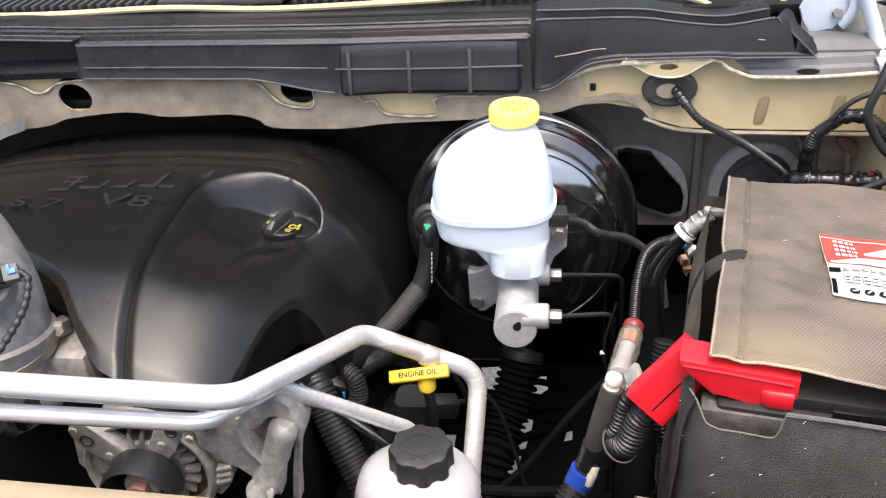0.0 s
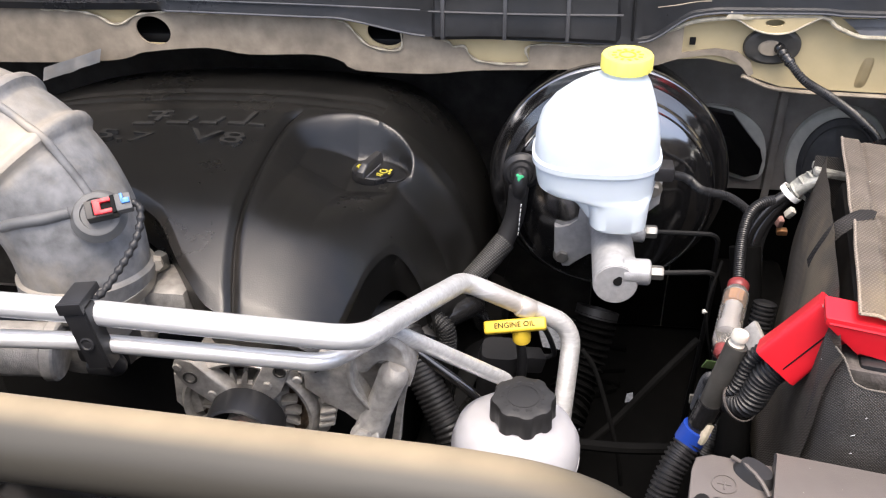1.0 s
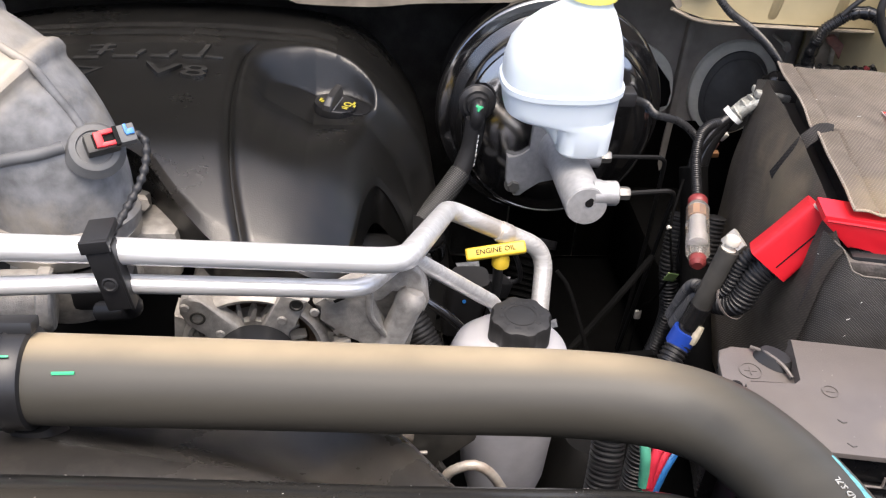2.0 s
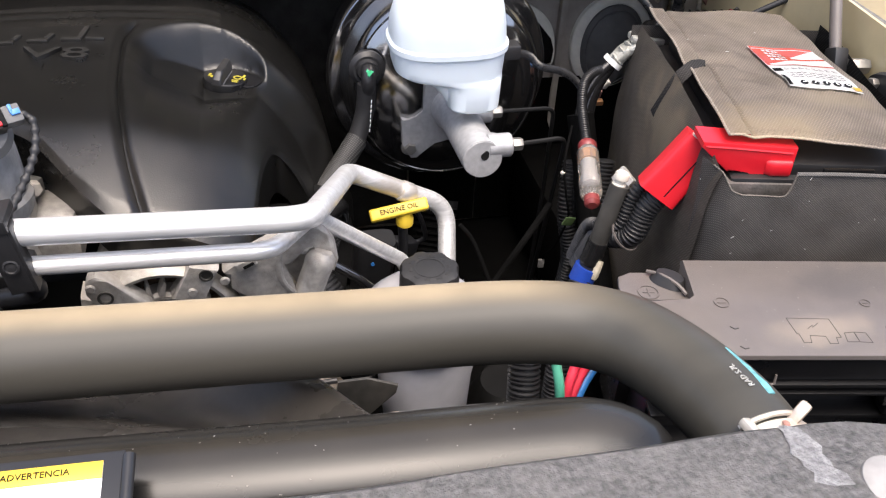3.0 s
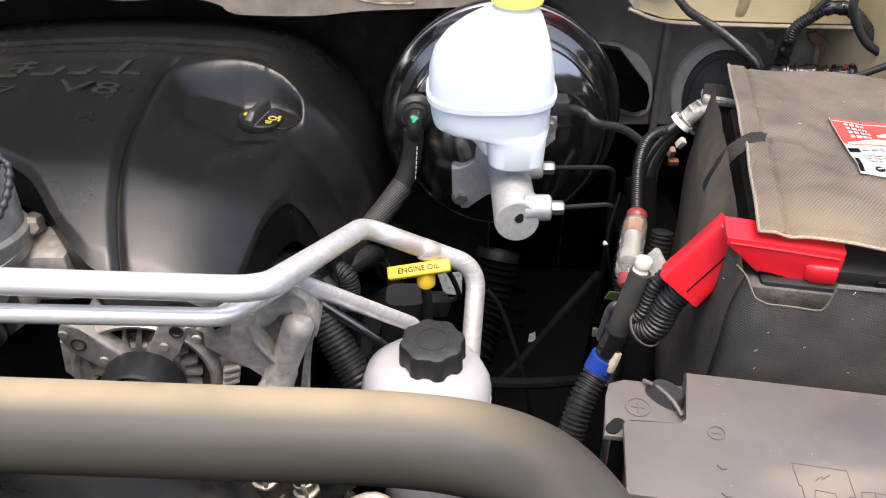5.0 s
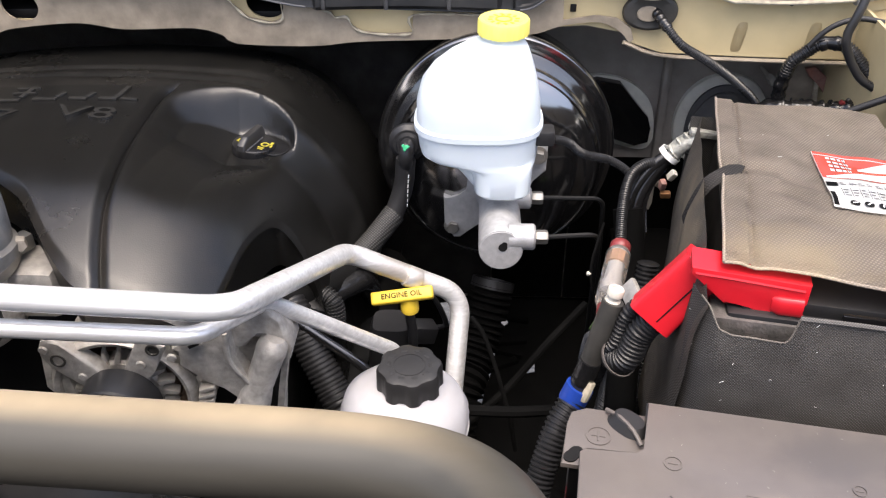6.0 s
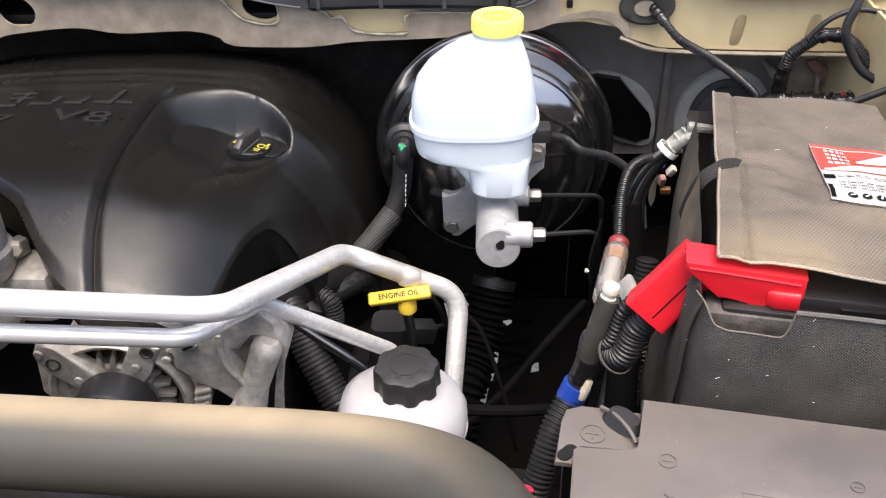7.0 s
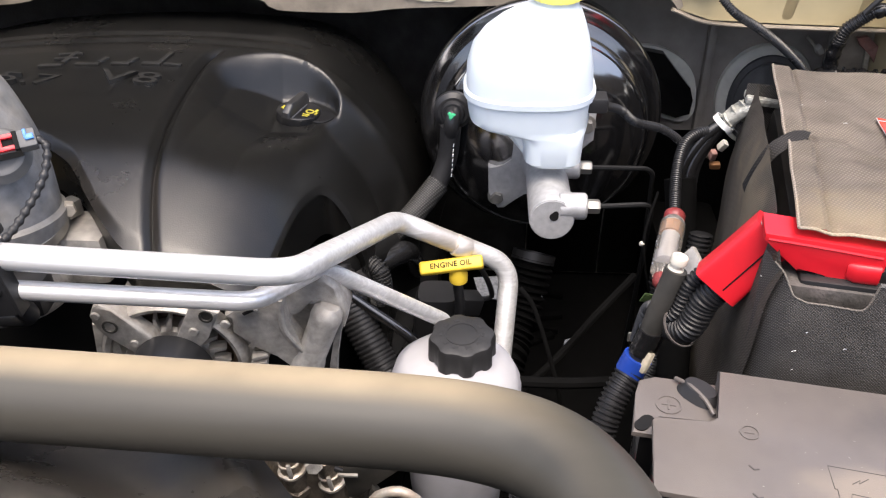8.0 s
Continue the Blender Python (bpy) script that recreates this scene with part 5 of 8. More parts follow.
# ---- brake booster and master cylinder ----
bb = thing("brake_booster", (0.066, 1.0, 0.93), "round gloss black brake booster on the firewall", "brake booster")
BA = Vector((0, 1, -0.09)).normalized()
BC = Vector((0.066, 0.945, 0.945))
part("front_shell", lathe(BC, BA, [(0, -0.060), (0.04, -0.0595), (0.07, -0.0570), (0.09, -0.0535), (0.104, -0.0495), (0.1105, -0.0465), (0.1135, -0.0445), (0.1150, -0.0440), (0.1162, -0.0452), (0.1176, -0.0450), (0.1190, -0.0428), (0.1205, -0.0402), (0.1220, -0.0374), (0.1226, -0.0350), (0.1228, -0.0310), (0.1250, -0.016), (0.126, -0.005), (0.128, 0.002)], 96), "booster", bb)
part("rolled_rim", lathe(BC, BA, [(0.127, 0.004), (0.136, 0.0035), (0.1415, 0.004), (0.144, 0.007), (0.145, 0.011), (0.144, 0.016), (0.141, 0.020), (0.136, 0.024)], 96), "booster", bb)
part("rear_shell", lathe(BC, BA, [(0.136, 0.022), (0.138, 0.05), (0.136, 0.09), (0.12, 0.13), (0.09, 0.16), (0.07, 0.215)], 64), "booster", bb)
part("valve_grommet", lathe((-0.036, 0.893, 0.985), (0, -1, 0.09), [(0.022, 0), (0.022, 0.006), (0.017, 0.010), (0.014, 0.010), (0.012, 0.016), (0, 0.016)], 28), "rubber", bb)
part("check_valve", tube([(-0.036, 0.885, 0.987), (-0.036, 0.872, 0.987), (-0.0375, 0.868, 0.975), (-0.038, 0.874, 0.958)], 0.0085, 14), "black", bb)
part("green_dab", lathe((-0.037, 0.8605, 0.993), (0, -1, 0.3), [(0.004, 0), (0.003, 0.0015), (0, 0.0015)], 10, wobble=lambda a, h: 1 + 0.4 * math.sin(3 * a)), "green", bb, "green paint dab")

mcyl = thing("brake_master_cylinder", (0.069, 0.8, 0.93), "grey cast aluminium brake master cylinder with white reservoir", "master cylinder")
MA = Vector((0, -1, 0.09)).normalized()
MB = Vector((0.069, 0.885, 0.932))
part("barrel", lathe(MB, MA, [(0.027, 0), (0.027, 0.02), (0.0228, 0.03), (0.0228, 0.1535), (0.0222, 0.1555), (0, 0.1555)], 40), "mc", mcyl)
part("end_plug", lathe(MB, MA, [(0.0212, 0.155), (0.0212, 0.1568), (0, 0.1568)], 32), "mc", mcyl)
for dx, dz, s in ((0.002, 0.004, 0.0046), (0.0035, 0.0075, 0.003), (-0.006, -0.010, 0.0034)):
    part("punch_mark", disc(MB + MA * 0.1568 + Vector((dx, 0, dz)), MA, s, 0.0006, 10), "ink", mcyl)
for k in range(4):
    part("stamped_mark", box(MB + MA * 0.1569 + Vector((-0.010 + 0.0045 * k, 0, -0.0145 + 0.001 * abs(k - 1.5))), (0.0030, 0.0006, 0.0022), Euler((0, 0.2 * (k - 1.5), 0)).to_matrix(), 0.0002), "cast", mcyl)
FL = [(-0.064, -0.012), (-0.063, -0.046), (-0.052, -0.066), (-0.044, -0.066), (-0.022, -0.046), (0.016, -0.040), (0.03, -0.02), (0.038, 0.01), (0.054, 0.022), (0.055, 0.055), (0.045, 0.060), (0.02, 0.050), (-0.02, 0.045), (-0.036, 0.03), (-0.036, -0.004), (-0.046, -0.012), (-0.055, -0.015)]
part("flange", prism(FL, MB + Vector((0, 0.003, 0.0)), (1, 0, 0), (0, 0.09, 1), 0.010, 0.0015), "mc", mcyl)
for dx, dz in ((-0.053, -0.052), (0.044, 0.044)):
    part("nut", hexa(MB + Vector((dx, -0.007, dz)), MA, 0.008, 0.010), "steel", mcyl)
    part("washer", disc(MB + Vector((dx, -0.006, dz)), MA, 0.011, 0.002, 20), "steel", mcyl)
for y, z, r in ((0.742, 0.955, 0.0135), (0.828, 0.950, 0.0125)):
    part("port", disc((0.075, y, z), (1, 0, 0), r, 0.029, 24, 0.002), "mc", mcyl)
    ft = part("line_nut", hexa((0.104, y, z), (1, 0, 0), 0.0075, 0.013), "steel", mcyl)
    part("port_boss", box((0.078, y + 0.003, z), (0.026, 0.026, 0.020), None, 0.006), "mc", mcyl)
RES = [((0.070, 0.800, 0.978), 0.026, 0.025, 3.2), ((0.070, 0.800, 0.982), 0.0295, 0.028, 3.4), ((0.069, 0.803, 1.002), 0.0318, 0.031, 3.4), ((0.067, 0.805, 1.010), 0.0345, 0.033, 3.2), ((0.058, 0.812, 1.0135), 0.0460, 0.040, 3.0), ((0.0475, 0.819, 1.0165), 0.0580, 0.0465, 2.9), ((0.0450, 0.821, 1.0195), 0.0610, 0.049, 2.9), ((0.0445, 0.822, 1.026), 0.0622, 0.050, 2.9), ((0.044, 0.822, 1.044), 0.0640, 0.0515, 2.9), ((0.044, 0.822, 1.0455), 0.0668, 0.054, 2.8), ((0.044, 0.822, 1.0515), 0.0668, 0.054, 2.8), ((0.044, 0.822, 1.0535), 0.0640, 0.0515, 2.8), ((0.0435, 0.822, 1.072), 0.0630, 0.051, 2.7), ((0.0445, 0.8225, 1.090), 0.0590, 0.049, 2.6), ((0.048, 0.824, 1.104), 0.0520, 0.0455, 2.5), ((0.0535, 0.826, 1.116), 0.0425, 0.039, 2.3), ((0.060, 0.829, 1.125), 0.0325, 0.031, 2.1), ((0.065, 0.831, 1.130), 0.0240, 0.024, 2.0), ((0.067, 0.831, 1.1335), 0.0215, 0.0215, 2.0), ((0.067, 0.832, 1.142), 0.0215, 0.0215, 2.0)]
rs = part("reservoir", loft(RES, 64), "res", mcyl, "milky white plastic fluid reservoir")
part("cap", lathe((0.067, 0.832, 1.137), (0, 0, 1), [(0.0235, 0), (0.0255, 0.001), (0.0255, 0.0135), (0.0245, 0.0155), (0.0225, 0.016), (0.0205, 0.0155), (0.0195, 0.0145), (0, 0.0145)], 72, wobble=lambda a, h: 1 + (0.015 * (1 if math.sin(24 * a) > 0 else -1) if h < 0.014 else 0)), "yellowcap", rs, "yellow ribbed screw cap")
part("cap_mark", lathe((0.067, 0.832, 1.1513), (0, 0, 1), [(0.0085, 0), (0.0085, 0.001), (0.0068, 0.001), (0.0068, 0), (0.0085, 0)], 28), "yellow", rs)
for k in range(12):
    a = 2 * math.pi * k / 12 + 0.1
    part("cap_mark", box((0.067 + 0.0135 * math.cos(a), 0.832 + 0.0135 * math.sin(a), 1.1516), (0.0045, 0.0028, 0.0009), Euler((0, 0, a + 0.4 * (k % 2))).to_matrix(), 0.0002), "yellow", rs)
part("outlet_foot", loft([((0.041, 0.798, 0.988), 0.003, 0.010, 2.5), ((0.036, 0.798, 1.004), 0.010, 0.016, 2.5), ((0.030, 0.802, 1.019), 0.020, 0.024, 2.5)], 24), "res", rs)
part("level_sensor", box((0.112, 0.803, 1.040), (0.020, 0.022, 0.016), None, 0.003), "black", mcyl, "black level sensor plug")
solid("level_sensor_wire", corrugated([(0.121, 0.803, 1.036), (0.138, 0.81, 1.028), (0.156, 0.82, 1.010), (0.187, 0.83, 0.997), (0.209, 0.83, 0.981), (0.225, 0.835, 0.955), (0.235, 0.84, 0.90)], 0.0042, 0.0022, 0.0005, 12), "loom", "thin black corrugated wire of the level sensor", "wire")
BL1 = [(0.116, 0.828, 0.950), (0.184, 0.830, 0.949), (0.190, 0.845, 0.82), (0.19, 0.86, 0.62)]
BL2 = [(0.116, 0.742, 0.955), (0.170, 0.747, 0.956), (0.176, 0.79, 0.80), (0.18, 0.84, 0.60)]
for pts in (BL1, BL2):
    solid("brake_line", sweep(bmesh.new(), bent(pts, 0.014), 0.0028, 8), "dark", "thin black steel brake line", "brake line", "brake lines")

# vacuum hose from the booster
vh = thing("vacuum_hose", (-0.05, 0.86, 0.9), "black vacuum hose with a braided sleeve and white print", "hose")
part("plain_end", tube([(-0.038, 0.875, 0.972), (-0.042, 0.872, 0.935), (-0.055, 0.862, 0.899)], 0.0115, 16), "rubber", vh)
part("sleeve", tube([(-0.052, 0.864, 0.905), (-0.078, 0.84, 0.880), (-0.104, 0.82, 0.861), (-0.130, 0.80, 0.848), (-0.150, 0.78, 0.850)], 0.0135, 18), "braid", vh, "grey-black braided sleeve")
for k in range(7):
    s = k / 7
    c = Vector((-0.0345 - 0.003 * s, 0.8625, 0.955 - 0.045 * s))
    part("printed_mark", box(c, (0.0012, 0.0012, 0.0042), Euler((0.1, 0.12, 0)).to_matrix(), 0.0002), "paper", vh)

solid("foil_shield", sheet(lambda u, v: Vector((-0.66 + 0.085 * u, 0.975 + 0.01 * v + 0.001 * math.sin(9 * u), 1.041 + 0.028 * u + 0.014 * v + 0.0014 * noise.noise((u * 5, v * 2, 2)))), 30, 6, 0.001), "steel", "crumpled bright metal foil shield under the cowl", "heat shield")


# ---- radiator hose ----
rh = thing("radiator_hose", (-0.1, 0.35, 1.03), "thick dusty black upper radiator hose with painted crest light", "hose")
HOSE = smooth_path([(-0.80, 0.362, 1.085), (-0.55, 0.358, 1.075), (-0.35, 0.354, 1.068), (-0.15, 0.351, 1.060), (-0.04, 0.347, 1.058), (0.014, 0.336, 1.060), (0.045, 0.317, 1.063), (0.063, 0.288, 1.067), (0.074, 0.249, 1.073), (0.079, 0.208, 1.077), (0.080, 0.15, 1.072)], 0.006)
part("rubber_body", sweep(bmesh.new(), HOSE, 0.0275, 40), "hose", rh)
def near(y):
    return min(range(len(HOSE)), key=lambda i: abs(HOSE[i].y - y) if HOSE[i].x > 0 else 9)
i0 = near(0.196)
HC, HT = HOSE[i0], (HOSE[i0 + 1] - HOSE[i0 - 1]).normalized()
def on_hose(i, deg, out=0.0):
    """A place on the hose's skin: round it from the top towards the fender."""
    c, t = HOSE[i], (HOSE[min(i + 1, len(HOSE) - 1)] - HOSE[i - 1]).normalized()
    up = (Vector((0, 0, 1)) - t * t.z).normalized()
    side = up.cross(t) if up.cross(t).x > 0 or abs(t.x) > 0.7 else t.cross(up)
    return c + (0.0275 + out) * (math.cos(radians(deg)) * up + math.sin(radians(deg)) * side)
ia, ib = near(0.258), near(0.208)
part("stripe", sweep(bmesh.new(), smooth_path([on_hose(i, 28 - 10 * (i - ia) / (ib - ia), 0.0) for i in range(ia, ib + 1, 2)]), lambda s, L: (0.0012 + 0.0022 * s / L) * (0.8 + 0.25 * math.sin(s * 900) * math.sin(s * 370)), 8, flat=0.3), "cyan", rh, "turquoise painted stripe")
mid = (ia + ib) // 2
pm = on_hose(mid + 1, 2, 0.0004)
tm = (HOSE[mid + 1] - HOSE[mid - 1]).normalized()
nm = (pm - HOSE[mid]).normalized()
lettering("printed_text", "RAD 5.7L", 0.0050, frame_of(pm, -tm, nm.cross(-tm)), "print", rh, 0.0003)
k0 = min(range(len(HOSE)), key=lambda i: abs(HOSE[i].x + 0.335))
part("chalk_mark", tube([on_hose(k0 + d, -38 + d * 0.6, 0.0003) for d in range(-1, 2)], 0.0011, 6), "green", rh, "green chalk mark")
hc = thing("hose_clamp", HC, "worn spring clamp on the radiator hose end", "clamp")
part("band", lathe(HC, HT, [(0.0277, -0.004), (0.0287, -0.004), (0.0287, 0.004), (0.0277, 0.004), (0.0277, -0.004)], 40), "zinc", hc, "pale zinc band")
for a, b in ((-40, 10), (-20, 38)):
    part("band_edge", tube([on_hose(i0 - 1, a + (b - a) * k / 6, 0.002) for k in range(7)], 0.0016, 8), "zinc", hc)
tp = on_hose(i0, 34, 0.0)
part("tang", box(tp + Vector((-0.003, 0.004, 0.007)), (0.015, 0.0065, 0.003), Euler((0.2, radians(-48), 0.3)).to_matrix(), 0.002), "zinc", hc, "pale bent tang")
part("tang", box(on_hose(i0, -30, 0.004), (0.007, 0.016, 0.005), Euler((0, 0.4, 0.2)).to_matrix(), 0.0015), "zinc", hc)
rustc = on_hose(i0, 5, 0.002)
part("rust_spot", lathe(rustc, (0.1, 0, 1), [(0.0022, 0), (0.0018, 0.0006), (0, 0.0006)], 10), "rusty", hc, "rust spot")
kx = min(range(len(HOSE)), key=lambda i: abs(HOSE[i].x + 0.372))
hk = thing("hose_holder", HOSE[kx] - Vector((0, 0, 0.05)), "black plastic strap that holds the radiator hose", "clamp")
part("strap", lathe(HOSE[kx], (1, 0, 0), [(0.0285, -0.013), (0.031, -0.012), (0.031, -0.002), (0.0325, 0), (0.031, 0.002), (0.031, 0.012), (0.0285, 0.013)], 40), "black", hk)
part("latch", box(HOSE[kx] + Vector((0.002, 0.012, 0.0315)), (0.027, 0.014, 0.008), Euler((-0.3, 0, 0)).to_matrix(), 0.002), "black", hk)
part("foot", loft([(HOSE[kx] + Vector((0.01, -0.01, -0.07)), 0.02, 0.02, 3), (HOSE[kx] + Vector((0.006, -0.005, -0.03)), 0.013, 0.012, 3)], 20), "black", hk)
for d in (-24, -34):
    c = HOSE[kx] + Vector((0.004 * (d + 30) / 6, 0, 0)) + 0.0325 * Vector((0, math.sin(radians(d)), math.cos(radians(d))))
    part("chalk_mark", box(c, (0.007, 0.0014, 0.0010), Euler((-radians(d), 0, 0)).to_matrix(), 0.0004), "green", hk)

# ---- fan shroud and label ----
fs = thing("fan_shroud", (-0.3, 0.24, 1.0), "shiny black plastic fan shroud with a rounded lip", "fan shroud")
BAR = smooth_path([(-0.80, 0.245, 1.066), (-0.4, 0.240, 1.066), (-0.15, 0.226, 1.066), (-0.03, 0.220, 1.066), (0.005, 0.212, 1.066), (0.022, 0.196, 1.064)], 0.006)
part("lip", sweep(bmesh.new(), BAR, lambda s, L: 0.036 * (1 if L - s > 0.05 else 0.45 + 0.55 * math.sqrt(max(0, 1 - ((s - L + 0.05) / 0.05) ** 2))), 36), "shroud", fs)
def panel_at(u, v):
    x = -0.80 + 0.735 * u
    far = 0.43 - 0.12 * max(0, (u - 0.75) / 0.25) ** 1.5
    y = 0.245 + (far - 0.245) * v
    z = 1.040 - 0.060 * v ** 1.4 + 0.004 * math.sin(u * 7)
    # pressed folds that fan out from the corner
    fan = math.atan2(y - 0.245, max(0.001, -0.085 - x))
    z += 0.019 * min(1.0, math.hypot(y - 0.245, x + 0.085) / 0.12) * math.sin(8.5 * fan - 0.9) * min(1, 6 * v) + 0.003 * min(1.0, max(0.0, (fan - 0.16) / 0.02))
    return Vector((x, y, z))
part("panel", sheet(panel_at, 110, 60, 0.004), "panel", fs, "dusty folded panel")
def skirt_at(u, v):
    a = panel_at(u, 1)
    return a + Vector((0, 0.01 * v, -0.22 * v))
part("skirt", sheet(skirt_at, 40, 6, 0.004), "shroud", fs)
lb = thing("warning_label", (-0.32, 0.22, 1.11), "white warning label with yellow heading on black backing", "label")
LM = frame_of((-0.320, 0.182, 1.1125), (1, -0.03, 0.0), (0, 1, 0.16))
def flat_on(m, cx, cy, w, h, t, z=0.0):
    bm = box((cx, cy, z + t / 2), (w, h, t), None, min(t * 0.3, 0.0008))
    bm.transform(m)
    return bm
part("backing", flat_on(LM, 0, 0, 0.152, 0.085, 0.004, -0.002), "black", lb)
part("side_post", tube([LM @ Vector((0.0775, 0.040, 0.001)), LM @ Vector((0.0775, 0.0, 0.001)), LM @ Vector((0.0775, -0.042, 0.001))], 0.003, 10), "black", lb)
part("warning_sign", prism([(0, 0), (0.006, 0), (0.003, 0.0055)], LM @ Vector((-0.006, 0.0305, 0.0036)), (1, -0.03, 0), (0, 1, 0.16), 0.0004), "ink", lb)
part("sheet", flat_on(LM, -0.003, -0.003, 0.140, 0.080, 0.0006, 0.002), "paper", lb)
part("heading", flat_on(LM, -0.003, 0.0330, 0.140, 0.0085, 0.0006, 0.0028), "yellow", lb, "yellow heading band")
lettering("heading_text", "ADVERTENCIA", 0.0044, LM @ pose(0.0385, 0.0330, 0.0036), "ink", lb, 0.0002)
for k in range(4):
    part("text_bar", flat_on(LM, 0.012 + 0.01 * (k % 2), 0.018 - 0.007 * k, 0.085 - 0.012 * (k % 3), 0.0020, 0.0005, 0.0028), "ink", lb)

# ---- power steering reservoir ----
ps = thing("power_steering_reservoir", (-0.014, 0.6, 0.7), "dusty white plastic power steering bottle with black cap", "fluid reservoir")
part("bottle", loft([((-0.0200, 0.575, 0.69), 0.036, 0.036, 2.4), ((-0.0200, 0.578, 0.72), 0.044, 0.042, 2.4), ((-0.0210, 0.585, 0.79), 0.050, 0.048, 2.4), ((-0.0220, 0.593, 0.825), 0.060, 0.055, 2.3), ((-0.0220, 0.595, 0.850), 0.062, 0.057, 2.2), ((-0.0230, 0.596, 0.866), 0.056, 0.051, 2.1), ((-0.0235, 0.597, 0.876), 0.044, 0.042, 2.0), ((-0.016, 0.598, 0.882), 0.029, 0.029, 2.0), ((-0.016, 0.598, 0.890), 0.025, 0.025, 2.0)], 56), "bottle", ps)
part("seam", lathe((-0.0220, 0.594, 0.832), (0, 0, 1), [(0.060, 0), (0.0635, 0.001), (0.0635, 0.003), (0.060, 0.004)], 56, wobble=lambda a, h: 1 - 0.035 * (1 - math.cos(2 * a)) / 2), "bottle", ps)
cp = part("cap", lathe((-0.016, 0.598, 0.880), (0, 0, 1), [(0.0275, 0), (0.0290, 0.002), (0.0290, 0.022), (0.0275, 0.0255), (0.024, 0.027), (0, 0.0265)], 96, wobble=lambda a, h: 1 + (0.055 * math.tanh(2.2 * math.sin(8 * a)) + 0.03) * (1 if h < 0.016 else 0.75)), "rubber", ps, "black scalloped cap with moulded marks")
part("cap_ring", lathe((-0.016, 0.598, 0.9065), (0, 0, 1), [(0.0155, 0), (0.0155, 0.0008), (0.0140, 0.0008), (0.0140, 0), (0.0155, 0)], 32), "rubber", cp)
for k in range(10):
    a = 2 * math.pi * k / 10
    part("moulded_bar", box((-0.016 + 0.0195 * math.cos(a), 0.598 + 0.0195 * math.sin(a), 0.9068), (0.0035, 0.006, 0.0008), Euler((0, 0, a)).to_matrix(), 0.0002), "rubber", cp)


# ---- dipstick ----
dp = thing("oil_dipstick", (-0.03, 0.7, 0.9), "yellow plastic oil dipstick handle", "dipstick")
DR = frame_of((-0.030, 0.6955, 0.9115), (1, 0.02, 0.17), (0, 0.75, 0.66))
def on_dip(bm):
    bm.transform(DR)
    return bm
hd = part("handle", on_dip(box((0, 0, 0), (0.064, 0.0135, 0.010), None, 0.0028, seg=3)), "yellow", dp)
part("collar", lathe((-0.023, 0.699, 0.890), (0.0, -0.12, 1), [(0.0075, 0), (0.0095, 0.002), (0.0095, 0.010), (0.007, 0.014), (0.006, 0.018)], 20), "yellow", dp)
lettering("handle_text", "ENGINE OIL", 0.0078, DR @ pose(0, 0, 0.0056), "ink", hd, 0.0004)
part("tube", tube([(-0.024, 0.703, 0.884), (-0.022, 0.712, 0.84), (-0.03, 0.73, 0.76), (-0.06, 0.75, 0.65)], 0.0055, 10), "black", dp)

# ---- battery in its woven cover ----
U, V = Vector((0.983, -0.182, 0)), Vector((0.182, 0.983, 0))
BO = Vector((0.213, 0.500, 0))
def bat(a, b, z):
    """A place by the battery: a along its front, b to its rear."""
    return BO + U * a + V * b + Vector((0, 0, z))
BR = Matrix(((U.x, V.x, 0), (U.y, V.y, 0), (0, 0, 1)))
batt = thing("battery", bat(0.095, 0.15, 0.86), "black car battery inside its woven cover", "battery")
part("dusty_top", box(bat(0.038, 0.036, 1.024), (0.070, 0.052, 0.034), BR, 0.004), "ledge", batt, "battery top under grey-brown dust")
part("case", box(bat(0.098, 0.155, 0.95), (0.168, 0.285, 0.19), BR, 0.006), "black", batt)
part("top_ledge", box(bat(0.10, 0.155, 1.050), (0.15, 0.27, 0.012), BR, 0.003), "black", batt)
for k in range(2):
    part("top_rib", box(bat(0.115 + 0.055 * k, 0.010, 1.052), (0.045, 0.004, 0.012), BR, 0.001), "gloss", batt)
bc = thing("battery_cover", bat(0.095, 0.15, 0.85), "dusty black woven insulating cover round the battery", "battery cover")
def front_at(u, v):
    a = -0.012 + 0.225 * u
    top = 1.063 if a > 0.058 else lerp([(-0.012, 1.062), (0.000, 1.058), (0.008, 1.046), (0.018, 1.0425), (0.052, 1.0415), (0.056, 1.043)], a)
    if 0.0565 < a < 0.060:
        top = 1.043 + (a - 0.0565) / 0.0035 * 0.020
    z = 0.84 + (top - 0.84) * v
    bulge = 0.012 * math.sin(math.pi * min(1, max(0, (z - 0.84) / 0.24))) + 0.003 * noise.noise((a * 20, z * 20, 3))
    b = -0.006 - bulge + 0.03 * max(0, (0.012 - a) / 0.024) ** 2
    return bat(a, b, z)
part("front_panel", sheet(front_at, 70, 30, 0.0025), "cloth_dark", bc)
part("front_hem", tube([bat(0.0605, -0.0085, 1.063), bat(0.10, -0.009, 1.064), bat(0.15, -0.009, 1.063), bat(0.21, -0.008, 1.061)], 0.0018, 6), "cloth_dark", bc)
part("notch_hem", tube([front_at((a + 0.012) / 0.225, 1) + Vector((0, 0, 0.0004)) for a in (-0.006, 0.0, 0.004, 0.008, 0.013, 0.018, 0.03, 0.045, 0.054, 0.0575, 0.0605)], 0.0008, 6), "cloth_side", bc)
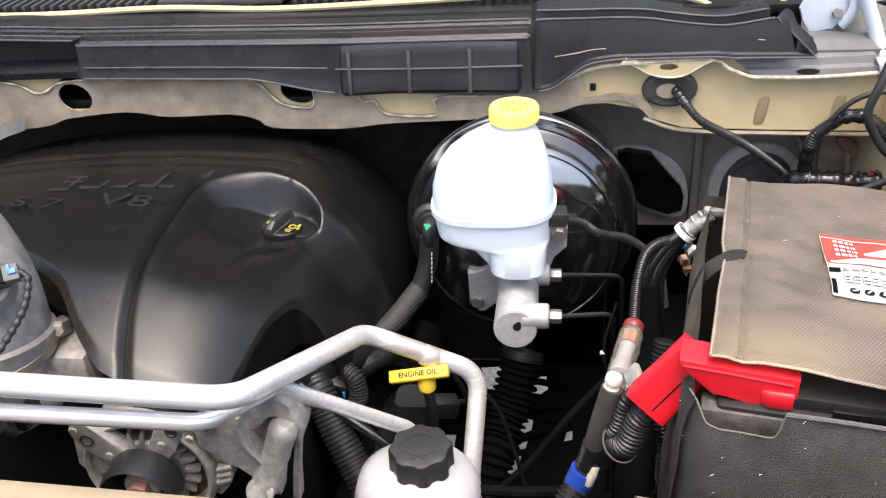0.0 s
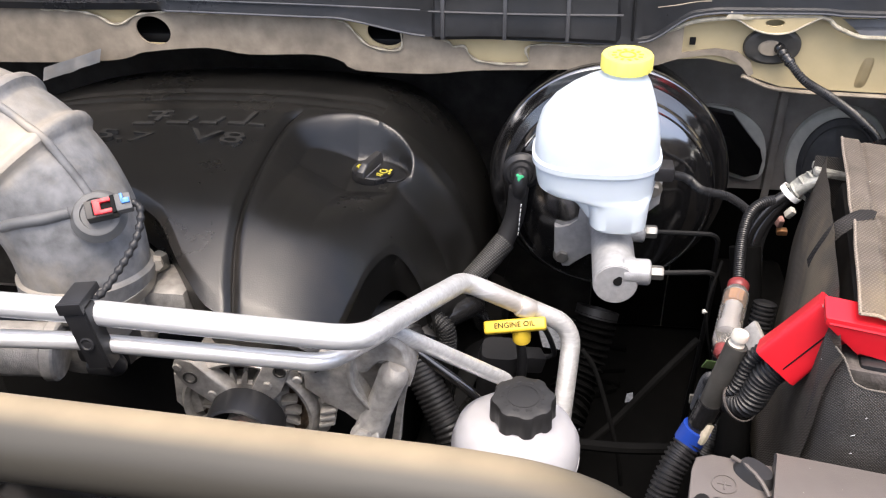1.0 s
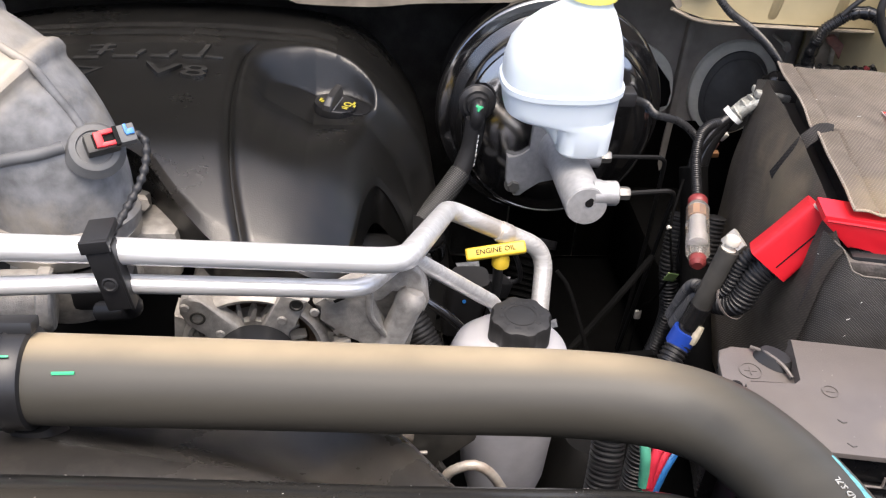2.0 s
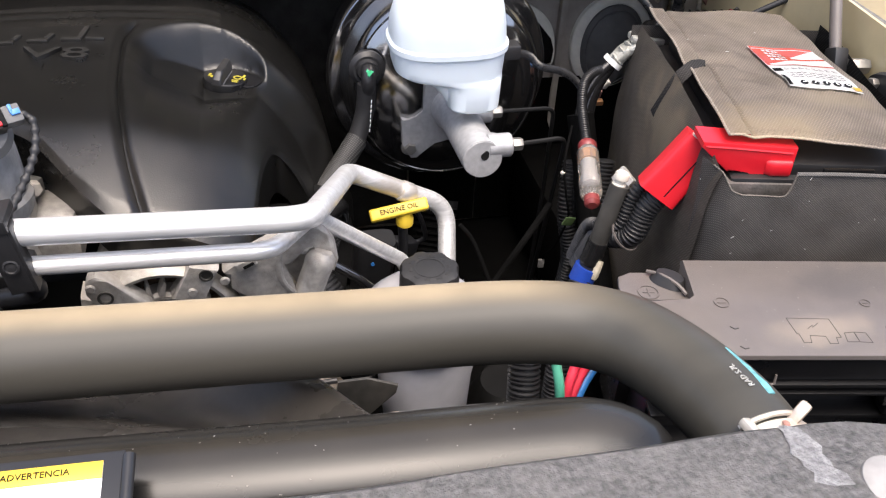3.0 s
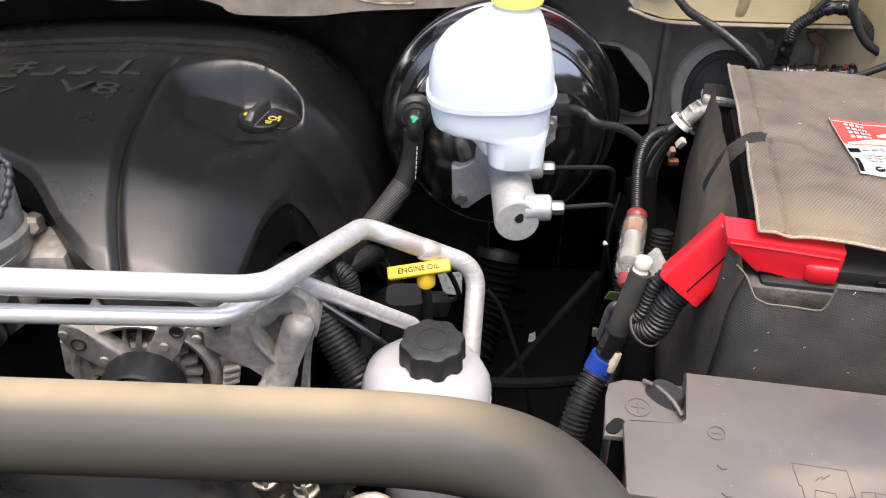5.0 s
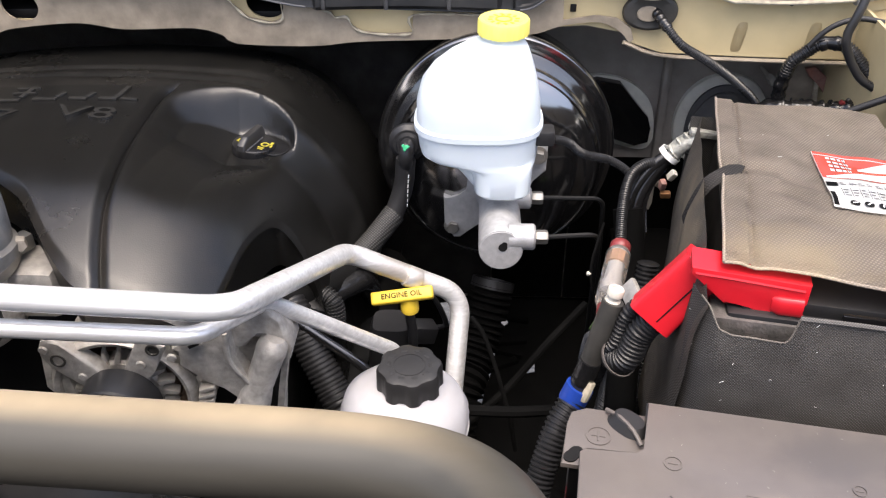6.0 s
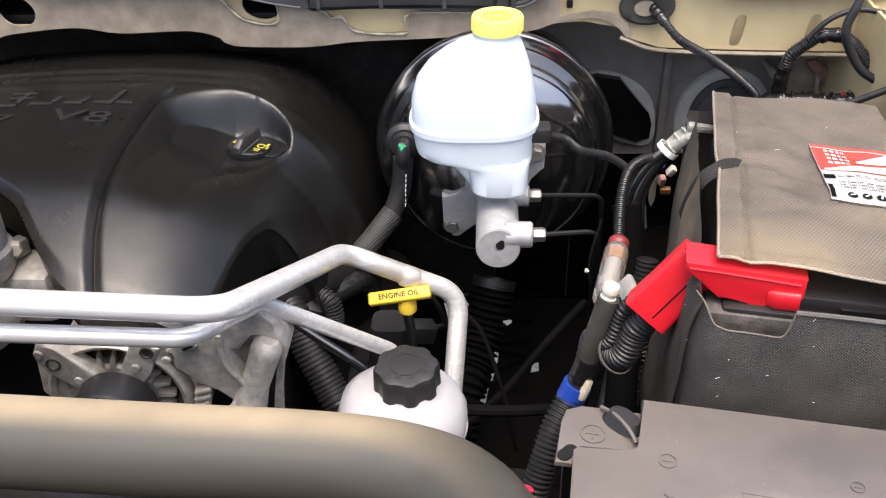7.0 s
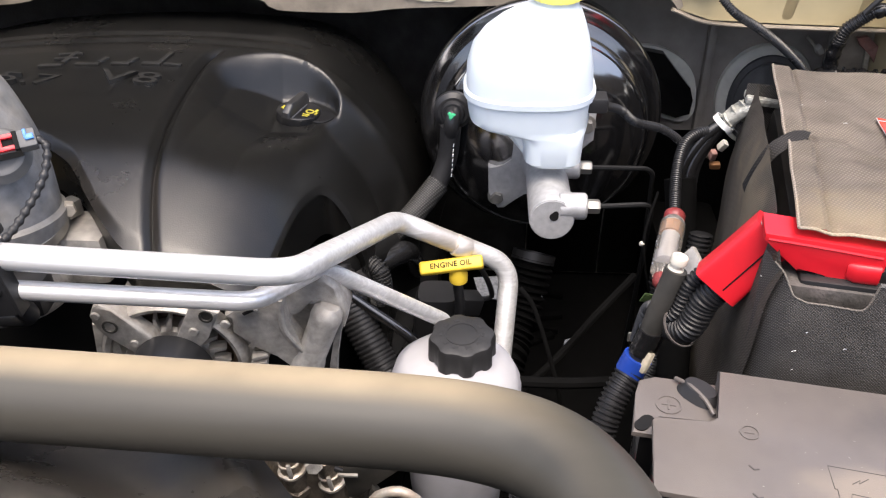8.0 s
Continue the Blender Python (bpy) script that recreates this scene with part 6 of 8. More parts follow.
def side_at(u, v):
    b = -0.004 + 0.33 * u
    top = lerp([(0, 1.060), (0.05, 1.070), (0.15, 1.073), (0.24, 1.068), (0.33, 1.055)], b)
    z = 0.80 + (top - 0.80) * v
    a = -0.011 + 0.010 * v ** 6 - 0.014 * math.sin(math.pi * u) * (1 - 0.8 * v) + 0.005 * noise.noise((b * 14, z * 14, 7))
    return bat(a, b, z)
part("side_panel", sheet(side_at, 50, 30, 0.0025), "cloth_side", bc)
# Far side coloured near-black for the shaded gap beside it
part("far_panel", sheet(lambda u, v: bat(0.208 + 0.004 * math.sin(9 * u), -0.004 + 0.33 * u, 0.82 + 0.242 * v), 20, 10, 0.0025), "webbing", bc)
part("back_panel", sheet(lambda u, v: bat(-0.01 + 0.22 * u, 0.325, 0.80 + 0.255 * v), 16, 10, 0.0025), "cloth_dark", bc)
def flap_at(u, v):
    b = 0.020 + 0.327 * v
    left = lerp([(0.0, 0.006), (0.10, 0.009), (0.18, 0.013), (0.20, 0.010), (0.35, 0.013)], b)
    right = lerp([(0.0, 0.188), (0.15, 0.181), (0.35, 0.169)], b)
    a = left + (right - left) * u
    b += (1 - v) * (0.004 * (0.5 - u) + 0.003 * math.sin(5 * u)) - (1 - v) ** 6 * 0.004 * u
    z = 1.083 - 0.015 * v - 0.005 * u * (0.4 + 0.6 * (1 - v)) - 0.004 * max(0, u - 0.85) / 0.15 * (1 - 0.5 * v) * 0.5
    z += 0.005 * noise.noise((a * 13, b * 11, 1)) + 0.0020 * noise.noise((a * 36, b * 27, 2)) - 0.006 * math.exp(-((b - 0.185) / 0.012) ** 2) * math.exp(-u * 2.5) + 0.005 * math.exp(-((b - 0.07) / 0.04) ** 2) * math.sin(math.pi * u)
    z -= 0.004 * max(0, 1 - v * 14) * (0.4 + 0.6 * u)
    # folded hem along the side and the front
    z += 0.0020 * (max(0.0, min(1.0, (0.112 - u) / 0.010)) + 0.8 * max(0.0, min(1.0, (0.045 - v) / 0.012)) - 0.4) - 0.0016 * math.exp(-((u - 0.125) / 0.010) ** 2)
    # tuck where the strap is sewn in, and slack creases
    tuck = max(0.0, min(1.0, (u - 0.09) / 0.02)) * max(0.0, min(1.0, (0.30 + 0.25 * (v - 0.45) - u) / 0.03))
    z += 0.0022 * tuck * max(0.0, min(1.0, (0.036 - abs(v - 0.475)) / 0.008)) - 0.0040 * math.exp(-((v - 0.535) / 0.018) ** 2) * math.exp(-((u - 0.20) / 0.09) ** 2)
    z += 0.0016 * math.sin(58 * v + 9 * u + 2.0 * noise.noise((u * 3, v * 3, 9))) * math.exp(-((v - 0.33) / 0.16) ** 2) * math.exp(-((u - 0.40) / 0.22) ** 2)
    return bat(a, b, z)
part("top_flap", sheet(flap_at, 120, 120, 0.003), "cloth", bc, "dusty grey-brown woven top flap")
part("frayed_edge", tube([flap_at(0, v / 24) for v in range(25)], 0.0013, 6), "cloth", bc)
part("frayed_edge", tube([flap_at(u / 16, 0) for u in range(17)], 0.0013, 6), "cloth", bc, "pale frayed front edge")
part("strap", sweep(bmesh.new(), smooth_path([flap_at(0.10, 0.48) + Vector((0, 0, 0.002)), flap_at(0.05, 0.48) + Vector((0, 0, 0.004)), bat(0.004, 0.160, 1.074), bat(-0.004, 0.157, 1.064), bat(-0.0095, 0.163, 1.042), bat(-0.012, 0.176, 1.018)]), 0.0075, 12, flat=0.16), "webbing", bc, "black webbing strap")
stk = thing("battery_label", flap_at(0.7, 0.5), "red and white printed label on the battery flap", "label")
def patch(u0, u1, v0, v1, lift):
    return sheet(lambda u, v: flap_at(u0 + (u1 - u0) * u, v0 + (v1 - v0) * v) + Vector((0, 0, lift)), 10 if u1 - u0 > 0.2 else 3, 8 if v1 - v0 > 0.1 else 2, 0.0004)
# Lower field is white for the glare over its dark print
part("sheet", patch(0.50, 0.915, 0.31, 0.67, 0.0028), "paper", stk)
part("red_band", patch(0.503, 0.912, 0.500, 0.667, 0.0034), "redlabel", stk, "red upper band")
part("white_rule", patch(0.503, 0.912, 0.640, 0.645, 0.0040), "paper", stk)
for k in range(4):
    for u0, w in ((0.560, 0.020), (0.586, 0.026 + 0.004 * (k % 2)), (0.620, 0.018), (0.645, 0.016 + 0.005 * (k % 3))):
        part("print_bar", patch(u0, u0 + w, 0.618 - 0.026 * k, 0.632 - 0.026 * k, 0.0040), "paper", stk)
for k in range(3):
    part("print_rule", patch(0.583 + 0.033 * k, 0.586 + 0.033 * k, 0.535, 0.634, 0.0044), "ink", stk)
part("white_sweep", sheet(lambda u, v: flap_at(0.52 + 0.39 * u, 0.498 + 0.004 * u + (0.010 + 0.045 * u * u + 0.02 * math.sin(3.1 * u)) * v) + Vector((0, 0, 0.0042)), 14, 4, 0.0004), "paper", stk)
# Glare on the red print, painted as a white patch
part("painted_glare", sheet(lambda u, v: flap_at(0.70 + 0.21 * u, 0.560 + 0.012 * u + (0.014 + 0.062 * u) * v) + Vector((0, 0, 0.0042)), 8, 4, 0.0004), "paper", stk)
part("dark_block", patch(0.503, 0.556, 0.443, 0.471, 0.0034), "ink", stk)
part("dark_block", patch(0.503, 0.525, 0.320, 0.398, 0.0034), "ink", stk)
for k in range(8):
    u0 = 0.568 + 0.041 * k
    w = (0.024, 0.032, 0.028)[k % 3]
    part("print_bar", patch(u0, u0 + w, 0.452, 0.456, 0.0036), "ink", stk)
    part("print_bar", patch(u0, u0 + w * 0.7, 0.462, 0.466, 0.0036), "ink", stk)
    part("print_rule", patch(u0 - 0.006, u0 - 0.004, 0.374, 0.430, 0.0036), "ink", stk)
    for j in range(3):
        part("print_bar", patch(u0 + 0.002, u0 + (0.028, 0.018, 0.024)[(k + j) % 3], 0.380 + 0.018 * j, 0.3845 + 0.018 * j, 0.0036), "ink", stk)
for k in range(5):
    c = flap_at(0.600 + 0.062 * k, 0.342) + Vector((0, 0, 0.0034))
    part("icon", disc(c, (0.1, 0, 1), 0.0038, 0.0005, 20), "ink", stk)
    part("icon_mark", box(c + Vector((0, 0, 0.0007)), (0.0044, 0.0012, 0.0004), Euler((0, -0.1, 0.6 * k)).to_matrix(), 0.0001), "paper", stk)
part("yellow_corner", patch(0.865, 0.91, 0.314, 0.335, 0.0042), "yellow", stk)

rc = thing("terminal_cover", bat(0.02, 0.04, 1.03), "bright red plastic cover over the positive terminal", "terminal cover")
RED = [(-0.0150, 1.076), (-0.0150, 1.070), (0.0120, 1.0465), (0.0310, 1.0490), (0.0420, 1.0385), (0.0700, 1.0420), (0.0700, 1.0715)]
part("main_shell", prism(RED, BO + V * 0.048, U, (0, 0, 1), 0.028, 0.0025), "red", rc)
part("crease", tube([bat(-0.012, 0.0200, 1.0715), bat(0.02, 0.0197, 1.0700), bat(0.066, 0.0200, 1.0665)], 0.0012, 6), "red", rc)
part("swell", loft([(bat(0.045, 0.022, 1.052), 0.007, 0.003, 2.5), (bat(0.051, 0.0195, 1.052), 0.008, 0.004, 2.5), (bat(0.067, 0.0195, 1.052), 0.008, 0.004, 2.5)], 20, axes=((0, 0, 1), V)), "red", rc)
LD = Vector((-0.5625, 0.016, -0.828)).normalized()
LS = Vector((0.77, -0.385, -0.5))
LS = (LS - LD * LS.dot(LD)).normalized()
LN = LS.cross(LD)
LN = LN if LN.y < 0 else -LN
c0 = Vector((0.205, 0.549, 1.068)) + LS * 0.017 - LN * 0.014
part("wire_shell", loft([(c0, 0.0185, 0.0135, 8), (c0 + LD * 0.04, 0.0190, 0.014, 8), (c0 + LD * 0.064, 0.0200, 0.0145, 8)], 36, axes=(LS, LN)), "red", rc)
part("seam", box(c0 + LD * 0.034 + LS * 0.004 + LN * 0.0140, (0.0012, 0.050, 0.0012), frame_of((0, 0, 0), LS, LD).to_3x3(), 0.0003), "dark", rc)
part("hinge", box(c0 + LS * -0.010 + LN * 0.010 - LD * 0.001, (0.010, 0.0025, 0.008), frame_of((0, 0, 0), LS, LD).to_3x3(), 0.0008), "white", rc)
E0 = c0 + LD * 0.060
for off, r in ((LS * 0.004, 0.0112), (LS * -0.0125 - LN * 0.004, 0.0062)):
    solid("corrugated_conduit", corrugated([E0 + off, E0 + LD * 0.02 + off, Vector((0.169, 0.556, 0.962)) + off * 0.9, Vector((0.160, 0.572, 0.947)) + off * 0.8, Vector((0.156, 0.60, 0.93)) + off * 0.8, Vector((0.155, 0.63, 0.87)) + off * 0.6], r, 0.0038, 0.0008, 18), "conduit", "black corrugated cable conduit below the red cover", "conduit", "cable conduits")
part("loop_tie", lathe(Vector((0.166, 0.558, 0.957)), (0.5, -0.5, 0.8), [(0.0165, -0.001), (0.0175, -0.001), (0.0175, 0.001), (0.0165, 0.001), (0.0165, -0.001)], 28), "lid", rc, "grey cable tie")

ng = thing("negative_terminal", bat(0.07, 0.31, 1.03), "grey metal battery terminal with zinc cable lug", "terminal")
part("clamp", box((0.283, 0.822, 1.037), (0.04, 0.022, 0.008), Euler((0, 0.1, -0.1)).to_matrix(), 0.003), "lug", ng)
part("lug", loft([((0.272, 0.821, 1.034), 0.004, 0.012, 3), ((0.258, 0.822, 1.022), 0.007, 0.011, 3), ((0.246, 0.823, 1.007), 0.008, 0.009, 2.5)], 20, axes=((0.7, 0, -0.7), (0, 1, 0))), "lug", ng)
for k, (t, r) in enumerate(((0.25, 0.0085), (0.5, 0.0095), (0.78, 0.0090))):
    c = Vector((0.272, 0.821, 1.034)).lerp(Vector((0.246, 0.823, 1.007)), t)
    part("crease", lathe(c, (-0.7, 0.15 * (k - 1), -0.72), [(r, -0.002), (r + 0.0016, -0.0004), (r, 0.0018)], 20, wobble=lambda a, h: 1 + 0.12 * math.sin(2 * a + k) + 0.05 * math.sin(5 * a)), "lug", ng)
part("tie", lathe((0.247, 0.823, 1.009), (0.6, 0, 0.75), [(0.0115, -0.003), (0.0125, -0.003), (0.0125, 0.003), (0.0115, 0.003), (0.0115, -0.003)], 24), "paper", ng, "white cable tie")
for dx, dy, r in ((0.0, 0.0, 0.0075), (-0.010, -0.006, 0.006), (0.009, 0.006, 0.005)):
    d = Vector((dx, dy, 0))
    solid("ground_cable", tube([Vector((0.250, 0.823, 1.012)) + d * 0.4, Vector((0.236, 0.820, 0.997)) + d, Vector((0.219, 0.810, 0.972)) + d, Vector((0.213, 0.80, 0.945)) + d, Vector((0.216, 0.79, 0.907)) + d, Vector((0.217, 0.78, 0.84)) + d, Vector((0.22, 0.78, 0.70)) + d], r, 12), "tape", "black ground cable tied below the battery terminal", "cable", "ground cables")

# ---- fuse box ----
fb = thing("fuse_box", (0.25, 0.38, 0.86), "dusty grey-brown fuse box lid on a black base", "fuse box")
FO = Vector((0.122, 0.338, 0))
FU, FV = Vector((0.986, -0.166, 0)), Vector((0.166, 0.986, 0))
FR = Matrix(((FU.x, FV.x, 0), (FU.y, FV.y, 0), (0, 0, 1)))
def fz(a, b, z):
    return FO + FU * a + FV * b + Vector((0, 0, z))
LID = [(-0.016, 0.012), (0.240, 0.012), (0.240, 0.128), (0.026, 0.128), (0.026, 0.081), (0.0205, 0.0755), (-0.014, 0.0755), (-0.018, 0.0715)]
part("lid", prism(LID, fz(0, 0, 0.9955), FU, FV, 0.0045, 0.0015), "lid", fb)
part("tab", prism([(-0.030, 0.070), (0.027, 0.070), (0.027, 0.127), (-0.016, 0.127), (-0.027, 0.121), (-0.029, 0.108)], fz(0, 0, 0.983), FU, FV, 0.004, 0.0012), "lid", fb)
# Dark pieces put in for the shade in the tab's recess and notch
part("tab_recess", loft([(fz(0.014, 0.114, 0.9872), 0.016, 0.010, 2.4), (fz(0.015, 0.115, 0.994), 0.012, 0.007, 2.2)], 24, axes=(FU * 0.8 - FV * 0.6, FU * 0.6 + FV * 0.8)), "black", fb)
part("tab_rib", tube([fz(-0.002, 0.125, 0.990), fz(0.008, 0.116, 0.993), fz(0.018, 0.104, 0.993), fz(0.024, 0.094, 0.990)], 0.0016, 8), "lid", fb)
part("lid_notch", lathe(fz(-0.022, 0.079, 0.9872), (0, 0, 1), [(0.0065, 0), (0.0065, 0.001), (0, 0.001)], 20, wobble=lambda a, h: 1 + 0.3 * math.cos(2 * a)), "dark", fb)
for a, b, r in ((-0.006, 0.100, 0.009), (0.044, 0.072, 0.0062), (0.162, 0.072, 0.0045)):
    z = 0.9872 if a < 0.02 else 1.0002
    part("moulded_ring", lathe(fz(a, b, z), (0, 0, 1), [(r, 0), (r, 0.0007), (r * 0.88, 0.0007), (r * 0.88, 0), (r, 0)], 28), "lid", fb)
    part("moulded_bar", box(fz(a, b, z + 0.0003), (r * 1.1, 0.0012, 0.0006), FR, 0.0002), "lid", fb)
    if a < 0:
        part("moulded_bar", box(fz(a, b, z + 0.0004), (0.0012, r * 1.1, 0.0006), FR, 0.0002), "lid", fb)
def icon(pts, z=1.0001, r=0.00027, close=False):
    q = [fz(a, b, z) for a, b in pts]
    if close:
        q.append(q[0])
    return sweep(bmesh.new(), q, r, 6)
# Relief lines carry their shade as a tone darker than the lid
part("moulded_icon", icon([(0.092, 0.036), (0.090, 0.054), (0.124, 0.053), (0.1255, 0.032)]), "lidmark", fb, "raised outline of a small truck")
part("moulded_icon", icon([(0.092, 0.036), (0.0935, 0.036), (0.094, 0.026), (0.100, 0.026), (0.1015, 0.034), (0.1135, 0.033), (0.114, 0.025), (0.1205, 0.025), (0.1215, 0.032), (0.1255, 0.032)]), "lidmark", fb)
part("moulded_icon", icon([(0.103, 0.042), (0.108, 0.046), (0.107, 0.043), (0.113, 0.048)]), "lidmark", fb)
part("moulded_icon", icon([(0.1285, 0.027), (0.130, 0.037), (0.138, 0.038), (0.138, 0.027)], close=True), "lidmark", fb)
part("moulded_icon", icon([(0.138, 0.027), (0.138, 0.038), (0.147, 0.037), (0.148, 0.026)], close=True), "lidmark", fb)
for a, b in ((0.045, 0.041), (0.046, 0.019), (0.169, 0.041), (0.172, 0.019)):
    part("moulded_icon", icon([(a - 0.003, b + 0.003), (a, b), (a + 0.003, b + 0.001)], r=0.0006), "lidmark", fb)
part("base", box(fz(0.112, 0.078, 0.905), (0.250, 0.094, 0.160), FR, 0.004), "fusebase", fb)
part("tab_base", box(fz(0.0, 0.097, 0.922), (0.050, 0.050, 0.12), FR, 0.004), "fusebase", fb)
SK = [(-0.0135, 0.015), (0.238, 0.015), (0.238, 0.126), (0.0285, 0.126), (0.0285, 0.079), (0.0225, 0.073), (-0.0120, 0.073)]
part("lid_skirt", prism(SK, fz(0, 0, 0.972), FU, FV, 0.0235, 0.001), "fusebase", fb)
part("tab_wall", prism([(-0.012, 0.0735), (0.022, 0.0735), (0.0275, 0.079), (0.0275, 0.126), (0.0262, 0.126), (0.0262, 0.080), (0.0215, 0.0755), (-0.012, 0.0755)], fz(0, 0, 0.984), FU, FV, 0.0150), "lid", fb)
part("front_rail", box(fz(0.112, 0.022, 0.968), (0.252, 0.022, 0.004), FR, 0.0012), "fusebase", fb)
part("front_rail", box(fz(0.112, 0.022, 0.960), (0.252, 0.024, 0.003), FR, 0.001), "fusebase", fb)
part("front_rail", box(fz(0.112, 0.024, 0.930), (0.252, 0.018, 0.004), FR, 0.0012), "fusebase", fb)
part("front_rail", box(fz(0.112, 0.024, 0.900), (0.252, 0.018, 0.005), FR, 0.0015), "fusebase", fb)
for a in (0.060, 0.190):
    cl = part("clip", box(fz(a, 0.020, 0.952), (0.036, 0.016, 0.036), FR, 0.002), "fusebase", fb)
    for d in (-0.020, 0.020):
        part("clip_cheek", prism([(0, 0), (0.020, 0), (0.022, 0.034), (0.012, 0.036)], fz(a + d - 0.0015, 0.012, 0.946), FV, (0, 0, 1), 0.003, 0.0008), "shroud", cl)
    part("clip_bar", sweep(bmesh.new(), bent([fz(a - 0.0135, 0.013, 0.979), fz(a - 0.013, 0.011, 0.971), fz(a + 0.013, 0.011, 0.971), fz(a + 0.0135, 0.013, 0.979)], 0.002), 0.0010, 8), "lid", cl, "pale worn clip edge")
for a in (0.10, 0.150):
    part("foot_clip", box(fz(a, -0.006, 0.908), (0.016, 0.006, 0.010), FR, 0.001), "fusebase", fb)
solid("support_brace", prism([(-0.004, -0.010), (0.15, -0.034), (0.15, 0.012), (-0.004, 0.004)], (0.270, 0.300, 0.936), (1, -0.05, 0.10), (0.0, 1, 0.35), 0.006, 0.002), "black", "dark grey plastic brace beside the fuse box", "brace")

# ---- inline fuse, knob and conduits ----
fh = thing("inline_fuse_holder", (0.178, 0.69, 0.94), "clear plastic inline fuse holder with red ends", "fuse holder")
A0, A1 = Vector((0.189, 0.728, 0.954)), Vector((0.165, 0.640, 0.938))
D = (A1 - A0).normalized()
part("red_end", lathe(A0 - D * 0.004, D, [(0.009, 0), (0.0105, 0.002), (0.0105, 0.008), (0.009, 0.010)], 20), "darkred", fh)
part("inner_fuse", lathe(A0, D, [(0.0055, 0.01), (0.0055, 0.05), (0.007, 0.052), (0.007, 0.064), (0.004, 0.066)], 18), "bottle", fh)
part("inner_contact", lathe(A0, D, [(0.0075, 0.012), (0.0075, 0.026), (0.004, 0.028)], 8), "copper", fh)
part("clear_tube", lathe(A0, D, [(0.0105, 0.008), (0.0122, 0.012), (0.0122, 0.042), (0.0112, 0.046), (0.0122, 0.050), (0.0122, 0.078), (0.009, 0.086)], 28), "clear", fh)
part("red_end", lathe(A1 - D * 0.008, D, [(0.0085, 0), (0.0085, 0.008), (0.005, 0.012)], 18), "darkred", fh)
solid("fuse_lead", corrugated([(0.240, 0.82, 1.002), (0.218, 0.81, 1.003), (0.204, 0.798, 0.995), (0.195, 0.772, 0.978), (0.189, 0.728, 0.953)], 0.0053, 0.0024, 0.0005, 14), "loom", "black corrugated lead to the inline fuse", "wire")
kn = thing("knob_conduit", (0.14, 0.57, 0.9), "dark cable sleeve with white end knob and blue tape", "cable")
part("sleeve", tube([(0.158, 0.5735, 1.004), (0.150, 0.570, 0.970), (0.142, 0.568, 0.930), (0.135, 0.566, 0.905)], 0.0092, 18), "shrink", kn)
part("tape_wrap", tube([(0.1445, 0.5685, 0.944), (0.1415, 0.568, 0.930), (0.138, 0.567, 0.918)], lambda s, L: 0.0104 + 0.0006 * math.sin(s * 900), 16, step=0.003), "tape", kn, "glossy tape wrap")
part("knob", lathe((0.1565, 0.574, 1.000), (0.2, 0.03, 1), [(0.0068, 0), (0.0068, 0.005), (0.0048, 0.0062), (0.0048, 0.0095), (0.0070, 0.0105), (0.0070, 0.0155), (0.0062, 0.0168), (0.0040, 0.0168), (0.0034, 0.0150), (0, 0.0150)], 24), "white", kn, "white plastic knob")
part("blue_tape", tube([(0.1375, 0.567, 0.914), (0.1315, 0.565, 0.898)], 0.0128, 20, step=0.003), "blue", kn, "bright blue tape")
part("copper_end", tube([(0.146, 0.560, 0.925), (0.142, 0.556, 0.915), (0.140, 0.556, 0.908)], 0.004, 8), "torn", kn)
part("lower_conduit", corrugated([(0.134, 0.566, 0.902), (0.120, 0.551, 0.883), (0.110, 0.535, 0.86), (0.10, 0.515, 0.82), (0.095, 0.50, 0.74)], 0.0115, 0.0044, 0.0010, 18), "conduit", kn)
part("shackle", box((0.180, 0.610, 0.985), (0.006, 0.022, 0.018), Euler((0.3, 0.5, 0.4)).to_matrix(), 0.002), "cast", kn)

# steering shaft boot, hoses low in the bay
sbt = thing("steering_boot", (0.05, 0.74, 0.66), "black rubber bellows boot on the steering shaft", "boot")
part("bellows", corrugated([(0.0675, 0.925, 0.758), (0.062, 0.912, 0.736), (0.053, 0.892, 0.705), (0.040, 0.858, 0.676), (0.028, 0.82, 0.655), (0.018, 0.78, 0.60)], 0.026, 0.010, 0.0032, 24), "deep", sbt)
part("end_band", lathe((0.0675, 0.925, 0.758), (0.2, 0.5, 0.8), [(0.0265, -0.006), (0.0285, -0.006), (0.0285, 0.006), (0.0265, 0.006), (0.0265, -0.006)], 28), "black", sbt)

# ---- things on the firewall ----
pl = thing("firewall_plate", (0.25, 1.165, 0.9), "gloss black eight-sided cover plate on the firewall", "cover plate")
part("gasket", prism([(q.x, q.z) for q in smooth_path([(0.19, 0, 0.952), (0.212, 0, 0.9565), (0.246, 0, 0.951), (0.275, 0, 0.934), (0.293, 0, 0.910), (0.3005, 0, 0.877), (0.300, 0, 0.853), (0.288, 0, 0.840), (0.25, 0, 0.848), (0.20, 0, 0.870)], 0.005)], (0, 1.164, 0), (1, 0, 0), (0, 0, 1), 0.008, 0.002), "gasket", pl, "pale grey foam gasket")
part("plate", prism([(0.196, 0.953), (0.210, 0.9570), (0.243, 0.951), (0.287, 0.900), (0.293, 0.882), (0.2915, 0.860), (0.272, 0.854), (0.243, 0.864), (0.20, 0.89)], (0, 1.150, 0), (1, 0, 0), (0, 0, 1), 0.012, 0.003), "gloss", pl)
part("plate_bolt", hexa((0.281, 1.146, 0.870), (0, -1, 0), 0.007, 0.006), "black", pl)
gr = thing("large_grommet", (0.39, 1.165, 0.9), "large oval rubber grommet with a pale flange in the firewall", "grommet")
def eye(cx, cz, a, b, y):
    return ((cx, y, cz), a, b, 2.1)
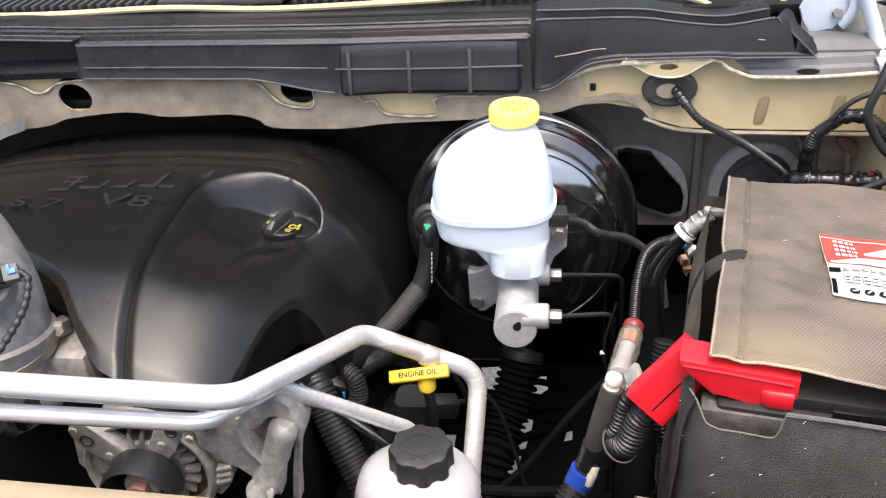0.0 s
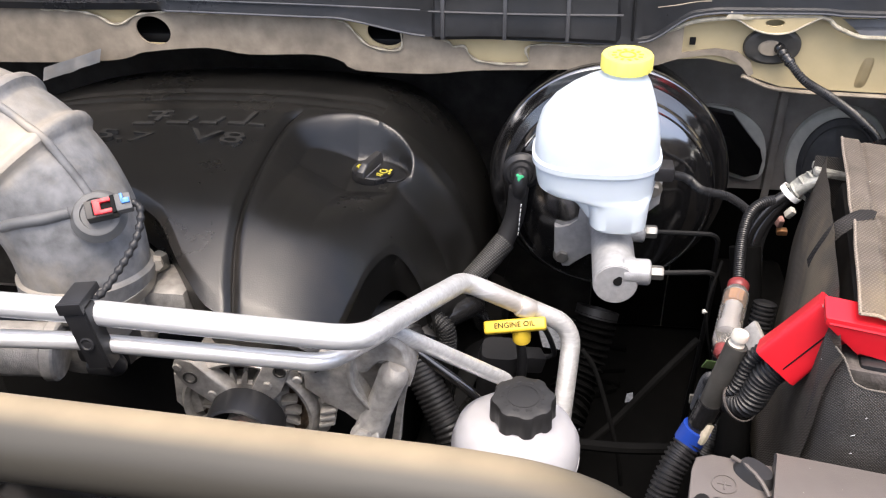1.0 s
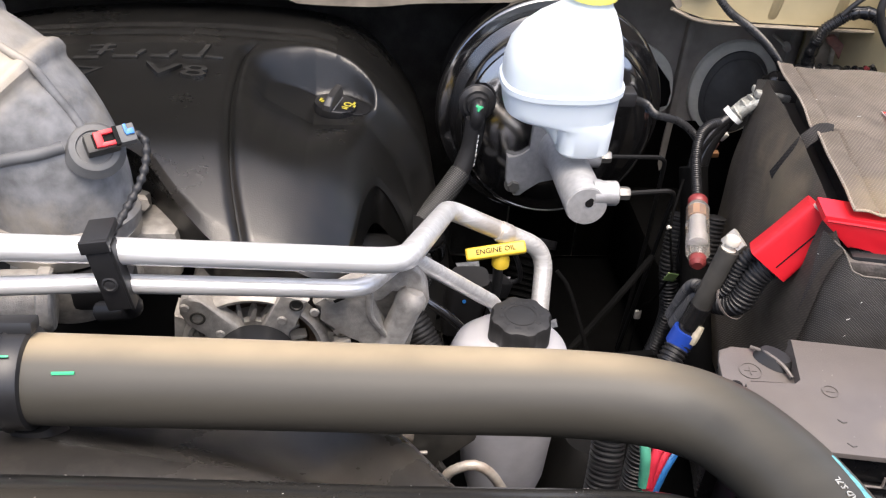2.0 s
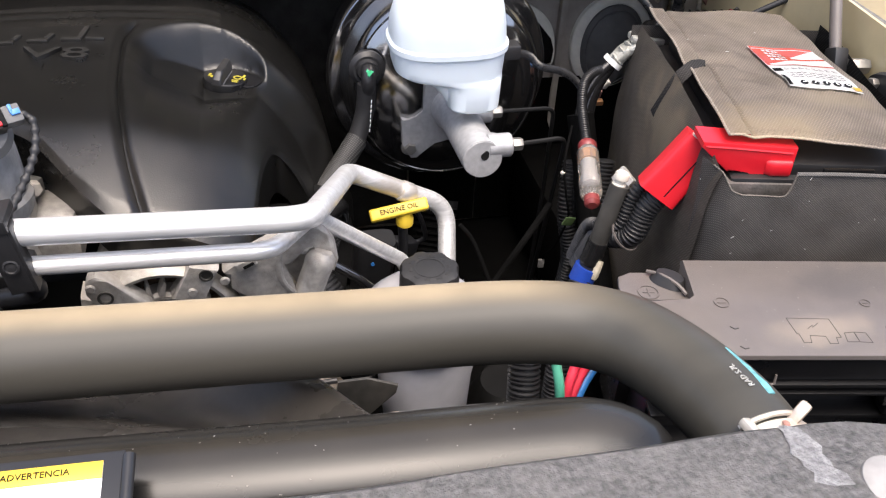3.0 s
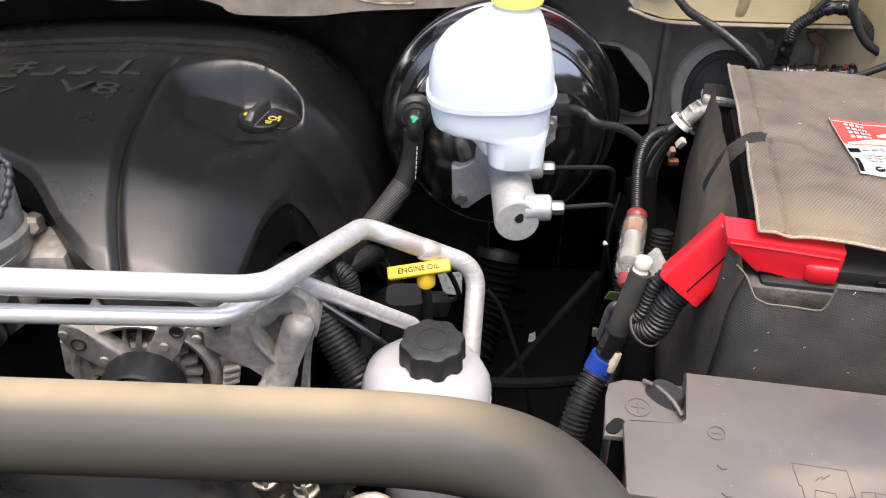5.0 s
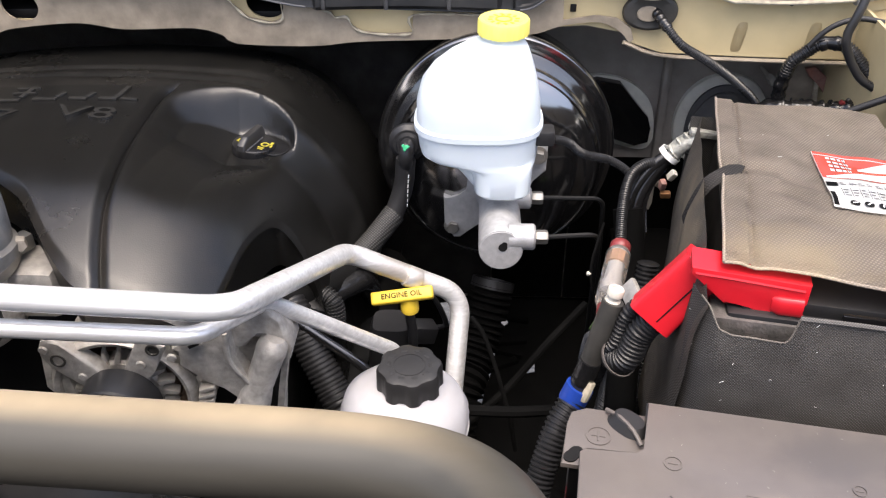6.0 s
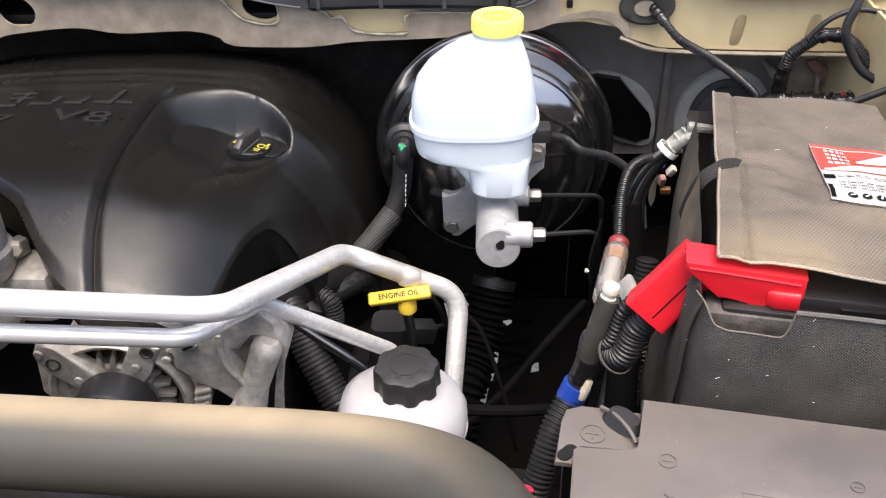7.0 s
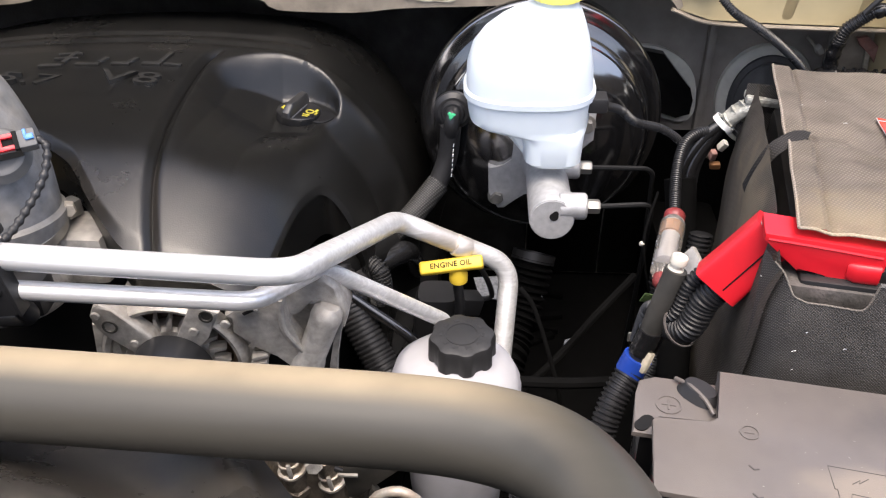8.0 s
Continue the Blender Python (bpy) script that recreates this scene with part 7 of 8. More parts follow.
part("flange", loft([eye(0.397, 0.878, 0.068, 0.079, 1.172), eye(0.397, 0.878, 0.067, 0.078, 1.162), eye(0.397, 0.878, 0.062, 0.074, 1.158), eye(0.397, 0.876, 0.053, 0.069, 1.157), eye(0.397, 0.876, 0.050, 0.066, 1.160)], 48, axes=((1, 0, 0), (0, 0, 1))), "gasket", gr, "pale grey-green flange")
part("dome", loft([eye(0.397, 0.875, 0.053, 0.069, 1.162), eye(0.397, 0.875, 0.052, 0.068, 1.154), eye(0.397, 0.875, 0.047, 0.062, 1.149), eye(0.397, 0.875, 0.045, 0.060, 1.150), eye(0.397, 0.875, 0.043, 0.058, 1.147), eye(0.397, 0.875, 0.020, 0.030, 1.138), eye(0.397, 0.875, 0.004, 0.006, 1.137)], 48, axes=((1, 0, 0), (0, 0, 1))), "bossgrey", gr, "blue-black rubber dome")
cg = thing("cowl_grommet", (0.244, 1.0, 1.105), "black rubber grommet with a cable through the cowl", "grommet")
part("flange", loft([((0.243, 1.004, 1.101), 0.0325, 0.0225, 2.1), ((0.243, 0.999, 1.101), 0.031, 0.021, 2.1), ((0.243, 0.997, 1.101), 0.027, 0.018, 2.1), ((0.243, 0.998, 1.101), 0.020, 0.013, 2.1)], 40, axes=((1, 0, 0), (0, 0, 1))), "shrink", cg, "dark dusty rubber flange")
part("inner_lip", loft([((0.240, 0.999, 1.100), 0.014, 0.010, 2.1), ((0.240, 0.9955, 1.100), 0.012, 0.008, 2.1)], 28, axes=((1, 0, 0), (0, 0, 1))), "grimy", cg, "pale inner lip")
part("cable", corrugated([(0.246, 1.012, 1.104), (0.250, 0.995, 1.101), (0.259, 0.980, 1.092), (0.278, 0.970, 1.073), (0.313, 0.980, 1.050), (0.352, 1.00, 1.019), (0.394, 1.03, 0.977), (0.42, 1.06, 0.935), (0.43, 1.08, 0.88)], 0.0048, 0.0027, 0.0005, 16), "loom", cg)
part("tape_wrap", tube([(0.246, 1.010, 1.104), (0.250, 0.995, 1.101), (0.256, 0.984, 1.095), (0.262, 0.978, 1.089)], lambda s, L: 0.0060 + 0.0006 * math.sin(s * 900), 14, step=0.0015), "tape", cg, "black tape at the grommet")

# lint caught in the woven cover
rng = random.Random(5)
bm = bmesh.new()
for k in range(52):
    u, v = rng.random(), rng.random() ** 0.7
    at = front_at(u, v) - V * 0.0012 if k % 8 else flap_at(u, v * 0.9 + 0.05) + Vector((0, 0, 0.0022))
    s = rng.uniform(0.0004, 0.0022)
    tube_path = [at, at + Vector((rng.uniform(-1, 1), 0, rng.uniform(-1, 1) if k % 8 else 0)) * s, at + Vector((rng.uniform(-1, 1), 0, rng.uniform(-1, 1) if k % 8 else 0)) * s * 1.4]
    sweep(bm, tube_path, 0.0002, 4)
tagged(part("lint", bm, "paper", bc, "white lint specks"), kind="stuff")


# ---- low in the bay ----
# Unseen dark sheet and parts, added so the low bay stays in shade
HOLES = [[(-0.014, 1.154), (0.029, 1.16), (0.026, 1.092), (-0.002, 1.096)], [(0.070, 1.130), (0.096, 1.136), (0.100, 1.100), (0.088, 1.086), (0.070, 1.090)], [(0.052, 1.050), (0.080, 1.062), (0.075, 1.000), (0.067, 0.962), (0.047, 0.958)], [(0.030, 0.948), (0.062, 0.950), (0.056, 0.905), (0.026, 0.900)], [(-0.08, 0.93), (-0.04, 0.92), (-0.04, 0.99), (-0.075, 0.99)], [(0.124, 0.980), (0.137, 0.984), (0.138, 1.008), (0.129, 1.004)]]
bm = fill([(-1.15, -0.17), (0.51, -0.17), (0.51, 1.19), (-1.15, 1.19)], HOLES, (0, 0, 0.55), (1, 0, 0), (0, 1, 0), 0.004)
sp = thing("bay_shade_sheet", (-0.3, 0.5, 0.55), "black sheet with gaps, added to keep the low bay in shade", "splash shield", kind="structure")
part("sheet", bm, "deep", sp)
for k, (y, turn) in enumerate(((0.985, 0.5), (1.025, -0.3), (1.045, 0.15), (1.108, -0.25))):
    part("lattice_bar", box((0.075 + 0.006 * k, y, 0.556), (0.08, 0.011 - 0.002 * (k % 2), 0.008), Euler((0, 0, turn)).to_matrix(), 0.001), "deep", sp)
solid("frame_rail", box((0.30, 0.55, 0.64), (0.10, 1.2, 0.14), bev=0.012), "deep", "unseen frame rail, added dark to fill the low bay", "frame rail")
st = thing("steering_gear", (0.05, 0.62, 0.6), "unseen steering gear shape, added dark to fill the low bay", "steering gear")
part("housing", loft([((0.10, 0.62, 0.58), 0.07, 0.07, 2.6), ((0.10, 0.62, 0.66), 0.06, 0.06, 2.4), ((0.09, 0.63, 0.70), 0.03, 0.03, 2)], 28), "dark", st)
part("arm", tube([(0.10, 0.62, 0.62), (0.0, 0.55, 0.60), (-0.15, 0.45, 0.60)], 0.02, 12), "dark", st)
solid("exhaust_manifold", tube([(-0.08, 0.98, 0.74), (-0.09, 0.88, 0.74), (-0.10, 0.76, 0.73), (-0.11, 0.66, 0.72)], 0.035, 18), "dark", "unseen dark exhaust manifold added beside the engine", "manifold")
solid("heat_shield", sheet(lambda u, v: Vector((-0.10 + 0.05 * v + 0.01 * math.sin(6 * u), 0.66 + 0.40 * u, 0.56 + 0.20 * v)), 20, 8, 0.003), "dark", "unseen dark sheet added beside the engine", "heat shield")

solid("braided_hose", tube([(-0.150, 0.78, 0.852), (-0.176, 0.765, 0.868), (-0.201, 0.770, 0.887), (-0.225, 0.782, 0.897), (-0.26, 0.80, 0.90)], 0.0125, 18), "braid", "grey-black braided hose below the engine cover", "hose")
solid("smooth_hose", tube([(-0.20, 0.70, 0.905), (-0.165, 0.715, 0.878), (-0.135, 0.74, 0.862), (-0.10, 0.775, 0.862), (-0.085, 0.80, 0.85), (-0.08, 0.84, 0.80)], 0.013, 16), "tape", "shiny black hose under the aluminium pipe", "hose")
solid("taped_hose", corrugated([(-0.160, 0.722, 0.90), (-0.144, 0.702, 0.884), (-0.127, 0.682, 0.853), (-0.107, 0.662, 0.822), (-0.088, 0.642, 0.79), (-0.07, 0.62, 0.72)], 0.0172, 0.0052, 0.0006, 22), "conduit", "thick black taped wiring hose", "hose")
solid("thin_pipe", tube([(-0.225, 0.704, 0.940), (-0.165, 0.69, 0.902), (-0.117, 0.68, 0.869), (-0.070, 0.67, 0.836), (-0.04, 0.66, 0.80)], 0.0055, 12), "gloss", "thin black pipe beside the aluminium pipe", "pipe")
cl = thing("wiring_clip", (-0.11, 0.72, 0.85), "black wiring clip with a braided coil", "clip")
part("coil", corrugated([(-0.118, 0.722, 0.893), (-0.106, 0.716, 0.886), (-0.103, 0.712, 0.868), (-0.108, 0.714, 0.850)], 0.010, 0.003, 0.0009, 16), "braid", cl)
part("clip_block", box((-0.125, 0.715, 0.878), (0.022, 0.016, 0.018), Euler((0.3, 0.4, 0.1)).to_matrix(), 0.003), "black", cl)
part("blue_tip", box((-0.117, 0.706, 0.871), (0.003, 0.003, 0.008), None, 0.001), "ltblue", cl)
ic = thing("ignition_coil", (-0.045, 0.74, 0.78), "black plastic ignition coil with a blue dot", "ignition coil")
part("body", loft([((-0.055, 0.752, 0.76), 0.022, 0.022, 4), ((-0.048, 0.742, 0.83), 0.024, 0.022, 4), ((-0.047, 0.741, 0.842), 0.021, 0.019, 4)], 28), "black", ic)
part("blue_dot", disc((-0.055, 0.7205, 0.822), (0, -1, 0.1), 0.0022, 0.0012, 12), "ltblue", ic)
part("plug", box((-0.015, 0.75, 0.82), (0.03, 0.022, 0.022), Euler((0, 0.3, 0.4)).to_matrix(), 0.003), "black", ic)
part("plug_wire", tube([(0.0, 0.755, 0.822), (0.012, 0.75, 0.83), (0.006, 0.742, 0.86), (-0.005, 0.738, 0.885)], 0.003, 8), "rubber", ic)
for pts, r in (([(0.040, 0.70, 0.882), (0.056, 0.69, 0.86), (0.080, 0.66, 0.792), (0.09, 0.65, 0.74)], 0.0024), ([(0.165, 0.755, 0.86), (0.125, 0.72, 0.835), (0.080, 0.70, 0.782), (0.03, 0.66, 0.76)], 0.0042), ([(0.03, 0.602, 0.846), (0.08, 0.598, 0.849), (0.125, 0.60, 0.851)], 0.0055)):
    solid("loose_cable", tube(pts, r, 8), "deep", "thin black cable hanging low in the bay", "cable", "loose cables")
for x, y, z in ((0.205, 0.80, 0.83), (0.225, 0.75, 0.86), (0.21, 0.70, 0.80)):
    solid("harness_branch", corrugated([(x, y, z + 0.06), (x - 0.006, y - 0.02, z), (x + 0.004, y - 0.03, z - 0.07), (x, y - 0.02, z - 0.16)], 0.011, 0.005, 0.001, 14), "conduit", "black corrugated harness branch behind the battery", "harness", "harness branches")
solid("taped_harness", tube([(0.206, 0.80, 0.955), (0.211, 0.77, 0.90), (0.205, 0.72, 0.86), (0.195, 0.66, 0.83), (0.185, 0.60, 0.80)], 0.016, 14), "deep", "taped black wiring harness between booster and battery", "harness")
bk = thing("harness_plug", (0.26, 0.87, 0.93), "tan and green wiring plug behind the battery terminal", "plug")
for k, (m, x, z) in enumerate((("rusty", 0.256, 0.945), ("white", 0.266, 0.955), ("ltblue", 0.252, 0.960), ("copper", 0.264, 0.925), ("oily", 0.258, 0.935))):
    part("pin_block", box((x, 0.87 + 0.004 * k, z), (0.007, 0.009, 0.012), Euler((0.3, 0.5 * k, 0.2)).to_matrix(), 0.002), m, bk)
for m, pts in (("teal", [(0.066, 0.452, 0.915), (0.067, 0.447, 0.903), (0.068, 0.437, 0.89), (0.070, 0.43, 0.86)]), ("pink", [(0.090, 0.452, 0.912), (0.085, 0.448, 0.90), (0.077, 0.438, 0.888), (0.073, 0.43, 0.86)]), ("pink", [(0.098, 0.450, 0.900), (0.090, 0.445, 0.890), (0.080, 0.435, 0.875), (0.075, 0.43, 0.85)]), ("ltblue", [(0.106, 0.452, 0.892), (0.096, 0.445, 0.884), (0.086, 0.435, 0.873), (0.08, 0.43, 0.85)])):
    solid("signal_wire", tube(pts, 0.0046, 10), m, {"teal": "green insulated wire below the hose", "pink": "red insulated wire below the hose", "ltblue": "blue insulated wire below the hose"}[m], "wire", "coloured wires")
solid("corrugated_conduit", corrugated([(0.045, 0.47, 0.90), (0.042, 0.455, 0.87), (0.038, 0.44, 0.83), (0.035, 0.43, 0.75)], 0.014, 0.0045, 0.001, 16), "conduit", "black corrugated conduit below the radiator hose", "conduit", "cable conduits")
wp = thing("steering_pump", (-0.12, 0.54, 0.72), "oily brown metal pump fittings below the hose", "pump")
part("body", lathe((-0.15, 0.57, 0.765), (0, -1, 0.1), [(0.05, 0), (0.055, 0.02), (0.045, 0.04), (0.02, 0.045), (0, 0.045)], 32), "oily", wp)
for x, z, t in ((-0.168, 0.772, -0.10), (-0.130, 0.758, -0.16)):
    ax2 = Vector((t, -0.05, 0.98)).normalized()
    base = Vector((x, 0.530, z))
    fp = part("fitting", lathe(base, ax2, [(0.0105, 0), (0.0115, 0.004), (0.0115, 0.026), (0.0095, 0.028), (0.0095, 0.050), (0.0110, 0.052), (0.0110, 0.060), (0.0080, 0.062), (0.0080, 0.085)], 20), "oily", wp)
    part("fitting_band", lathe(base + ax2 * 0.022, ax2, [(0.0116, 0), (0.0132, 0.001), (0.0132, 0.004), (0.0116, 0.005)], 24, wobble=lambda a, h: 1 + 0.03 * math.sin(5 * a)), "zinc", fp, "pale worn band")
    part("fitting_band", lathe(base + ax2 * 0.036, ax2, [(0.0096, 0), (0.0108, 0.0006), (0.0108, 0.0022), (0.0096, 0.0028)], 24, wobble=lambda a, h: 1 + 0.04 * math.sin(4 * a + 1)), "zinc", fp)
    part("fitting_clip", box(base + ax2 * 0.034 + Vector((0.002, -0.011, 0)), (0.004, 0.003, 0.018), Euler((0, t, 0)).to_matrix(), 0.001), "cast", fp)
    part("fitting_nut", hexa(base - ax2 * 0.006, ax2, 0.0145, 0.009), "oily", fp)
part("elbow", tube([(-0.152, 0.535, 0.80), (-0.148, 0.528, 0.825), (-0.150, 0.524, 0.842), (-0.160, 0.524, 0.850)], 0.0085, 14), "oily", wp)
part("lug", hexa((-0.147, 0.520, 0.818), (0.2, -0.9, 0.2), 0.008, 0.010), "cast", wp)
part("blade", plate([(-0.118, 0.770), (-0.108, 0.772), (-0.062, 0.818), (-0.060, 0.828), (-0.090, 0.842), (-0.118, 0.842), (-0.122, 0.80)], 0.520, 0.003, 0.0008), "shrink", wp, "dusty sheet bracket")
part("blade_foot", plate([(-0.100, 0.775), (-0.095, 0.790), (-0.086, 0.772)], 0.515, 0.010, 0.001), "shrink", wp)
part("clip_frame", sweep(bmesh.new(), bent([(-0.122, 0.525, 0.80), (-0.150, 0.525, 0.815), (-0.150, 0.525, 0.838), (-0.118, 0.525, 0.840)], 0.006), 0.0028, 8), "black", wp)
part("small_tab", box((-0.116, 0.516, 0.806), (0.018, 0.003, 0.003), None, 0.0008), "cast", wp)
part("return_pipe", tube([(-0.092, 0.495, 0.780), (-0.090, 0.491, 0.804), (-0.080, 0.488, 0.817), (-0.066, 0.487, 0.822), (-0.052, 0.487, 0.812), (-0.040, 0.487, 0.792), (-0.030, 0.489, 0.765), (-0.028, 0.492, 0.72)], 0.0048, 14), "zinc", wp, "pale return pipe")
part("pump_pulley", lathe((-0.16, 0.50, 0.735), (0, -1, 0), [(0.05, 0), (0.05, 0.02), (0.046, 0.022), (0.03, 0.012), (0, 0.012)], 36), "black", wp)

# ---- upper corner by the fender ----
wh = thing("wiring_harness", (0.44, 1.0, 1.0), "black taped wiring harness bent round the firewall corner", "harness")
for k, (pts, r) in enumerate((([(0.418, 1.02, 0.93), (0.411, 0.997, 0.985), (0.4075, 0.990, 1.012), (0.409, 0.987, 1.033)], 0.0082), ([(0.4088, 0.987, 1.031), (0.413, 0.985, 1.048), (0.423, 0.983, 1.059), (0.434, 0.981, 1.069), (0.440, 0.980, 1.0725)], 0.0074), ([(0.438, 0.980, 1.0715), (0.446, 0.978, 1.0745), (0.457, 0.973, 1.0755), (0.464, 0.970, 1.074)], 0.0082), ([(0.463, 0.970, 1.074), (0.472, 0.965, 1.068), (0.480, 0.960, 1.059), (0.492, 0.952, 1.045)], 0.0074))):
    if k % 2:
        part("conduit", corrugated(pts, r, 0.0032, 0.0006, 16), "loom", wh)
    else:
        part("tape_wrap", tube(pts, lambda s, L: r + 0.0006 * math.sin(s * 420) + 0.0003 * math.sin(s * 1130), 16, step=0.002), "tape", wh)
tp = thing("taped_harness", (0.44, 0.98, 0.99), "glossy black taped harness lying behind the battery", "harness")
part("trunk", tube([(0.375, 1.02, 0.955), (0.398, 0.995, 0.982), (0.424, 0.98, 0.990), (0.456, 0.975, 0.990), (0.482, 0.97, 0.993), (0.51, 0.96, 1.0)], lambda s, L: 0.0115 + 0.0014 * math.sin(s * 150) + 0.0009 * math.sin(s * 410 + 1), 20, step=0.0025), "tape", tp)
for k in range(7):
    x = 0.412 + 0.0115 * k
    part("tape_edge", lathe((x, 0.981 - 0.0007 * k, 0.9895), (1, -0.25 + 0.1 * (k % 3), 0.12 * (k % 2)), [(0.0118, -0.0016), (0.0134, -0.0012), (0.0136, 0.0006), (0.0120, 0.0012)], 20, wobble=lambda a, h: 1 + 0.05 * math.sin(3 * a + k)), "tape", tp)
part("splice", box((0.477, 0.968, 1.004), (0.007, 0.006, 0.005), Euler((0.3, 0.5, 0.2)).to_matrix(), 0.0015), "darkred", tp, "small red splice")
part("splice", box((0.483, 0.966, 1.008), (0.006, 0.005, 0.004), Euler((0.1, 0.9, 0.4)).to_matrix(), 0.0012), "shrink", tp)
for pts, r, m in (([(0.424, 0.974, 1.072), (0.434, 0.972, 1.087), (0.449, 0.970, 1.100), (0.472, 0.968, 1.107), (0.497, 0.965, 1.104)], 0.0032, "rubber"), ([(0.47, 0.955, 1.16), (0.4585, 0.944, 1.126), (0.4505, 0.942, 1.10), (0.4515, 0.94, 1.086), (0.459, 0.94, 1.071), (0.474, 0.935, 1.050), (0.49, 0.93, 1.04)], 0.0050, "loom"), ([(0.42, 0.885, 1.018), (0.445, 0.885, 1.030), (0.468, 0.878, 1.045), (0.495, 0.87, 1.062)], 0.0040, "rubber")):
    solid("loose_wire", tube(pts, r, 12), m, "thin black wire at the fender corner", "wire", "corner wires")
jb = thing("corner_bracket", (0.48, 1.06, 0.99), "torn rusty beige bracket at the firewall corner", "bracket")
part("bracket", prism([(0.459, 1.010), (0.472, 1.012), (0.497, 0.992), (0.515, 0.978), (0.515, 0.965), (0.492, 0.972), (0.478, 0.992), (0.466, 0.999)], (0, 1.062, 0), (1, 0, 0), (0, 0, 1), 0.006, 0.0015), "rusty", jb)
part("upright", box((0.482, 1.066, 0.975), (0.006, 0.006, 0.055), Euler((0, -0.12, 0)).to_matrix(), 0.0015), "torn", jb, "pale flaked upright")
part("backing", box((0.484, 1.085, 0.975), (0.066, 0.020, 0.075), Euler((0, 0, -0.15)).to_matrix(), 0.005), "grimy", jb)
part("flaked_paint", prism([(0.488, 1.012), (0.510, 1.020), (0.512, 0.995), (0.500, 0.986), (0.490, 0.996)], (0, 1.055, 0), (1, 0, 0), (0, 0.2, 1), 0.003, 0.001), "torn", jb)
ck = thing("wall_clip", (0.442, 1.13, 0.967), "small white plastic clip on the firewall", "clip")
part("head", box((0.442, 1.122, 0.967), (0.009, 0.010, 0.014), Euler((0.2, -0.6, 0.2)).to_matrix(), 0.002), "white", ck)
part("stem", tube([(0.442, 1.124, 0.967), (0.442, 1.172, 0.965)], 0.0025, 8), "white", ck)
hs = thing("hood_strut", (0.455, 0.70, 1.04), "slim black hood strut with a socket on the fender", "strut")
part("rod", tube([(0.455, 0.708, 1.05), (0.462, 0.745, 1.10), (0.475, 0.80, 1.17), (0.50, 0.90, 1.30)], 0.0065, 12), "lid", hs)
part("socket", box((0.4545, 0.706, 1.050), (0.018, 0.020, 0.034), Euler((-0.5, 0.1, 0)).to_matrix(), 0.004), "black", hs)
part("ball_stud", hexa((0.462, 0.694, 1.052), (1, -0.1, 0), 0.009, 0.022), "steel", hs)
bmz = thing("fender_buffer", (0.47, 0.65, 1.04), "black rubber hood buffer screwed to the fender flange", "buffer")
part("pad", loft([((0.478, 0.648, 1.047), 0.017, 0.022, 3), ((0.470, 0.648, 1.047), 0.015, 0.020, 3)], 28, axes=((0, 0.35, 0.94), (0, 0.94, -0.35))), "rubber", bmz)
part("screw", hexa((0.470, 0.655, 1.050), (-1, -0.2, 0.2), 0.006, 0.010), "steel", bmz)
hg = thing("hinge", (0.45, 1.05, 1.13), "pale grey painted steel hood hinge bracket", "hinge")
part("plate", prism([(0.391, 1.178), (0.396, 1.163), (0.406, 1.149), (0.431, 1.153), (0.444, 1.168), (0.446, 1.190), (0.43, 1.20), (0.40, 1.20)], (0, 1.058, 0), (1, 0, 0), (0, 0, 1), 0.006, 0.002), "hinge", hg)
part("base", loft([((0.445, 1.040, 1.106), 0.052, 0.026, 6), ((0.445, 1.040, 1.140), 0.051, 0.025, 6), ((0.445, 1.043, 1.149), 0.047, 0.020, 5), ((0.445, 1.046, 1.151), 0.040, 0.014, 4)], 40), "bossgrey", hg, "smooth grey base block")
part("arm", tube([(0.440, 1.05, 1.158), (0.447, 1.045, 1.172), (0.449, 1.045, 1.188), (0.444, 1.05, 1.21)], 0.006, 14), "hinge", hg, "pale blue-white painted arm")
part("arm", tube([(0.452, 1.03, 1.20), (0.463, 1.03, 1.176), (0.472, 1.028, 1.155), (0.480, 1.022, 1.132), (0.487, 1.016, 1.105)], 0.0085, 14), "hinge", hg, "pale blue-white painted arm")
part("hinge_bolt", hexa((0.432, 1.050, 1.172), (0, -1, 0.2), 0.006, 0.006), "steel", hg)

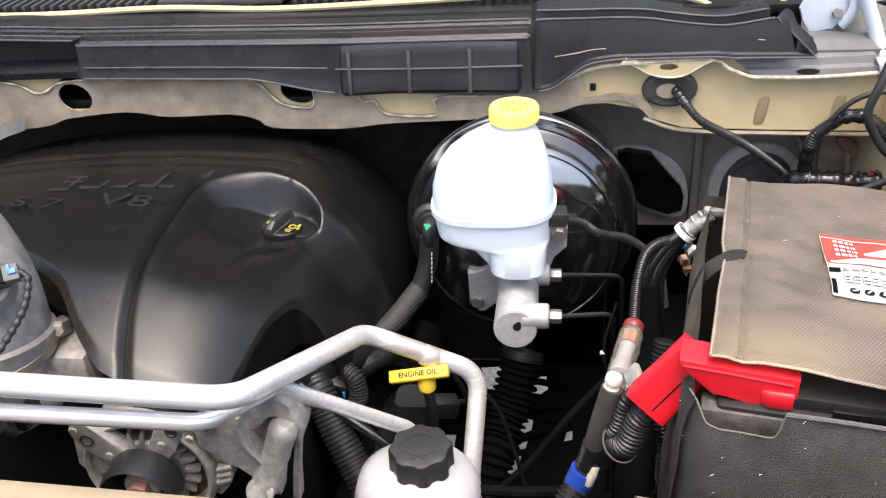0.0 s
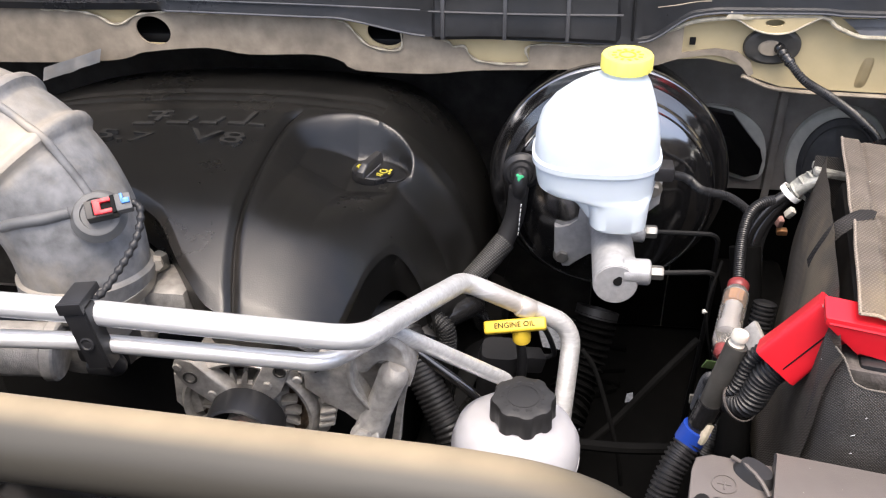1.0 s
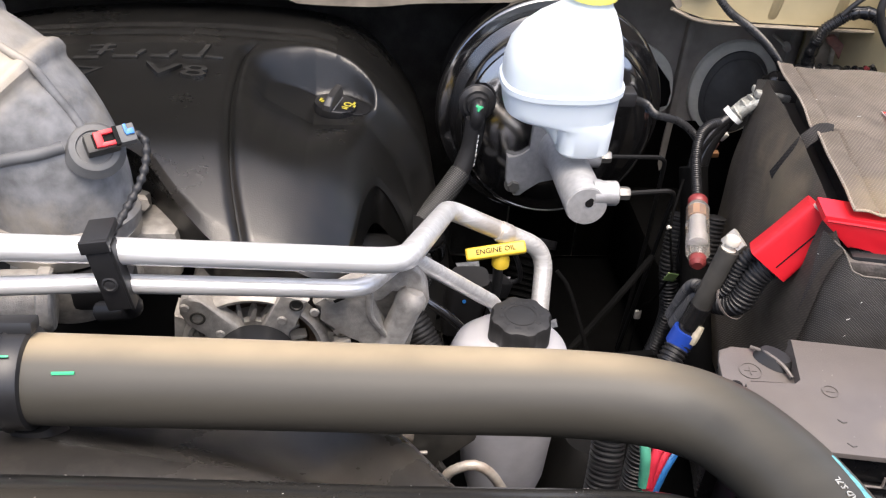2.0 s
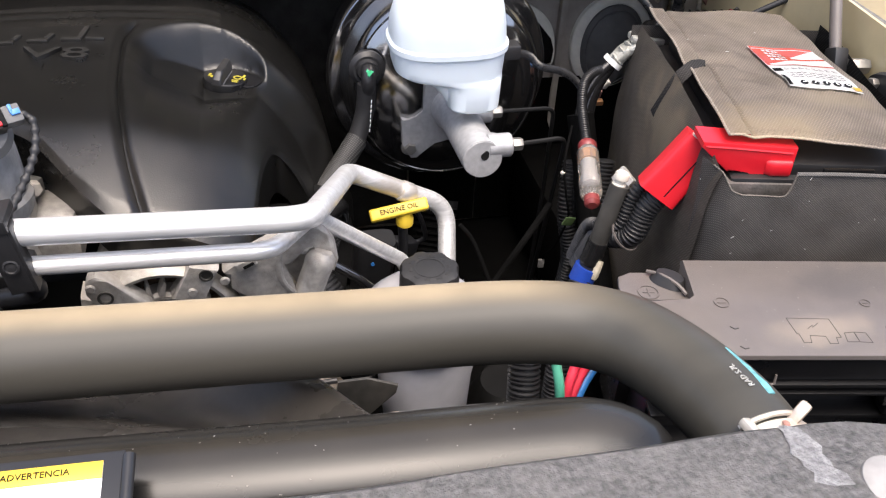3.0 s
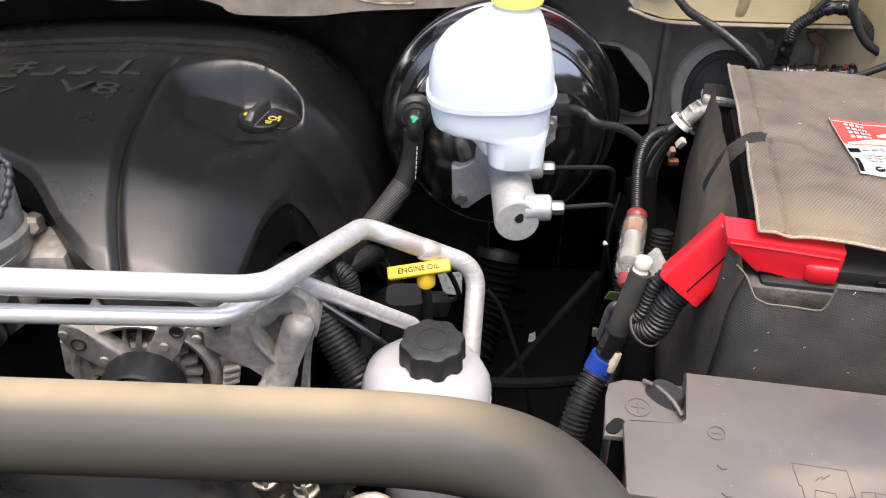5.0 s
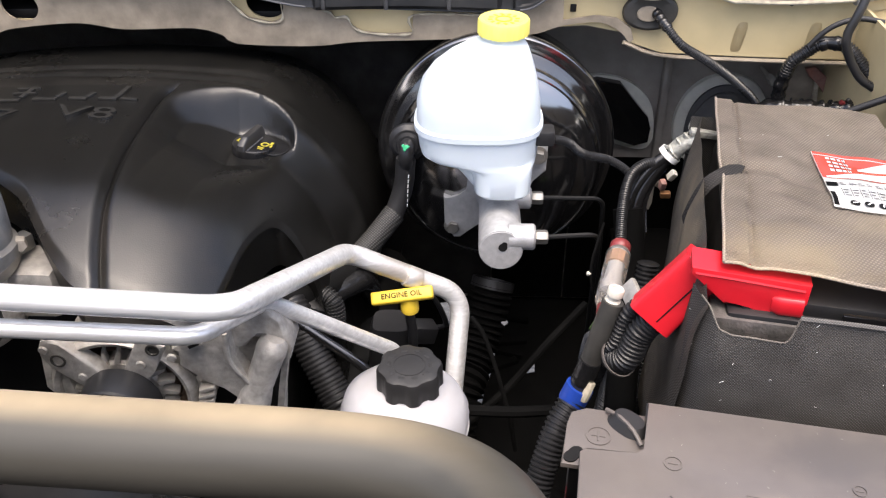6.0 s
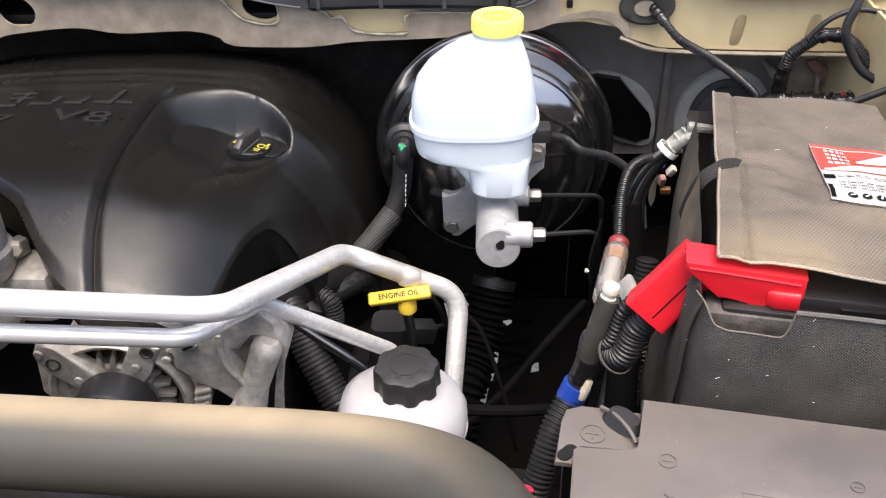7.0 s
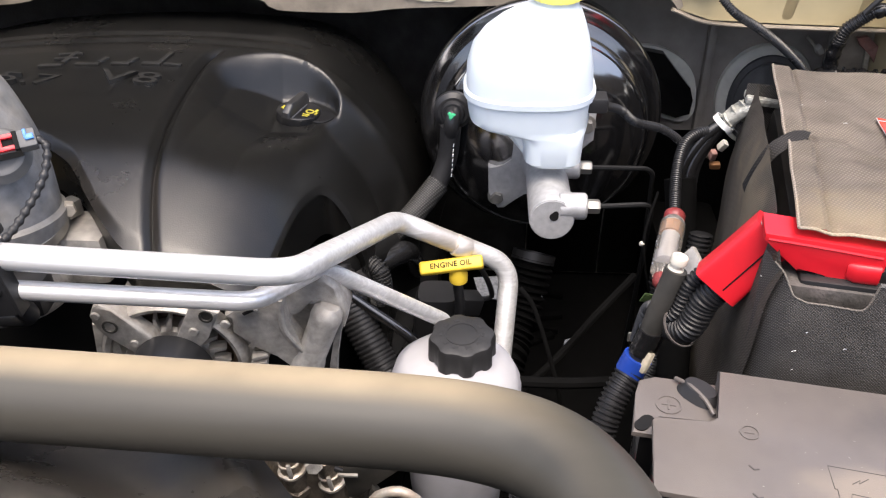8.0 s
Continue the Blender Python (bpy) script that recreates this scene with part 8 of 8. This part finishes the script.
# thin cable with tags low in the bay
tc = thing("tagged_cable", (0.185, 0.80, 0.62), "thin black cable with a green tag and pale clips", "cable")
part("wire", tube([(0.172, 0.74, 0.975), (0.160, 0.716, 0.940), (0.164, 0.708, 0.905), (0.172, 0.711, 0.869), (0.177, 0.75, 0.80), (0.181, 0.793, 0.741), (0.185, 0.80, 0.62)], 0.0014, 8), "deep", tc)
part("green_tag", box((0.1715, 0.7065, 0.868), (0.014, 0.0016, 0.012), Euler((0.2, 0.3, 0.2)).to_matrix(), 0.0004), "moss", tc, "dull green paper tag")
part("pale_clip", box((0.158, 0.713, 0.931), (0.0045, 0.004, 0.004), Euler((0.4, 0.2, 0.2)).to_matrix(), 0.001), "white", tc)
part("grey_clip", box((0.179, 0.790, 0.742), (0.008, 0.004, 0.013), None, 0.001), "cast", tc)

# specks on the fuse box lid and dust on the radiator hose and shroud
rng = random.Random(8)
bm = bmesh.new()
for k in range(34):
    at = fz(rng.uniform(0.03, 0.235), rng.uniform(0.02, 0.122), 1.0003)
    d = Vector((rng.uniform(-1, 1), rng.uniform(-1, 1), 0)).normalized() * rng.uniform(0.0002, 0.0009)
    sweep(bm, [at - d, at, at + d], rng.uniform(0.00008, 0.00016), 4)
tagged(part("speck", bm, "cast", fb, "pale specks"), kind="stuff")
bm = bmesh.new()
for k in range(110):
    i = rng.randrange(8, len(BAR) - 8)
    ang = rng.uniform(-1.2, 1.0)
    at = BAR[i] + 0.0361 * Vector((0, math.sin(ang), math.cos(ang))) + Vector((rng.uniform(-0.003, 0.003), 0, 0))
    d = Vector((rng.uniform(-1, 1), 0.2, 0.0)) * rng.uniform(0.0002, 0.0008)
    sweep(bm, [at - d, at, at + d], rng.uniform(0.0001, 0.0002), 4)
tagged(part("speck", bm, "cast", fs, "pale grit specks"), kind="stuff")

hp = thing("hinge_pocket", (0.46, 1.02, 1.12), "grey painted sheet metal pocket below the hood hinge", "pocket", kind="structure")
part("pocket_floor", sheet(lambda u, v: Vector((0.395 + 0.125 * u, 0.996 + 0.055 * v, 1.1215 + 0.010 * v + 0.018 * max(0, v - 0.35) - 0.004 * math.sin(3 * u) - 0.006 * math.exp(-((v - 0.32) / 0.06) ** 2))), 20, 16, 0.003), "pocket", hp)
part("pocket_wall", sheet(lambda u, v: Vector((0.395 + 0.125 * u, 1.051 + 0.006 * v + 0.02 * u * v, 1.141 + 0.050 * v * (1 - 0.3 * u))), 16, 10, 0.003), "pocket", hp)
part("rolled_corner", tube([(0.470, 0.998, 1.124), (0.492, 1.000, 1.132), (0.503, 1.012, 1.150), (0.500, 1.035, 1.170)], 0.012, 16), "pocket", hp, "pale rounded corner")
